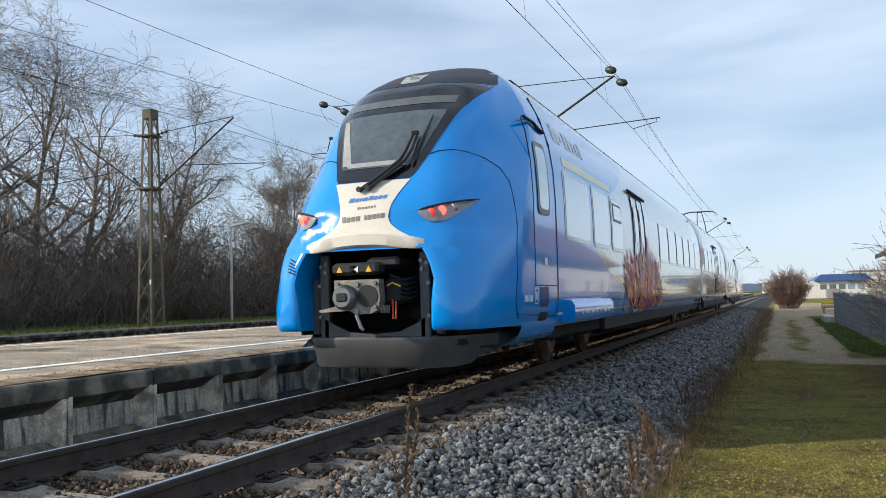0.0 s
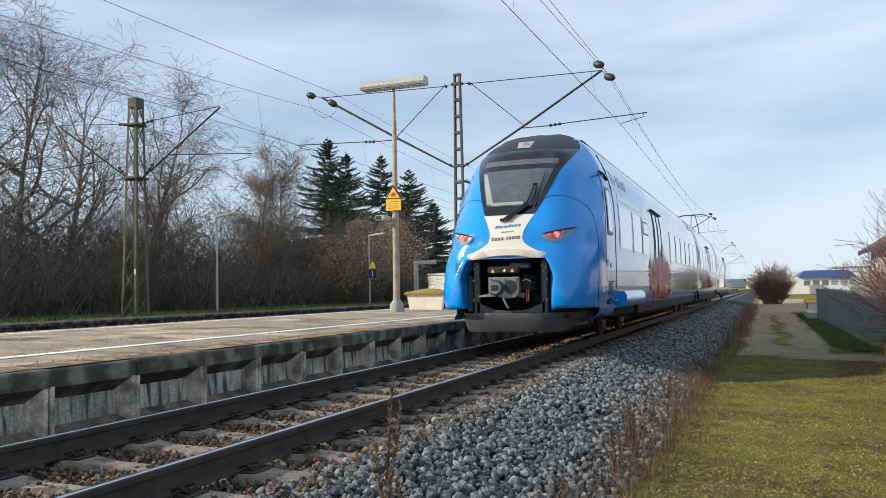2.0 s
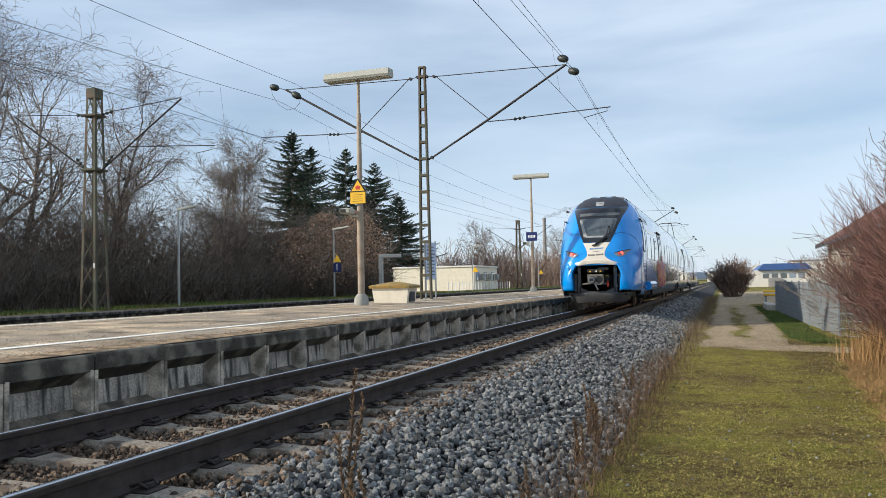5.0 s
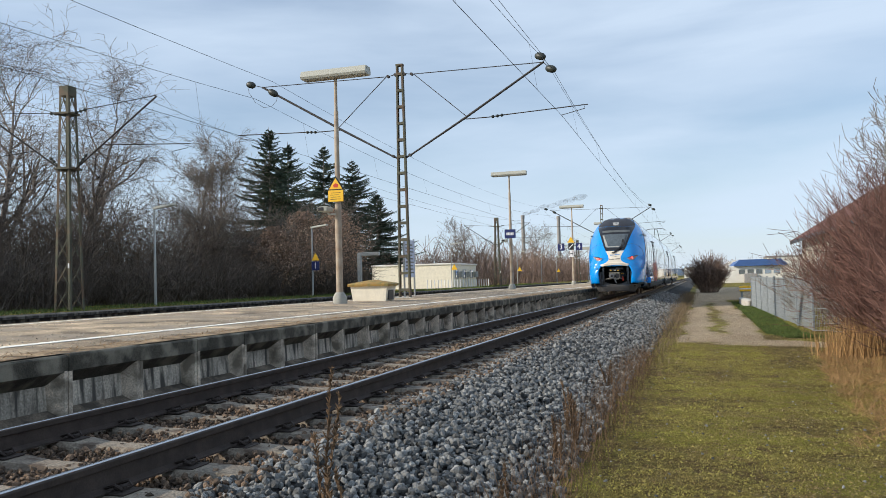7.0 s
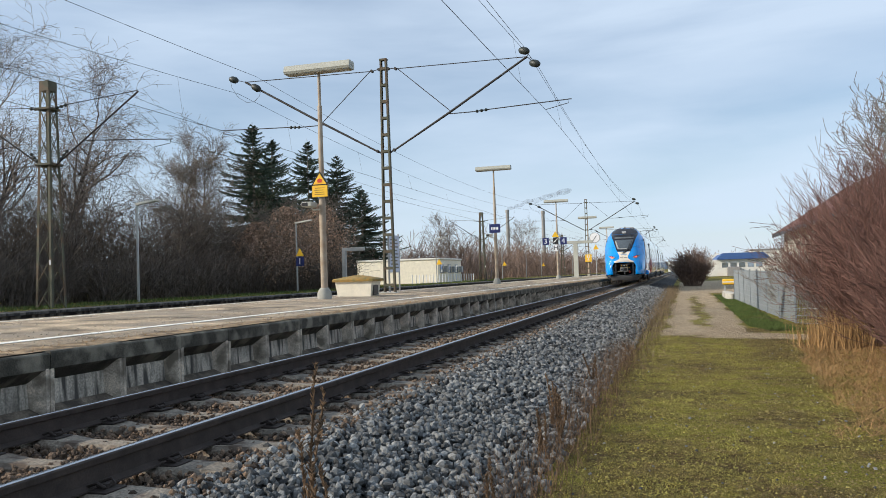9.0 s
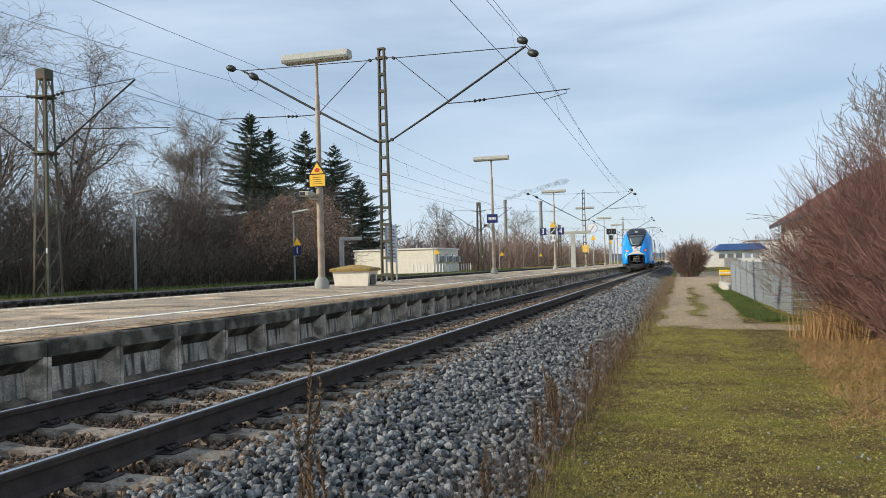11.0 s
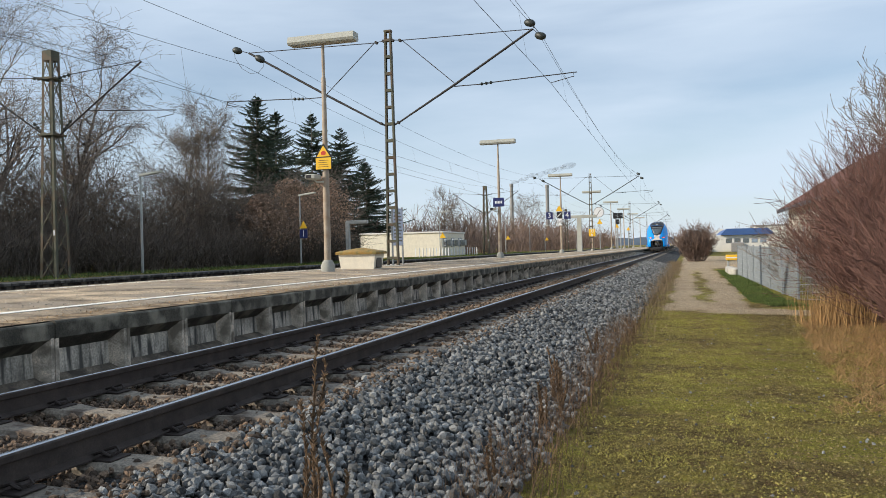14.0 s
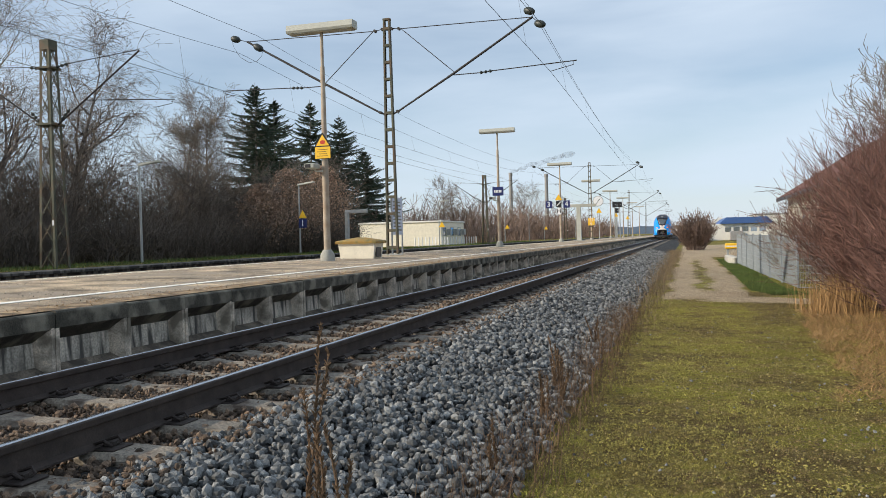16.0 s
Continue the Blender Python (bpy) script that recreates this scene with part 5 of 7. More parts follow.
# livery on the sides: blue sweep, beige edge, grey-blue sole band, windows, doors
for s in (-1, 1):
    def sweep(z):
        return float(np.interp(z, (0.61, 0.95, 1.2, 1.5, 1.78, 2.2, 2.7, 3.2, 3.6), (9.4, 8.0, 6.7, 5.4, 4.6, 4.7, 6.3, 8.0, 9.0)))
    for nm, off, d, m_, lb in (("beige_band", 0.002, 0.9, M_BEIGE, "beige livery band"), ("blue_livery", 0.004, 0.0, M_BLUE, "blue livery sweep")):
        b = Build()
        rows = []
        for z in [0.61 + (3.6 - 0.61) * i / 26 for i in range(27)]:
            e = sweep(z) + (d * float(np.interp(z, (0.6, 1.7, 2.0), (1, 0.8, 0)))) 
            rows.append([(s * (half_w(z) + off), CAB_END + 0.0 + (e - CAB_END) * i / 6, z) for i in range(7)])
        b.loft(rows, closed=False)
        part(nm, b, m_, train, lb)
    for y0, y1 in ((8.0, 23.0), CAR[1], (CAR[2][0], CAR[2][1] - 2.7)):
        b = Build()
        b.loft([[(s * (half_w(z) + 0.0035), y, z) for y in (y0 + 0.1, y1 - 0.1)] for z in (0.62, 0.78, 0.92)], closed=False)
        part("sole_band", b, M_BLUE, train, "blue band along the sole")
        b = Build()
        b.loft([[(s * (half_w(z) + 0.003), y, z) for y in (y0 + 1.6, y1 - 0.1)] for z in (0.93, 1.0, 1.06)], closed=False)
        part("beige_stripe", b, M_BEIGE, train)
    b = Build()
    side_plate(b, s, 3.0, 6.35, 2.76, 2.88, 0.008, 0.01)
    part("yellow_stripe", b, M_PALEYELLOW, train, "pale yellow stripe above the windows")
    for k, (w, h) in enumerate(((0.22, 0.26), (0.15, 0.18), (0.10, 0.05), (0.2, 0.26), (0.13, 0.24), (0.15, 0.18), (0.15, 0.18), (0.15, 0.24))):
        b = Build()
        y0 = 2.85 + 0.235 * k
        side_plate(b, s, y0, y0 + w, 3.08 + (0.08 if h < 0.1 else 0), 3.08 + h + (0.08 if h < 0.1 else 0), 0.008, 0.02)
        part("lettering", b, M_SIGNWHITE, train)
    WIN = [(2.95, 4.45), (4.75, 5.95), (6.25, 7.25)] + [(12.3 + 1.75 * k, 13.7 + 1.75 * k) for k in range(6)] + [(25.0 + 1.8 * k, 26.5 + 1.8 * k) for k in range(3)] + [(32.6, 34.1), (34.4, 35.9)] + [(41.5 + 1.8 * k, 43.0 + 1.8 * k) for k in range(4)] + [(51.4, 52.9), (53.2, 54.7)]
    for y0, y1 in WIN:
        b = Build()
        side_plate(b, s, y0 - 0.06, y1 + 0.06, 1.74, 2.70, 0.009, 0.12)
        fr = part("window_frame", b, M_FRAME, train)
        b = Build()
        side_plate(b, s, y0, y1, 1.80, 2.64, 0.013, 0.09)
        part("window_pane", b, M_WINDOW, fr, "dark window pane mirroring the sky")
        if 6.0 < y0 < 7.0:
            b = Build()
            side_plate(b, s, y0 + 0.1, y1 - 0.1, 2.26, 2.58, 0.018, 0.04)
            part("hopper_window", b, M_GREYPOST, fr)
            b = Build()
            side_plate(b, s, y0 + 0.15, y1 - 0.15, 2.30, 2.54, 0.021, 0.03)
            part("hopper_pane", b, M_WINDOW, fr)
    for y0 in (8.55, 28.9 + 1.3, 48.4):
        for k in (0, 1):
            b = Build()
            side_plate(b, s, y0 + 0.72 * k, y0 + 0.70 + 0.72 * k, 0.62, 2.92, 0.008, 0.05)
            df = part("door_leaf", b, M_TRAINWHITE, train, "white sliding door leaf")
            b = Build()
            side_plate(b, s, y0 + 0.16 + 0.72 * k, y0 + 0.56 + 0.72 * k, 1.25, 2.75, 0.014, 0.08)
            part("door_window", b, M_WINDOW, df)
        b = Build()
        for yy in (y0 - 0.02, y0 + 0.71, y0 + 1.44):
            b.tube([(s * (half_w(z) + 0.01), yy, z) for z in (0.62, 1.0, 2.2, 2.6, 2.94)], 0.012, 5)
        part("door_seal", b, M_SEAM, train)
        b = Build()
        b.tube([(s * (half_w(3.0) + 0.03), y0 - 0.25, 3.02), (s * (half_w(3.0) + 0.04), y0 + 1.7, 3.0)], 0.03, 6)
        part("rain_gutter", b, M_SEAM, train)
        b = Build()
        side_plate(b, s, y0 + 1.62, y0 + 1.72, 2.0, 2.22, 0.01, 0.02)
        part("door_button", b, M_BLACK, train)
    for y0, y1 in ((CAR[0][1], CAR[1][0]), (CAR[1][1], CAR[2][0])):
        b = Build().box(s * 1.20 - 0.06, y0 + 0.05, 0.35, s * 1.20 + 0.10, y1 + 0.05, 1.05, 0.03)
        b.tube([(s * 1.34, y0 - 0.1, 0.9), (s * 1.40, (y0 + y1) / 2, 0.65), (s * 1.34, y1 + 0.1, 0.6)], 0.05, 8)
        part("inter_car_coupling", b, M_UNDER, train, "black hoses and dampers between the cars")

# spray-painted flames round the first door
gr = random.Random(8)
for s in (1,):
    for k in range(330):
        b = Build()
        y, z = gr.uniform(7.4, 12.2), gr.uniform(0.66, 1.55)
        e = 1 - abs(y - 9.8) / 2.6
        h, w = gr.uniform(0.12, 0.55) * (0.5 + e), gr.uniform(0.06, 0.22)
        lean = gr.uniform(-0.35, 0.35)
        rows = []
        for i in range(6):
            q = i / 5
            zz = min(z + h * q, 2.2)
            ww = w * (1 - q) ** 0.7 * (0.6 + 0.4 * math.sin(3 * q + k))
            yc = y + lean * q + 0.06 * math.sin(6 * q + k)
            rows.append([(s * (half_w(zz) + 0.0185 + 0.00004 * k), yc - ww, zz), (s * (half_w(zz) + 0.0185 + 0.00004 * k), yc + ww, zz)])
        b.loft(rows, closed=False)
        part("graffiti_flame", b, M_GRAF[gr.choice((0, 0, 0, 1, 1, 2, 3, 4, 4))], train)

# gangways and roof
for y0, y1 in ((CAR[0][1], CAR[1][0]), (CAR[1][1], CAR[2][0])):
    b = Build()
    n = 9
    b.loft([section(y0 - 0.05 + (y1 - y0 + 0.1) * i / n, 0.90 if i % 2 else 0.95) for i in range(n + 1)], True, True)
    part("gangway", b, mat("dark_blue_bellows", (0.012, 0.02, 0.07), 0.7, var=0.2, bump=0.05), train, "dark folded gangway bellows")
for i, (y0, y1) in enumerate(((3.6, 9.0), (10.2, 12.0), (12.6, 14.0), (15.0, 21.5), (25, 35), (44, 50))):
    b = Build().box(-0.55, y0, 3.98, 0.55, y1, 4.16 if i not in (1, 2) else 4.12, 0.05)
    if i == 0:
        for k in range(9):
            b.box(0.60, y0 + 0.1 + 0.6 * k, 3.90, 0.76, y0 + 0.60 + 0.6 * k, 3.97, 0.01)
    part("roof_equipment", b, M_UNDER if i else M_GREYROOF, train, "grey roof-mounted equipment box")
pt = part("pantograph_base", Build().box(-0.5, 40.2, 4.0, 0.5, 41.6, 4.25, 0.04), M_UNDER, train, "pantograph on insulators")
b = Build()
for s in (-1, 1):
    b.tube([(s * 0.35, 40.4, 4.25), (s * 0.22, 41.4, 4.85), (s * 0.12, 40.6, 5.52)], [0.03, 0.028, 0.02], 7)
    b.tube([(s * 0.12, 40.6, 5.52), (-s * 0.12, 40.6, 5.52)], 0.015, 6)
part("pantograph_arm", b, M_TUBE, pt)
b = Build()
for dy in (-0.15, 0.15):
    b.tube([(-0.95, 40.6 + dy, 5.36), (-0.80, 40.6 + dy, 5.5), (-0.5, 40.6 + dy, 5.56), (0.5, 40.6 + dy, 5.56), (0.80, 40.6 + dy, 5.5), (0.95, 40.6 + dy, 5.36)], 0.02, 6)
part("contact_strip", b, M_TUBE, pt)


TRAIN_Y = ((0, 7.79), (0.5, 8.92), (1, 10.2), (1.5, 11.71), (2, 13.41), (2.5, 15.31), (3, 17.42), (3.5, 19.7), (4, 22.1), (6.5, 37.6), (7, 41.2), (7.5, 45.1), (8, 49.3), (8.5, 53.8), (9, 58.4), (11.5, 83.7), (12, 89.3), (12.5, 95.1), (13, 101.1), (13.5, 107.3), (14, 113.7), (14.5, 120.2), (15, 126.9), (15.5, 133.7), (16, 140.6))


# the cab's head leans less and sits lower than its plain profile
def settle_cab():
    for ob in train.children_recursive:
        if ob.type != 'MESH' or ob.matrix_basis != Matrix.Identity(4):
            continue
        for v in ob.data.vertices:
            x, y, z = v.co
            if y < CAB_END and z > 2.45:
                w = smooth_step(CAB_END, 1.4, y)
                k = min(1.0, (z - 2.45) / 1.15) * w * (1 - smooth_step(1.0, 1.3, abs(x)))
                pinch = 0.09 * smooth_step(1.35, 0.7, y) * smooth_step(0.8, 1.25, abs(x)) * max(0.0, math.sin(math.pi * min(1.0, (z - 2.45) / 1.3)))
                v.co = (x - math.copysign(pinch, x), y - 0.26 * k, z - 0.11 * k)


settle_cab()


def motions():
    walk(train, [(t, pose(TRACK_X, y, 0)) for t, y in TRAIN_Y])




# ---------------- plants ----------------
def sticks(segs, sides=3):
    """Tapered bars from rows of x, y, z, x, y, z, r0, r1."""
    a = np.asarray(segs, dtype=float)
    p, q, r0, r1 = a[:, :3], a[:, 3:6], a[:, 6], a[:, 7]
    d = q - p
    d /= np.linalg.norm(d, axis=1, keepdims=True) + 1e-9
    ref = np.where(np.abs(d[:, 2:3]) < 0.9, np.array([[0, 0, 1.0]]), np.array([[1.0, 0, 0]]))
    u = np.cross(d, ref)
    u /= np.linalg.norm(u, axis=1, keepdims=True)
    w = np.cross(d, u)
    ang = 2 * np.pi * np.arange(sides) / sides
    ring = u[:, None, :] * np.cos(ang)[None, :, None] + w[:, None, :] * np.sin(ang)[None, :, None]
    v = np.concatenate([p[:, None] + ring * r0[:, None, None], q[:, None] + ring * r1[:, None, None]], 1).reshape(-1, 3)
    k = np.arange(sides)
    f = np.stack([k, (k + 1) % sides, (k + 1) % sides + sides, k + sides], 1)
    f = (f[None] + 2 * sides * np.arange(len(a))[:, None, None]).reshape(-1, 4)
    return v, f


def grow(r, out, p, d, length, rad, level, fork, wander, lift, droop, minrad=0.004, angle=(0.55, 1.0), ratio=(0.42, 0.66)):
    """A limb with its side limbs, added to out."""
    n = 5 if level > 1 else 3 if level else 2
    step = length / n
    pts = [(p, rad)]
    for i in range(n):
        d = d + np.array([r.gauss(0, wander), r.gauss(0, wander), r.gauss(0, wander * 0.7) + (lift if level > 1 else -droop)])
        d = d / np.linalg.norm(d)
        q = p + d * step
        r1 = max(minrad, rad * (1 - 0.75 * (i + 1) / n))
        out.append((*p, *q, pts[-1][1], r1))
        p = q
        pts.append((p, r1))
        if level > 0:
            for _ in range(fork[level] if i > 0 or level < 3 else 0):
                side = np.array([r.gauss(0, 1), r.gauss(0, 1), r.gauss(0, 0.6)])
                side = side - d * side.dot(d)
                side /= np.linalg.norm(side) + 1e-6
                k = r.uniform(*angle)
                dd = d * math.cos(k) + side * math.sin(k)
                grow(r, out, p, dd, length * r.uniform(*ratio), max(minrad, r1 * r.uniform(0.5, 0.75)), level - 1, fork, wander, lift, droop, minrad, angle, ratio)


def bare_tree(seed, x, y, z, h, rad, label, group, material=None, fork=(0, 2, 2, 2, 2), wander=0.16, lift=0.10, droop=0.06, levels=4, lean=(0, 0), first=0.22, minrad=0.006, stout=0.62):
    r = random.Random(seed)
    t = thing("bare_tree", pose(x, y, z), label, "tree", group)
    trunk, crown = [], []
    p, d = np.zeros(3), np.array([lean[0], lean[1], 1.0])
    n = 9
    pr = rad
    for i in range(n):
        d = d + np.array([r.gauss(0, 0.06), r.gauss(0, 0.06), 0.05])
        d /= np.linalg.norm(d)
        q = p + d * h * 0.9 / n
        r1 = rad * (1 - 0.9 * (i + 1) / n) + 0.01
        trunk.append((*(p - d * 0.02), *q, pr, r1))
        p, pr = q, r1
        if (i + 1) / n > first:
            for _ in range(2 if i < n - 1 else 3):
                a = r.uniform(0, 6.283)
                up = r.uniform(0.35, 0.9) + 0.4 * i / n
                dd = np.array([math.cos(a), math.sin(a), up])
                dd /= np.linalg.norm(dd)
                grow(r, crown, p, dd, h * r.uniform(0.26, 0.42) * (1.15 - 0.6 * i / n), r1 * stout, levels - 1, fork, wander, lift, droop, minrad)
    part("trunk", soup("trunk", *sticks(trunk, 7), material or M_BARK, True), None, t)
    part("crown", soup("crown", *sticks(crown, 3), material or M_BARK), None, t, "bare twigs")
    return t


BIRCH = dict(minrad=0.0065, material=M_BIRCH, fork=(0, 1, 1, 2), wander=0.20, lift=0.09, droop=0.16, levels=4, stout=0.9)
for i, (x, y, h, lean) in enumerate(((-28.5, 25.0, 11.3, -0.03), (-30.5, 29.0, 12.2, 0.03), (-29.0, 32.5, 10.3, 0.0), (-31.5, 36.0, 8.8, 0.05), (-27.5, 21.0, 10.8, 0.0))):
    bare_tree(20 + i, x, y, 0.33, h, 0.17, "tall bare birch with fine drooping twigs in a thicket", "bare trees", lean=(lean, 0.02), **BIRCH)
bare_tree(31, -27.0, 39.5, 0.33, 7.4, 0.13, "bare rounded tree with upright twigs beside the line", "bare trees", fork=(0, 1, 2, 2), lift=0.03, droop=-0.05, first=0.10, wander=0.16, minrad=0.007, stout=0.8)
bare_tree(32, -29.0, 44.5, 0.33, 8.6, 0.13, "bare rounded tree with upright twigs beside the line", "bare trees", fork=(0, 1, 2, 2), lift=0.03, droop=-0.05, first=0.10, wander=0.16, minrad=0.007, stout=0.8)
for i, (x, y, h) in enumerate(((-35, 118, 9.0), (-38, 133, 8.5), (-34, 170, 10.5), (-36, 190, 11.5), (-31, 205, 9.0))):
    bare_tree(40 + i, x, y, 0.3, h, 0.14, "bare round-crowned tree far along the line", "bare trees", fork=(0, 1, 2, 2), lift=0.1, droop=-0.03, first=0.15, levels=3, minrad=0.016)
bare_tree(57, 5.0, 20.0, -0.6, 5.2, 0.10, "slender bare tree with knobbly shoots behind a red bush", "bare trees", fork=(0, 1, 1, 2), lift=0.16, droop=-0.14, first=0.2, wander=0.14, levels=4, lean=(-0.10, 0), minrad=0.006, stout=0.7)


def shrubs(name, seed, places, stems, levels, material, label, category, rad=0.014, minrad=0.006, wander=0.1, spread_=0.35, kind="stuff", droop=-0.02):
    r = random.Random(seed)
    out = []
    for x, y, z, h in places:
        for _ in range(stems):
            a = r.uniform(0, 6.283)
            s = abs(r.gauss(0, spread_))
            d = np.array([s * math.cos(a), s * math.sin(a), 1.0])
            p = np.array([x + r.gauss(0, 0.25), y + r.gauss(0, 0.25), z - 0.03])
            grow(r, out, p, d / np.linalg.norm(d), h * r.uniform(0.7, 1.1), rad, levels, (0, 1, 1, 1), wander, 0.03, droop, minrad)
    return tagged(new(name, soup(name, *sticks(out, 3), material)), label, category, kind=kind)


r = random.Random(3)
shrubs("undergrowth", 4, [(r.uniform(-32, -25.5), r.uniform(8, 60), 0.3, r.uniform(2.4, 4.4)) for _ in range(400)], 5, 2, M_TWIG, "dense dark brown leafless undergrowth behind the far platform", "undergrowth", rad=0.022, minrad=0.0075, wander=0.14)
shrubs("undergrowth", 14, [(r.uniform(-27, -23.2), r.uniform(8, 57), 0.3, r.uniform(1.0, 2.1)) for _ in range(800)], 8, 1, M_TWIG, "low tangle of dark brown brambles along the far platform", "undergrowth", rad=0.016, minrad=0.0075, spread_=0.5, wander=0.16)
shrubs("far_woods", 5, [(r.uniform(-46, -25), r.uniform(100, 320), 0.3, r.uniform(2.5, 5.5)) for _ in range(480)], 7, 1, M_FARTREE, "distant brown leafless scrub along the railway", "woods", rad=0.05, minrad=0.03)
shrubs("far_woods", 6, [(r.uniform(-3, 60) * 1.0 + 8, r.uniform(170, 330), -0.6, r.uniform(2.5, 5)) for _ in range(200)], 6, 1, M_FARTREE, "distant brown leafless scrub behind the yard", "woods", rad=0.06, minrad=0.035)


def single_bush(x, y, z, h, w, seed, material, label, stems=60, levels=2, rad=0.012, minrad=0.006, group=""):
    r2 = random.Random(seed)
    out = []
    for _ in range(stems):
        a, s = r2.uniform(0, 6.283), math.sqrt(r2.random())
        d = np.array([0.55 * s * math.cos(a), 0.55 * s * math.sin(a), 1.0])
        p = np.array([w * 0.6 * s * math.cos(a), w * 0.6 * s * math.sin(a), -0.04])
        grow(r2, out, p, d / np.linalg.norm(d), h * r2.uniform(0.65, 1.0) * (1 - 0.3 * s), rad, levels, (0, 2, 2, 1), 0.17, 0.05, -0.10, minrad, (0.3, 0.75), (0.28, 0.46))
    t = thing("bush", pose(x, y, z), label, "bush", group)
    tagged(part("crown", soup("crown", *sticks(out, 3), material), None, t), kind="stuff")
    return t


single_bush(0.65, 76, -0.55, 2.9, 1.3, 61, M_FARTREE, "round red-brown leafless bush beside the gravel yard", 150, 2, 0.02, 0.011)
for i, (x, y, h, w) in enumerate(((4.3, 14.2, 3.3, 1.7), (3.7, 17.6, 2.9, 1.3), (3.5, 11.0, 2.1, 1.2), (5.0, 17.3, 3.6, 1.8), (5.2, 21.0, 3.7, 1.7))):
    single_bush(x, y, -0.62, h, w, 70 + i, M_REDTWIG, "dense leafless bush with red-brown twigs beside the path", 190, 2, 0.009, 0.0036, "red bushes")
for i, (x, y, h) in enumerate(((3.6, 27.5, 2.5), (4.6, 31.0, 2.9), (3.9, 24.6, 2.2))):
    single_bush(x, y, -0.62, h, 0.9, 170 + i, M_BARK, "small leafless grey-brown shrub behind the metal fence", 34, 2, 0.010, 0.0045, "fence shrubs")
t = single_bush(2.75, 8.3, -0.62, 1.5, 0.8, 80, M_REDTWIG, "thin rose bush with red hips beside the path", 26, 2, 0.007, 0.003)
bb = Build()
for _ in range(46):
    a = r.uniform(0, 6.283)
    c = (0.75 * r.random() * math.cos(a) - 0.2, 0.75 * r.random() * math.sin(a), r.uniform(0.25, 1.35))
    bb.tube([(c[0], c[1], c[2] - 0.011), (c[0], c[1], c[2] - 0.006), (c[0], c[1], c[2] + 0.006), (c[0], c[1], c[2] + 0.011)], [0.004, 0.010, 0.010, 0.003], 6)
tagged(part("hips", bb, M_BERRY, t, "small red hips"), kind="stuff")


def leaf_tree(seed, x, y, z, h, w, label):
    """Beech that keeps its withered leaves."""
    t = bare_tree(seed, x, y, z, h, 0.10, label, "brown-leaved trees", fork=(0, 1, 2, 2), lift=0.1, droop=-0.03, first=0.05, levels=3)
    g = np.random.default_rng(seed)
    n = 6500
    a, s = g.uniform(0, 6.283, n), np.sqrt(g.random(n))
    zz = g.beta(1.6, 1.5, n)
    prof = np.sin(np.pi * np.clip(zz * 0.9 + 0.08, 0, 1)) ** 0.7
    clump = 1 + 0.35 * np.sin(5 * a + 9 * zz) * np.sin(7 * zz * 3)
    c = np.c_[w * s * prof * clump * np.cos(a), w * s * prof * clump * np.sin(a), 0.4 + zz * (h - 0.4)]
    e1, e2 = g.normal(size=(n, 3)), g.normal(size=(n, 3))
    e1 *= 0.07 / np.linalg.norm(e1, axis=1, keepdims=True)
    e2 *= 0.05 / np.linalg.norm(e2, axis=1, keepdims=True)
    v = np.stack([c - e1, c + e2, c + e1, c - e2], 1).reshape(-1, 3)
    part("leaves", soup("leaves", v, np.arange(4 * n).reshape(-1, 4), M_BROWNLEAF), None, t, "withered red-brown leaves")


leaf_tree(90, -24.2, 47.0, 0.33, 5.4, 2.2, "low beech with withered red-brown leaves before the spruces")
leaf_tree(91, -24.4, 52.5, 0.33, 6.0, 2.2, "low beech with withered red-brown leaves before the spruces")
leaf_tree(92, -24.0, 43.0, 0.33, 4.2, 1.5, "low beech with withered red-brown leaves before the spruces")


def spruce(seed, x, y, z, h, w):
    t = thing("spruce", pose(x, y, z), "dark green spruce with drooping ragged branches", "tree", "spruces")
    g = np.random.default_rng(seed)
    part("trunk", Build().tube([(0, 0, -0.1), (0.05, 0, h * 0.5), (0, 0, h)], [0.22, 0.13, 0.02], 8), M_BARK, t)
    vs, limbs = [], []
    for k in range(230):
        q = g.random() ** 0.85
        zz = 0.05 * h + q * 0.93 * h
        reach = 1.38 * w * (1 - q) ** 0.82 * g.uniform(0.45, 1.12) + 0.2
        a = g.uniform(0, 2 * np.pi)
        d = np.array([math.cos(a), math.sin(a), 0])
        side = np.array([-math.sin(a), math.cos(a), 0])
        drop = -0.42 + 0.62 * q + g.uniform(-0.1, 0.12)
        limbs.append((0, 0, zz, *(np.array([0, 0, zz + drop * reach * 0.8]) + d * reach * 0.8), 0.03, 0.008))
        n = int(16 + 120 * reach / w)
        for i in range(n):
            f = (i + g.random()) / n
            # the bough sags in its middle and lifts at its tip
            c = np.array([0, 0, zz]) + d * reach * f + np.array([0, 0, reach * (drop * f + 0.16 * f ** 3)])
            s = 1 if i % 2 else -1
            ln = (0.17 + 0.56 * (1 - f) ** 0.7) * g.uniform(0.5, 1.4) * min(1.0, 0.4 + reach / w)
            e = c + side * s * ln * g.uniform(0.3, 0.9) + d * ln * g.uniform(0.2, 0.8) + np.array([0, 0, -ln * g.uniform(0.1, 0.9)])
            wd = d * g.uniform(0.03, 0.075) + np.array([0, 0, g.uniform(0.02, 0.06)])
            vs += [c - wd, e, c + wd]
    tagged(part("branchwork", soup("branchwork", *sticks(limbs, 3), M_BARK), None, t), kind="stuff")
    part("crown", soup("crown", np.array(vs), np.arange(len(vs)).reshape(-1, 3), M_NEEDLE), None, t, "dark green needles")


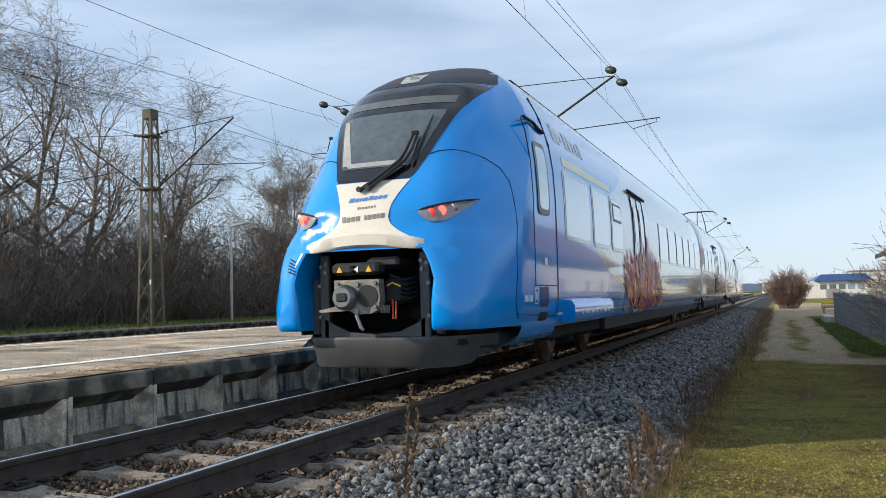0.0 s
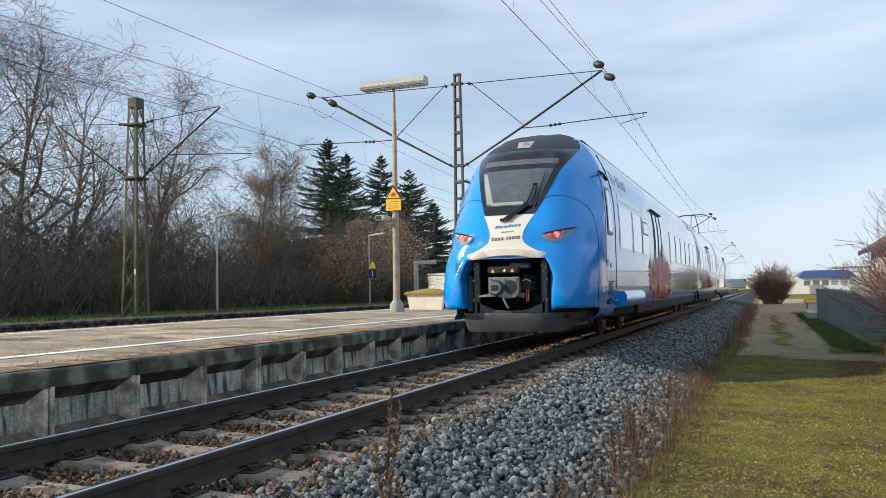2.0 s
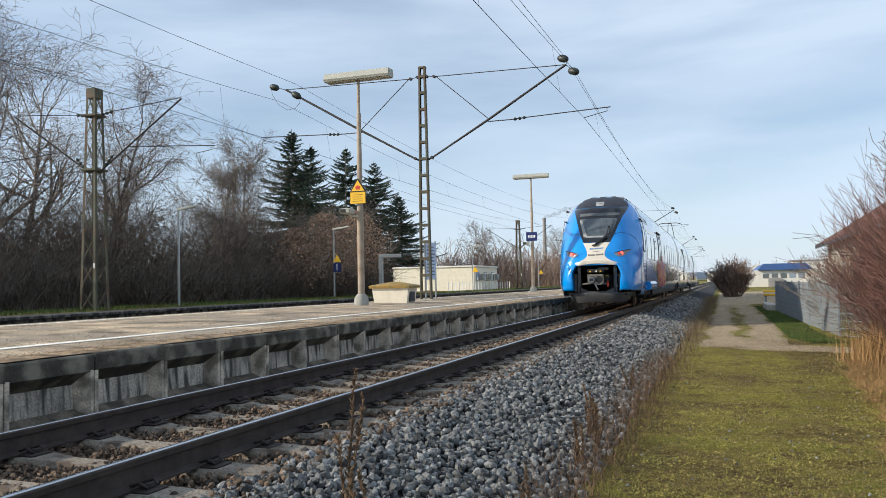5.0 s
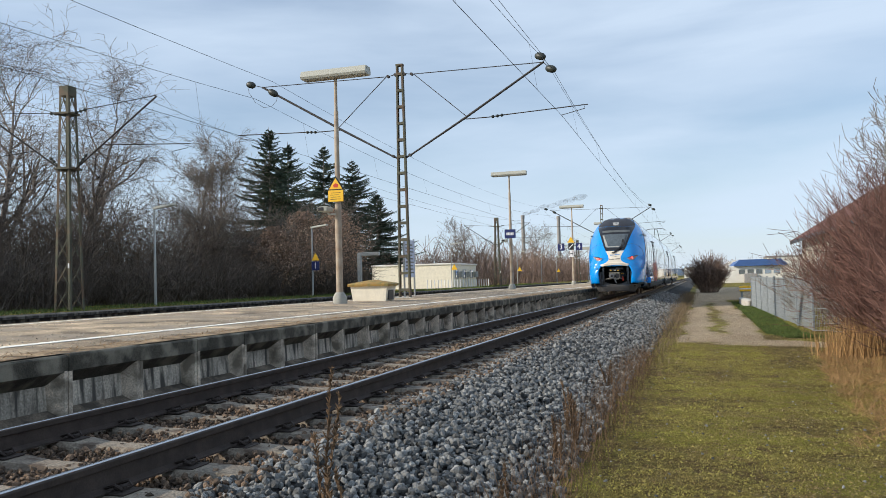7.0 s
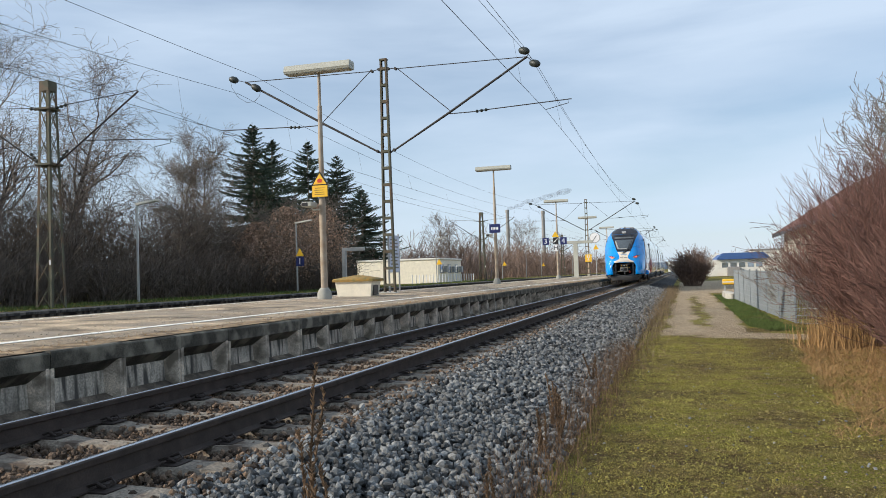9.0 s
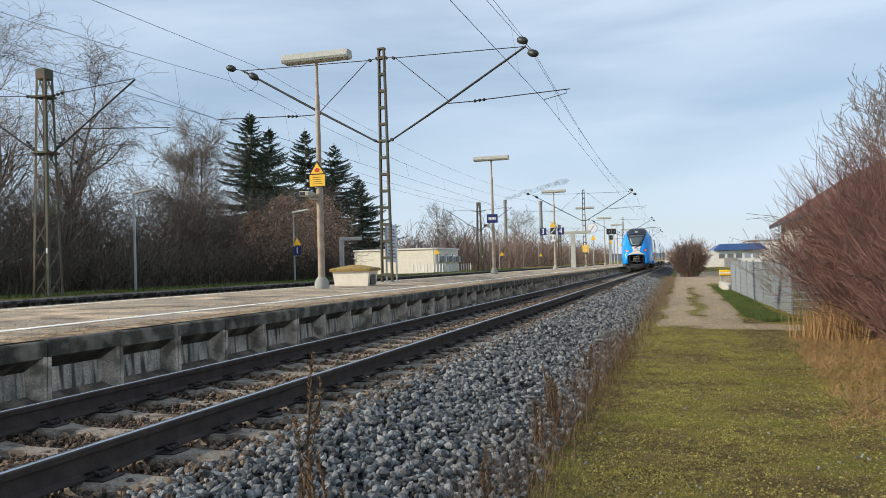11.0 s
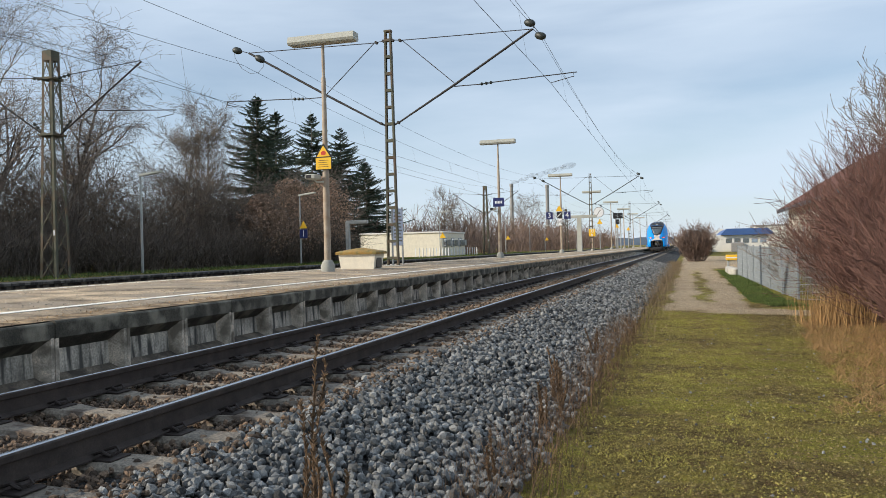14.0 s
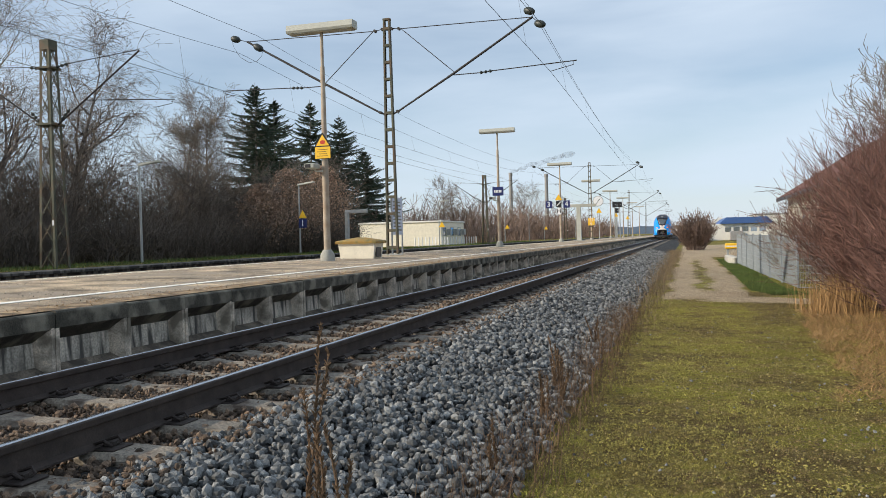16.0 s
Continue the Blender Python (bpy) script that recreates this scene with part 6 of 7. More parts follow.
for i, (x, y, h, w) in enumerate(((-45.3, 80.3, 18.4, 6.4), (-45.8, 85.5, 17.6, 6.0), (-45.2, 93.8, 18.6, 5.8), (-44.0, 100.0, 17.4, 6.4), (-43.2, 106.6, 13.4, 6.0), (-49.3, 89.0, 15.5, 6.0), (-44.5, 97.0, 13.0, 6.2))):
    spruce(100 + i, x, y, 0.3, h, w)

# ---------------- grass, straw and weeds ----------------
M_MOSS = mat("moss_cushions", (0.23, 0.205, 0.045), 0.95, var=0.4, scale=2.2, fine=60, bump=0.6, spread=0.6, tint=(0.15, 0.105, 0.04))
g = np.random.default_rng(11)


def blades(name, x, y, z, h, w, lean, material, label, category):
    n = len(x)
    a = g.uniform(0, 6.283, n)
    l = g.normal(0, lean, (n, 2)) * h[:, None]
    base = np.c_[x, y, z]
    dx = np.c_[np.cos(a) * w, np.sin(a) * w, np.zeros(n)]
    v = np.stack([base - dx, base + dx, base + np.c_[l, h]], 1).reshape(-1, 3)
    tagged(new(name, soup(name, v, np.arange(3 * n).reshape(-1, 3), material)), label, category, kind="stuff")


def gz(x, y):
    return np.array([ground_z(a, b) for a, b in zip(x, y)])


n = 560000
y = 1.5 + 21 * g.random(n) ** 1.9
x = -1.18 + g.random(n) ** 0.9 * (1.43 + 0.26 * y)
patchy = np.array([noise.noise(Vector((a * 0.8, b * 0.55, 7))) + 0.8 * noise.noise(Vector((a * 4.5, b * 3.5, 3))) + 0.5 * noise.noise(Vector((a * 17, b * 14, 1))) for a, b in zip(x, y)])
# greener beside the ballast, browner along the trodden middle
patchy += 0.30 * np.exp(-((x + 0.75) / 0.45) ** 2) - 0.22 * np.exp(-((x - 1.1 - 0.02 * y) / 0.7) ** 2)
ok = np.array([gravel_at(a, b) < 0.4 for a, b in zip(x, y)])
pick_ = g.random(n)
for tone, material, low, label in ((ok & (patchy + 0.35 * (pick_ - 0.5) > 0.0), M_BLADE, 0.006, "short yellow-green moss and grass"), (ok & (patchy + 0.35 * (pick_ - 0.5) <= 0.0) & (pick_ < 0.62), M_DEADGRASS, 0.004, "short brown withered grass"), (ok & (pick_ > 0.93), M_PALEGRASS, 0.005, "pale dry grass tips")):
    tx, ty = x[tone], y[tone]
    blades("grass", tx, ty, gz(tx, ty) - 0.004, g.triangular(0.5 * low, low, 3 * low, len(tx)) * (1 + ty / 25), g.uniform(0.0014, 0.0034, len(tx)) * (1 + ty / 22), 0.7, material, label, "grass")
# cushions of moss and small stones in the turf, gravel on the track
n = 22000
y = 2.3 + 16 * g.random(n) ** 1.6
x = -1.05 + g.random(n) * (1.2 + 0.24 * y)
size = g.triangular(0.003, 0.006, 0.015, n) * (1 + y / 20)
tagged(new("moss", rocks("moss", g, np.c_[x, y, gz(x, y) - size * 0.25], size, M_MOSS)), "low cushions of yellow-green and brown moss", "moss", kind="stuff")
n = 260
y = 2.6 + 15 * g.random(n) ** 1.3
x = -0.9 + g.random(n) * (1.0 + 0.2 * y)
tagged(new("pebbles", rocks("pebbles", g, np.c_[x, y, gz(x, y) + 0.004], g.uniform(0.007, 0.018, n), M_STONE)), "scattered grey pebbles in the turf", "pebbles", kind="stuff")
n = 9000
y = 18.5 + 34 * g.random(n) ** 1.4
x = -0.6 + 3.6 * g.random(n)
ok = np.array([gravel_at(a, b) > 0.35 for a, b in zip(x, y)])
x, y = x[ok], y[ok]
tagged(new("gravel", rocks("gravel", g, np.c_[x, y, gz(x, y)], g.uniform(0.005, 0.013, len(x)) * (1 + y / 60), mat("pale_track_gravel", (0.42, 0.34, 0.235), 0.95, var=0.25, bump=0, spread=0.4))), "pale tan gravel on the worn track", "gravel", kind="stuff")
n = 20000
y = 8.0 + 9.0 * g.random(n) ** 0.8
x = 0.85 + 0.07 * y + 2.4 * g.random(n) ** 1.15 + 0.35 * np.array([noise.noise(Vector((0, b * 0.8, 5))) for b in y])
blades("dry_grass", x, y, gz(x, y) - 0.005, g.triangular(0.02, 0.05, 0.16, n), g.uniform(0.002, 0.0045, n), 1.5, M_STRAW, "flattened orange-brown dry grass beside the path", "grass")
n = 900
y, x = g.normal(17.2, 0.5, n), g.normal(2.75, 0.3, n)
blades("dry_grass", x, y, gz(x, y) - 0.01, g.uniform(0.4, 0.85, n), g.uniform(0.004, 0.008, n), 0.16, M_STRAW, "upright tuft of pale dry reed grass", "grass")
n = 5200
y = 13 + 54 * g.random(n) ** 0.9
x = g.normal(-0.95, 0.22, n)
blades("dry_grass", x, y, gz(x, y) - 0.01, g.uniform(0.10, 0.42, n) * np.clip((y - 8) / 16, 0.3, 1.1), g.uniform(0.003, 0.008, n), 0.45, M_FRINGE, "fringe of tall dry grass along the ballast", "grass")
n = 5200
y = 2.6 + 14 * g.random(n)
x = g.normal(-1.12, 0.17, n)
blades("dry_grass", x, y, gz(x, y) - 0.01, g.uniform(0.08, 0.34, n), g.uniform(0.0015, 0.003, n), 0.4, M_WEED, "thin brown dry stalks at the foot of the ballast", "grass")
n = 14000
y = 8 + 100 * g.random(n) ** 1.4
x = -19.0 - 3.6 * g.random(n)
blades("fresh_grass", x, y, gz(x, y) - 0.01, g.uniform(0.05, 0.16, n), g.uniform(0.01, 0.02, n), 0.6, M_GREEN, "fresh green grass strip on the far platform", "grass")
n = 16000
y = 21.5 + 28 * g.random(n) ** 1.3
x = 1.55 + 0.9 * g.random(n) + 0.25 * (23 - np.minimum(y, 23))
blades("fresh_grass", x, y, gz(x, y) - 0.01, g.uniform(0.03, 0.10, n), g.uniform(0.006, 0.012, n), 0.7, M_GREEN, "fresh green grass along the metal fence", "grass")
# moss tufts on the platform edge, stray leaves
n = 2600
y = -4 + 60 * g.random(n)
x = g.normal(EDGE - 0.3, 0.11, n)
blades("edge_grass", x, y, np.full(n, PLAT_Z + 0.015), g.uniform(0.01, 0.05, n), g.uniform(0.003, 0.006, n), 1.4, M_STRAW, "dry grass litter on the platform edge", "grass")


def weed(x, y, z, seed, stems, h, tilt=-0.09):
    r3 = random.Random(seed)
    t = thing("dry_weed", pose(x, y, z), "tall dry brown seed-headed weed growing from the ballast", "weed", "dry weeds")
    for _ in range(stems):
        st, seeds = [], []
        p = np.array([r3.gauss(0, 0.035), r3.gauss(0, 0.05), -0.05])
        d = np.array([tilt + 0.055 * _ + r3.gauss(0, 0.04), r3.gauss(0, 0.08), 1.0])
        hh = h * (1 - 0.115 * _) * r3.uniform(0.94, 1.0)
        n = 12
        for i in range(n):
            d = d / np.linalg.norm(d)
            q = p + d * hh / n
            st.append((*p, *q, 0.0062 * (1 - 0.7 * i / n), 0.0062 * (1 - 0.7 * (i + 1) / n)))
            if i >= 3:
                for _k in range(17):
                    a = r3.uniform(0, 6.283)
                    ln = r3.uniform(0.009, 0.027) * (1.15 - 0.5 * i / n)
                    o = p + (q - p) * r3.random()
                    e = o + np.array([math.cos(a) * ln, math.sin(a) * ln, ln * r3.uniform(0.6, 1.9)])
                    seeds.append((*o, *e, 0.0048, 0.0015))
            d = d + np.array([r3.gauss(0, 0.04), r3.gauss(0, 0.04), 0])
            p = q
        s_ = part("stem", soup("stem", *sticks(st, 5), M_WEED), None, t)
        tagged(part("seed_head", soup("seed_head", *sticks(seeds, 4), M_WEED), None, s_), kind="stuff")


weed(-1.50, 3.08, -0.50, 1, 5, 1.24, -0.12)
weed(-1.40, 3.0, -0.52, 2, 3, 0.85, -0.04)
weed(-1.28, 8.0, -0.57, 3, 4, 0.62)
weed(-1.18, 6.8, -0.58, 4, 3, 0.5)
weed(-1.16, 7.5, -0.58, 6, 3, 0.55, 0.03)
weed(-1.22, 5.2, -0.57, 7, 2, 0.4)
weed(-1.25, 11.5, -0.57, 5, 3, 0.5)


# ---------------- platform furniture ----------------
def label_board(t, name, x0, x1, z0, z1, y, m_, d=0.015):
    return part(name, Build().box(x0, y - d, z0, x1, y + d, z1, 0.004), m_, t)


def cctv(x, y, z, s=-1):
    t = thing("surveillance_camera", pose(x, y, z), "white box surveillance camera on a pole bracket", "camera", "surveillance cameras")
    part("housing", Build().box(-0.38, -0.32, 0.0, -0.10, 0.05, 0.13, 0.02), M_LAMP, t)
    part("lens_window", Build().box(-0.36, -0.326, 0.02, -0.20, -0.318, 0.11, 0.004), M_BLACK, t)
    part("bracket", Build().tube([(0, 0, -0.06), (-0.18, -0.05, -0.06), (-0.22, -0.1, 0.0)], 0.022, 8), M_LAMP, t)


cctv(-8.99, 19.35, 2.86)
cctv(-9.42, 41.45, 2.95)
t = thing("warning_sign", pose(-9.0, 19.37, 0), "yellow overhead line warning sign with a red symbol", "sign")
part("board", Build().prism([(-0.225, 3.12), (0.225, 3.12), (0.225, 3.46), (0.0, 3.80), (-0.225, 3.46)], "y", 0.01, 0.035), M_BLACK, t)
part("triangle", Build().prism([(-0.185, 3.46), (0.185, 3.46), (0.0, 3.745)], "y", -0.002, 0.009), M_YELLOW, t)
part("text_panel", Build().box(-0.215, -0.002, 3.13, 0.215, 0.009, 3.43, 0.002), M_YELLOW, t)
part("symbol", Build().prism([(-0.05, 3.50), (0.06, 3.50), (0.08, 3.58), (0.0, 3.61), (-0.07, 3.57)], "y", -0.008, -0.003), M_RED, t)
for k in range(4):
    part("text_bar", Build().box(-0.15 + 0.02 * (k % 2), -0.006, 3.19 + 0.055 * k, 0.14 - 0.02 * (k % 3), -0.003, 3.20 + 0.055 * k), M_BLACK, t)
t = thing("station_sign", pose(-9.4, 41.52, 0), "dark blue station name board on a lamp pole", "sign")
label_board(t, "board", -0.30, 0.28, 3.14, 3.60, 0.0, M_BLUESIGN)
for k in range(5):
    part("text_bar", Build().box(-0.2 + 0.08 * k, -0.022, 3.30, -0.145 + 0.08 * k, -0.016, 3.44), M_SIGNWHITE, t)
t = thing("track_number_sign", pose(-9.5, 63.0, 0), "two blue track number boards and a stop board", "sign")
for x0, ch in ((-0.78, "3"), (0.60, "4")):
    label_board(t, "board", x0 - 0.24, x0 + 0.26, 3.12, 3.68, 0, M_BLUESIGN)
    text_part("numeral", ch, 0.55, pose(x0, -0.025, 3.4, 90), M_SIGNWHITE, t)
part("crossbar", Build().box(-0.9, 0.02, 3.5, 0.8, 0.05, 3.55, 0.005), M_GREYPOST, t)
part("triangle", Build().prism([(-0.28, 3.72), (0.28, 3.72), (0, 4.18)], "y", -0.06, -0.03), M_YELLOW, t)
label_board(t, "arrow_board", -0.2, 0.22, 3.18, 3.68, -0.05, M_BLACK)
part("arrow_mark", Build().prism([(-0.15, 3.24), (0.16, 3.55), (0.16, 3.63), (-0.15, 3.32)], "y", -0.072, -0.066), M_SIGNWHITE, t)
label_board(t, "stop_board", -0.17, 0.19, 2.62, 3.12, -0.05, M_SIGNWHITE)
text_part("stop_letter", "H", 0.5, pose(0.01, -0.07, 2.87, 90), M_BLACK, t)
# clock and kilometre board on the second mast
t = thing("station_clock", pose(-8.55, 83.0, 4.35), "round white platform clock with black hands", "clock")
part("case", Build().tube([(0, -0.10, 0), (0, 0.10, 0)], 0.52, 28), M_GREYPOST, t)
part("dial", Build().tube([(0, -0.115, 0), (0, -0.101, 0)], 0.47, 28), M_SIGNWHITE, t)
part("hour_hand", Build().box(-0.03, -0.125, -0.02, 0.03, -0.118, 0.26), M_BLACK, t).matrix_basis = pose(0, 0, 0, 0, 40, 0)
part("minute_hand", Build().box(-0.02, -0.13, -0.02, 0.02, -0.126, 0.4), M_BLACK, t).matrix_basis = pose(0, 0, 0, 0, -150, 0)
part("bracket", Build().box(-0.75, -0.03, -0.05, -0.4, 0.50, 0.05, 0.01), M_GREYPOST, t)
t = thing("kilometre_board", pose(-9.3, 83.3, 2.3), "orange kilometre board on a steel mast", "sign")
label_board(t, "board", -0.32, 0.32, -0.35, 0.4, 0, M_YELLOW)
text_part("numeral", "33", 0.42, pose(0, -0.025, 0.18, 90), M_SIGNWHITE, t)
text_part("numeral", "6", 0.42, pose(0, -0.025, -0.16, 90), M_SIGNWHITE, t)
# grit bin
t = thing("grit_bin", pose(-9.05, 21.9, 0.455), "cream grit bin with a mossy yellow hipped lid", "grit bin")
part("body", Build().loft([[(-0.50, -0.32, 0.0), (0.50, -0.32, 0.0), (0.50, 0.32, 0.0), (-0.50, 0.32, 0.0)], [(-0.56, -0.36, 0.44), (0.56, -0.36, 0.44), (0.56, 0.36, 0.44), (-0.56, 0.36, 0.44)]], True, True), M_CREAM, t)
part("lid", Build().loft([[(-a, -c, z), (a, -c, z), (a, c, z), (-a, c, z)] for a, c, z in ((0.62, 0.42, 0.44), (0.63, 0.43, 0.50), (0.60, 0.40, 0.525), (0.12, 0.06, 0.62))], True, True), M_LID, t, "mossy yellow hipped lid")
part("hatch", Build().box(0.515, -0.2, 0.05, 0.55, 0.2, 0.34, 0.01), M_BLACK, t, "dark outlet hatch")
# timetable case behind the mast
t = thing("timetable_case", pose(-10.05, 27.2, 0.46), "pale timetable poster in a grey case on two posts", "notice board")
part("poster", Build().box(-0.03, 0.0, 0.70, 0.03, 1.1, 2.05, 0.01), M_PAPER, t)
for yy in (0.02, 1.08):
    part("post", Build().tube([(0.0, yy, 0.0), (0.0, yy, 2.1)], 0.035, 8), M_GREYPOST, t)
for k in range(9):
    part("text_bar", Build().box(0.031, 0.12, 0.85 + 0.125 * k, 0.035, 0.95 - 0.06 * (k % 3), 0.90 + 0.125 * k), M_TEXTGREY, t)
# grey gantry frame further along
t = thing("sign_gantry", pose(-9.0, 71.0, 0.46), "pale grey steel column with a long cantilever beam", "gantry")
part("column", Build().loft([[(-w, -w, z), (w, -w, z), (w, w, z), (-w, w, z)] for w, z in ((0.26, 0), (0.20, 0.1), (0.17, 3.0))], True, True), M_LAMP, t)
part("beam", Build().box(-1.3, -0.12, 2.95, 1.5, 0.12, 3.2, 0.02), M_LAMP, t)
part("foot", Build().box(-0.4, -0.4, -0.02, 0.4, 0.4, 0.12, 0.02), M_FOOT, t)
# signals
for x, y, h in ((-8.6, 103, 4.2), (-8.0, 103, 4.2), (-9.9, 122, 4.0)):
    t = thing("signal_post", pose(x, y, 0.45), "black signal head on a thin grey post", "signal", "signals")
    part("post", Build().tube([(0, 0, 0), (0, 0, h)], 0.06, 8), M_GREYPOST, t)
    part("head", Build().box(-0.28, -0.12, h - 0.35, 0.28, 0.12, h + 0.35, 0.04), M_BLACK, t)
    part("lens", Build().tube([(0.1, -0.135, h), (0.1, -0.12, h)], 0.07, 10), M_HEADLIGHT, t)
for y in (90, 112, 134):
    t = thing("warning_sign", pose(-9.2, y, 0.45), "small yellow triangle sign on a thin post", "sign")
    part("post", Build().tube([(0, 0, 0), (0, 0, 3.4)], 0.05, 8), M_GREYPOST, t)
    part("triangle", Build().prism([(-0.3, 2.9), (0.3, 2.9), (0, 3.45)], "y", -0.08, -0.055), M_YELLOW, t)


# far platform
def arm_lamp(x, y, h=3.9):
    t = thing("arm_lamp", pose(x, y, 0.3), "thin grey lamp post with a flat arm-shaped head", "lamp post", "far platform lamps")
    part("pole", Build().tube([(0, 0, 0), (0, 0, h)], [0.055, 0.04], 8), M_GREYPOST, t)
    part("lamp_head", Build().loft([[(-0.05, -0.07, h), (-0.05, 0.07, h), (-0.05, 0.05, h + 0.09), (-0.05, -0.05, h + 0.09)], [(0.95, -0.13, h + 0.12), (0.95, 0.13, h + 0.12), (0.95, 0.1, h + 0.2), (0.95, -0.1, h + 0.2)]], True, True), M_LAMP, t)
    return t


first_arm = arm_lamp(-21.0, 27.9)
for y in (41.9, 68.9, 96.0, 111.5, 124.0, 140.0, 160.0):
    copy_thing(first_arm, pose(-21.0, y, 0.3))
t = thing("platform_number_sign", pose(-20.75, 41.8, 0), "blue platform number board under a yellow triangle", "sign")
part("triangle", Build().prism([(-0.24, 2.36), (0.24, 2.36), (0, 2.78)], "y", -0.03, -0.005), M_YELLOW, t)
label_board(t, "board", -0.24, 0.24, 1.8, 2.3, -0.02, M_BLUESIGN)
text_part("numeral", "1", 0.5, pose(0, -0.045, 2.05, 90), M_SIGNWHITE, t)
for y in (68.8, 95.9, 123.9):
    t = thing("warning_sign", pose(-20.7, y, 0), "small yellow triangle sign on a far lamp post", "sign")
    part("triangle", Build().prism([(-0.28, 2.0), (0.28, 2.0), (0, 2.5)], "y", -0.03, -0.005), M_YELLOW, t)
t = thing("sign_post", pose(-20.3, 47.0, 0.3), "grey post with a short horizontal sign arm", "sign post")
part("post", Build().box(-0.12, -0.12, 0, 0.12, 0.12, 2.55, 0.02), M_GREYPOST, t)
part("arm", Build().box(-0.1, -0.1, 2.4, 1.35, 0.1, 2.62, 0.02), M_GREYPOST, t)
# pale grit strewn over the platform
n = 7000
y = 3.0 + 42 * g.random(n) ** 1.6
x = g.uniform(-11.5, EDGE - 0.1, n)
size = g.uniform(0.003, 0.008, n) * (1 + y / 25)
pz = np.interp(x, (LEFT, CROWN, EDGE), (PLAT_Z, CROWN_Z, PLAT_Z)) + 0.006
tagged(new("grit", rocks("grit", g, np.c_[x, y, pz], size, mat("pale_grit", (0.46, 0.40, 0.32), 0.9, var=0.2, bump=0, spread=0.5))), "pale gritting stones strewn over the platform", "grit", kind="stuff")
t = thing("container_office", pose(-26.5, 76.0, 0.25), "cream flat-roofed container building with barred windows", "building")
part("wall", Build().box(-5.0, 0, 0, 3.5, 8.5, 2.35, 0.03), M_CREAM, t)
part("roof", Build().box(-5.1, -0.1, 2.35, 3.6, 8.6, 2.52, 0.03), M_WHITEWALL, t)
for y0 in (0.6, 3.3, 6.0):
    w_ = part("window", Build().box(3.49, y0, 1.0, 3.56, y0 + 1.1, 1.9, 0.02), M_GREYPOST, t)
    part("pane", Build().box(3.55, y0 + 0.1, 1.1, 3.575, y0 + 1.0, 1.8, 0.005), M_WINDOW, w_)
    part("air_conditioner", Build().box(3.5, y0 + 1.4, 1.1, 3.85, y0 + 2.1, 1.7, 0.03), M_GREYPOST, t)
f_ = thing("picket_fence", pose(-22.3, 66.0, 0.3), "row of short white pickets before a container building", "fence")
PK = Build().tube([(0, 0, 0), (0, 0, 0.85)], 0.05, 6).mesh("picket")
PK.materials.append(M_SIGNWHITE)
for k in range(22):
    o = new("picket", PK)
    o.parent = f_
    o.matrix_basis = pose(0, 1.0 * k, 0)

# ---------------- right side: fence, house, yard ----------------
HOR = Build().box(0, -0.006, -0.006, 1, 0.006, 0.006).mesh("rail_wire")
VER = Build().tube([(0, 0, 0), (0, 0, 1.40)], 0.0035, 4).mesh("upright_wire")
for me in (HOR, VER):
    me.materials.append(M_GALV)
PO = Build().box(-0.03, -0.03, -0.02, 0.03, 0.03, 1.47, 0.006).mesh("post")
PO.materials.append(M_GALV)
corners = [(2.28, 42.0), (2.34, 39.5), (2.38, 37.0), (2.46, 34.5), (2.52, 32.0), (2.60, 29.3), (2.70, 26.6), (2.81, 23.8), (4.6, 22.1), (6.4, 20.4), (8.2, 18.7)]
f_ = thing("mesh_fence", pose(0, 0, -0.61), "galvanised double-wire mesh fence on steel posts", "fence")
wires = 0
for i, (x, y) in enumerate(corners):
    o = new("post", PO)
    o.parent = f_
    o.matrix_basis = pose(x, y, 0)
    if i:
        px, py = corners[i - 1]
        L_ = math.hypot(x - px, y - py)
        ang = math.degrees(math.atan2(y - py, x - px))
        for k in range(8):
            o = new("rail_wire", HOR)
            o.parent = f_
            o.matrix_basis = pose(px, py, 0.03 + 0.195 * k, 0, 0, ang) @ Matrix.Diagonal((L_, 1, 1, 1))
        b = Build()
        for k in range(int(L_ / 0.05)):
            q = (k + 0.5) * 0.05 / L_
            b.tube([(px + (x - px) * q, py + (y - py) * q, 0.02), (px + (x - px) * q, py + (y - py) * q, 1.42)], 0.0035, 3)
        tagged(part("mesh_infill", b, M_GALV, f_, smooth=0), kind="stuff")
t = thing("house", pose(7.0, 31.0, -0.6), "low pale house with a dark red tiled roof behind bushes", "house")
part("wall", Build().box(0.0, 0.0, 0.0, 9.0, 33.0, 3.9, 0.02), M_PLASTER, t)
rf = part("roof", Build().loft([[(-0.7, y, 3.85), (4.5, y, 6.1), (9.7, y, 3.85), (9.7, y, 3.70), (4.5, y, 5.95), (-0.7, y, 3.70)] for y in (-0.8, 33.8)], True, True), M_ROOFTILE, t)
part("eave_board", Build().box(-0.72, -0.8, 3.62, -0.66, 33.8, 3.84, 0.01), M_BLACK, rf)
TL = Build().loft([[(0, y, 0), (0.62, y, 0.385), (0.62, y, 0.415), (0, y, 0.04)] for y in (0, 0.30)], True, True).mesh("tile_course")
TL.materials.append(M_ROOFTILE)
for i in range(8):
    for k in range(34):
        o = new("tile_course", TL)
        o.parent = rf
        o.matrix_basis = pose(-0.72 + 0.62 * i, 0.3 + 0.97 * k, 3.84 + 0.387 * i) @ Matrix.Diagonal((1.04, 3.15, 1, 1))
for y0 in (4, 10, 17, 24, 29):
    w_ = part("window", Build().box(-0.03, y0, 1.1, 0.02, y0 + 1.3, 2.5, 0.01), M_SIGNWHITE, t)
    part("pane", Build().box(-0.04, y0 + 0.1, 1.2, -0.028, y0 + 1.2, 2.4, 0.003), M_WINDOW, w_)
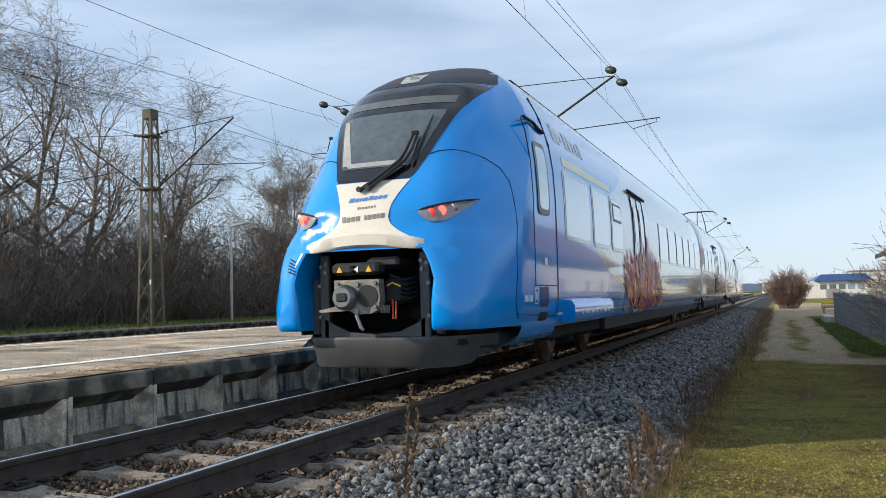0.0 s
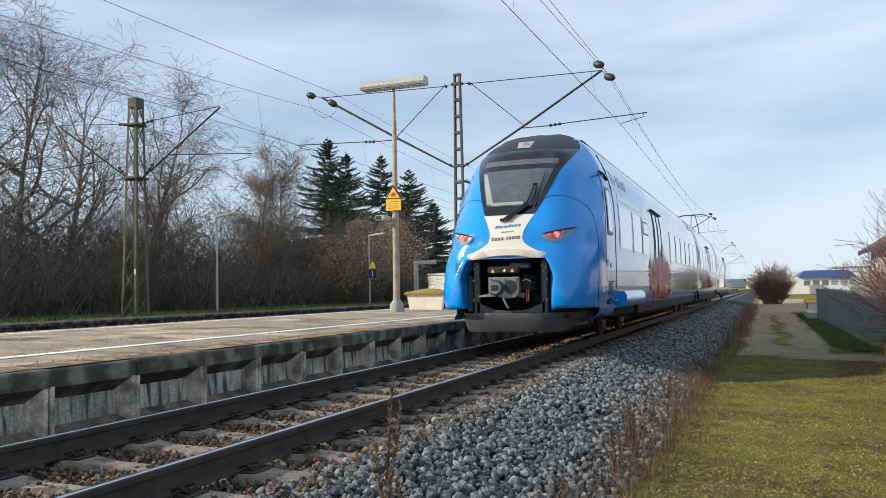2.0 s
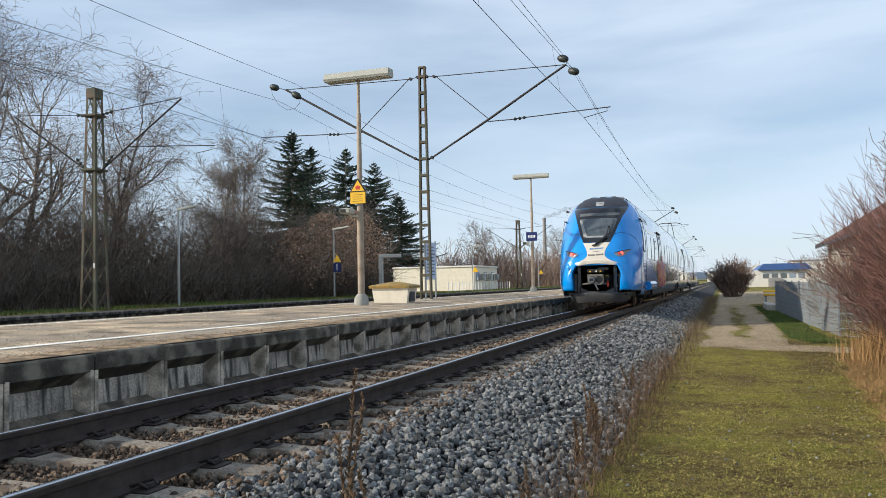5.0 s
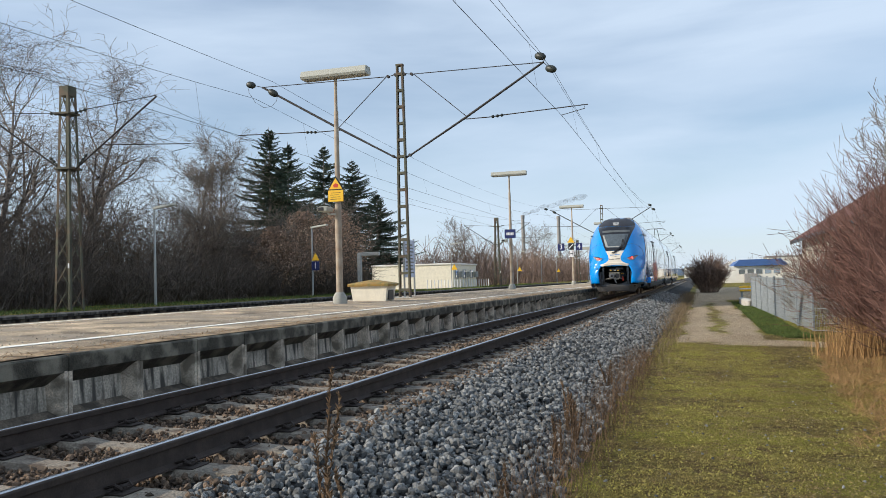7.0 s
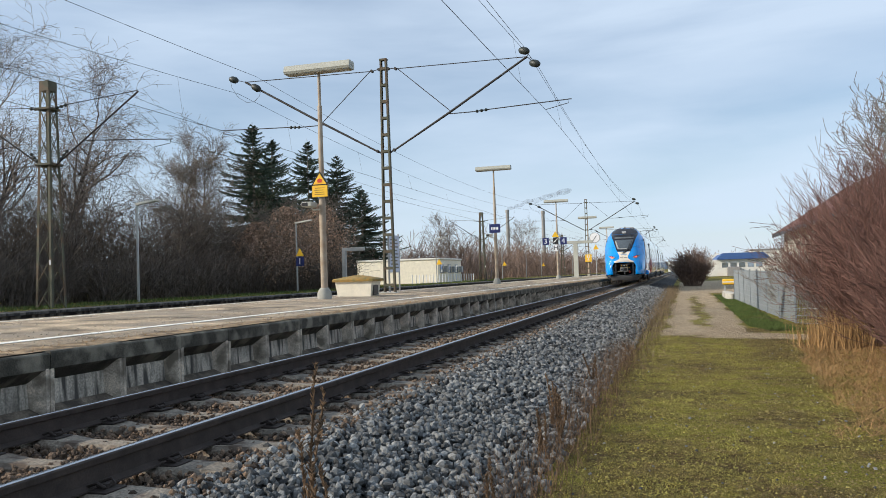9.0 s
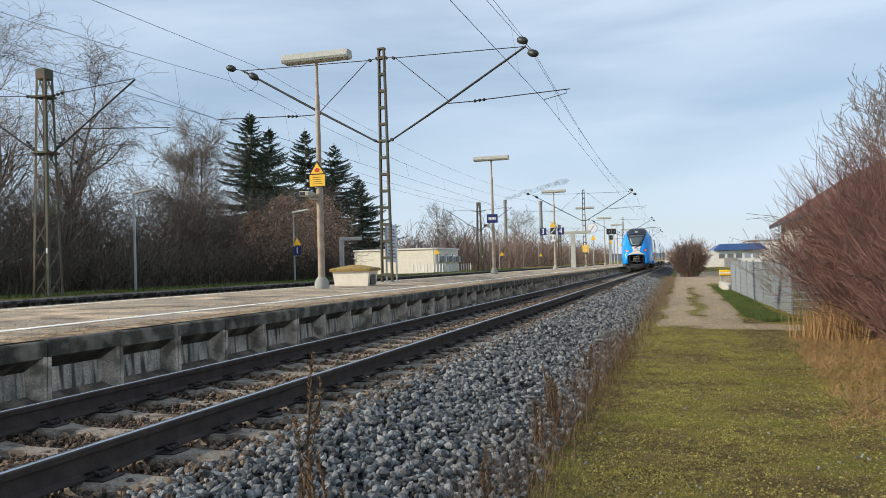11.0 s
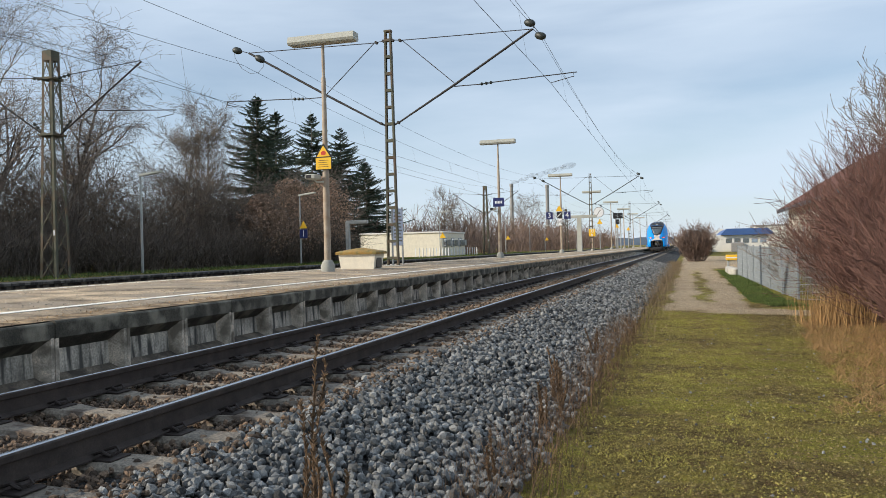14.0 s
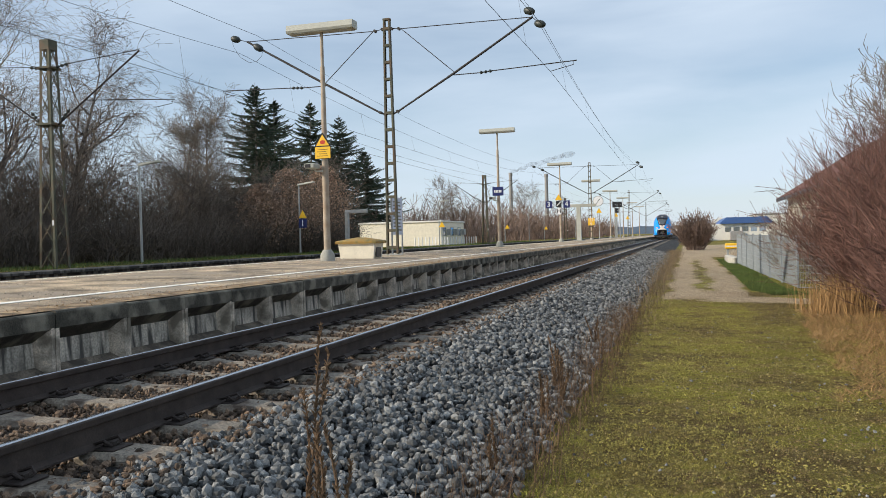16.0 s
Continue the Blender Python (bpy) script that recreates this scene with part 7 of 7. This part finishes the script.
t = thing("yellow_barrier", pose(2.35, 47.0, -0.6), "yellow steel barrier box at the edge of the yard", "barrier")
part("box", Build().box(-0.42, -0.3, 0.62, 0.42, 0.3, 0.92, 0.03), M_YELLOW, t)
part("stripe", Build().box(-0.425, -0.305, 0.74, 0.425, -0.298, 0.80), M_SIGNWHITE, t)
for x in (-0.3, 0.3):
    part("leg", Build().box(x - 0.05, -0.2, 0, x + 0.05, 0.2, 0.63, 0.01), M_GREYPOST, t)
BK = Build().box(-0.2, -0.25, -0.05, 0.2, 0.25, 0.32, 0.05).mesh("stone_block")
BK.materials.append(mat("pale_stone_block", (0.45, 0.43, 0.38), 0.9, var=0.25, bump=0.4, spread=0.2))
for k in range(6):
    o = new("stone_block", BK)
    o.matrix_world = pose(2.05 + 0.02 * k, 46.0 - 0.75 * k, -0.6, 0, 0, 7 * k)
    tagged(o, "pale rough stone block edging a gravel yard", "stone block", "stone blocks")
t = thing("warehouse", pose(6.0, 150.0, -0.6), "white industrial hall with a blue sloping metal roof", "building")
part("wall", Build().box(-2.0, 0, 0, 7.5, 30, 2.9, 0.05), M_WHITEWALL, t)
part("roof", Build().prism([(-0.6, 2.9), (7.9, 2.9), (7.9, 3.1), (7.0, 4.0), (0.4, 4.0), (-0.6, 3.1)], "y", -0.6, 30), M_BLUEROOF, t)
part("gable_hall", Build().prism([(-2.4, 0.0), (3.2, 0.0), (3.2, 3.4), (0.6, 4.6), (-2.4, 3.0)], "y", 31, 60), M_WHITEWALL, t)
for k in range(5):
    part("window", Build().box(0.2 + 1.4 * k, -0.04, 1.5, 1.2 + 1.4 * k, 0.02, 2.3, 0.02), M_WINDOW, t)
part("low_annex", Build().box(1.0, -3.0, 0, 3.0, -0.1, 1.6, 0.05), M_GREYROOF, t)
for x, y, w, h in ((14, 190, 18, 5.0), (26, 240, 22, 6.0), (-8, 420, 8, 5.0)):
    t = thing("warehouse", pose(x, y, -0.6), "pale flat-roofed industrial hall in the distance", "building", "distant halls")
    part("wall", Build().box(0, 0, 0, w, 14, h, 0.05), M_WHITEWALL, t)
    part("roof", Build().box(-0.2, -0.2, h, w + 0.2, 14.2, h + 0.3, 0.05), M_GREYROOF, t)
for x, h in ((-63, 25.0), (-49.6, 24.0)):
    t = thing("chimney", pose(x, 300, 0), "slim grey chimney far beyond the station", "chimney", "chimneys")
    part("shaft", Build().tube([(0, 0, 0), (0, 0, h - 1.2), (0, 0, h - 1.1), (0, 0, h)], [0.75, 0.6, 0.72, 0.72], 12), M_GREYROOF, t)
# distant hills
hb = Build()
rows = []
for i in range(121):
    x = -1500 + 25 * i
    top = 12 + 16 * (0.5 + 0.5 * noise.noise(Vector((x * 0.0031, 2, 0)))) + 3 * noise.noise(Vector((x * 0.03, 7, 0)))
    rows.append([(x, 2300, -5), (x, 2310, top), (x, 2500, top), (x, 2510, -5)])
hb.loft(rows, True, True)
tagged(part("backdrop_hills", hb, M_HILL), "hazy blue wooded hills on the horizon", "hills", kind="structure")

# small litter
t = new("litter", Build().box(-0.06, -0.04, 0, 0.06, 0.04, 0.035, 0.012).mesh("litter"))
t.data.materials.append(mat("orange_scrap", (0.45, 0.2, 0.06), 0.7, var=0.4, scale=30, fine=90))
t.matrix_world = pose(-5.72, 6.98, -0.235, 12, 8, 30)
tagged(t, "small orange scrap of litter beside the platform wall", "litter")
# thin smoke drifting from one chimney, in rigid wisps
M_SMOKE = bpy.data.materials.new("thin_grey_smoke")
M_SMOKE.use_nodes = True
sn, sl_ = M_SMOKE.node_tree.nodes, M_SMOKE.node_tree.links
sb = sn["Principled BSDF"]
sb.inputs["Base Color"].default_value, sb.inputs["Roughness"].default_value, sb.inputs["Specular IOR Level"].default_value = (0.22, 0.24, 0.29, 1), 1.0, 0.0
stx, smr, sco = sn.new("ShaderNodeTexNoise"), sn.new("ShaderNodeMapRange"), sn.new("ShaderNodeTexCoord")
stx.inputs["Scale"].default_value, stx.inputs["Detail"].default_value = 0.6, 5
smr.inputs["From Min"].default_value, smr.inputs["From Max"].default_value, smr.inputs["To Max"].default_value = 0.38, 0.75, 0.34
sl_.new(sco.outputs["Object"], stx.inputs["Vector"])
sl_.new(stx.outputs["Fac"], smr.inputs["Value"])
sl_.new(smr.outputs["Result"], sb.inputs["Alpha"])
t = thing("smoke_plume", pose(-62.8, 300, 25.0), "thin grey smoke drifting from a far chimney", "smoke")
for k in range(7):
    q = k / 6
    c = (1.2 + 20 * q, 0, 0.4 + 5.2 * q ** 0.8 + r.gauss(0, 0.2))
    R_ = 0.75 + 0.5 * q
    b = Build()
    b.tube([(c[0] + R_ * 2.4 * math.cos(a), c[1], c[2] + 0.35 * R_ * math.cos(a)) for a in [math.pi * (1 - i / 6) for i in range(7)]], [max(0.03, R_ * math.sin(math.pi * i / 6)) for i in range(7)], 10)
    part("wisp", b, M_SMOKE, t).visible_shadow = False


motions()
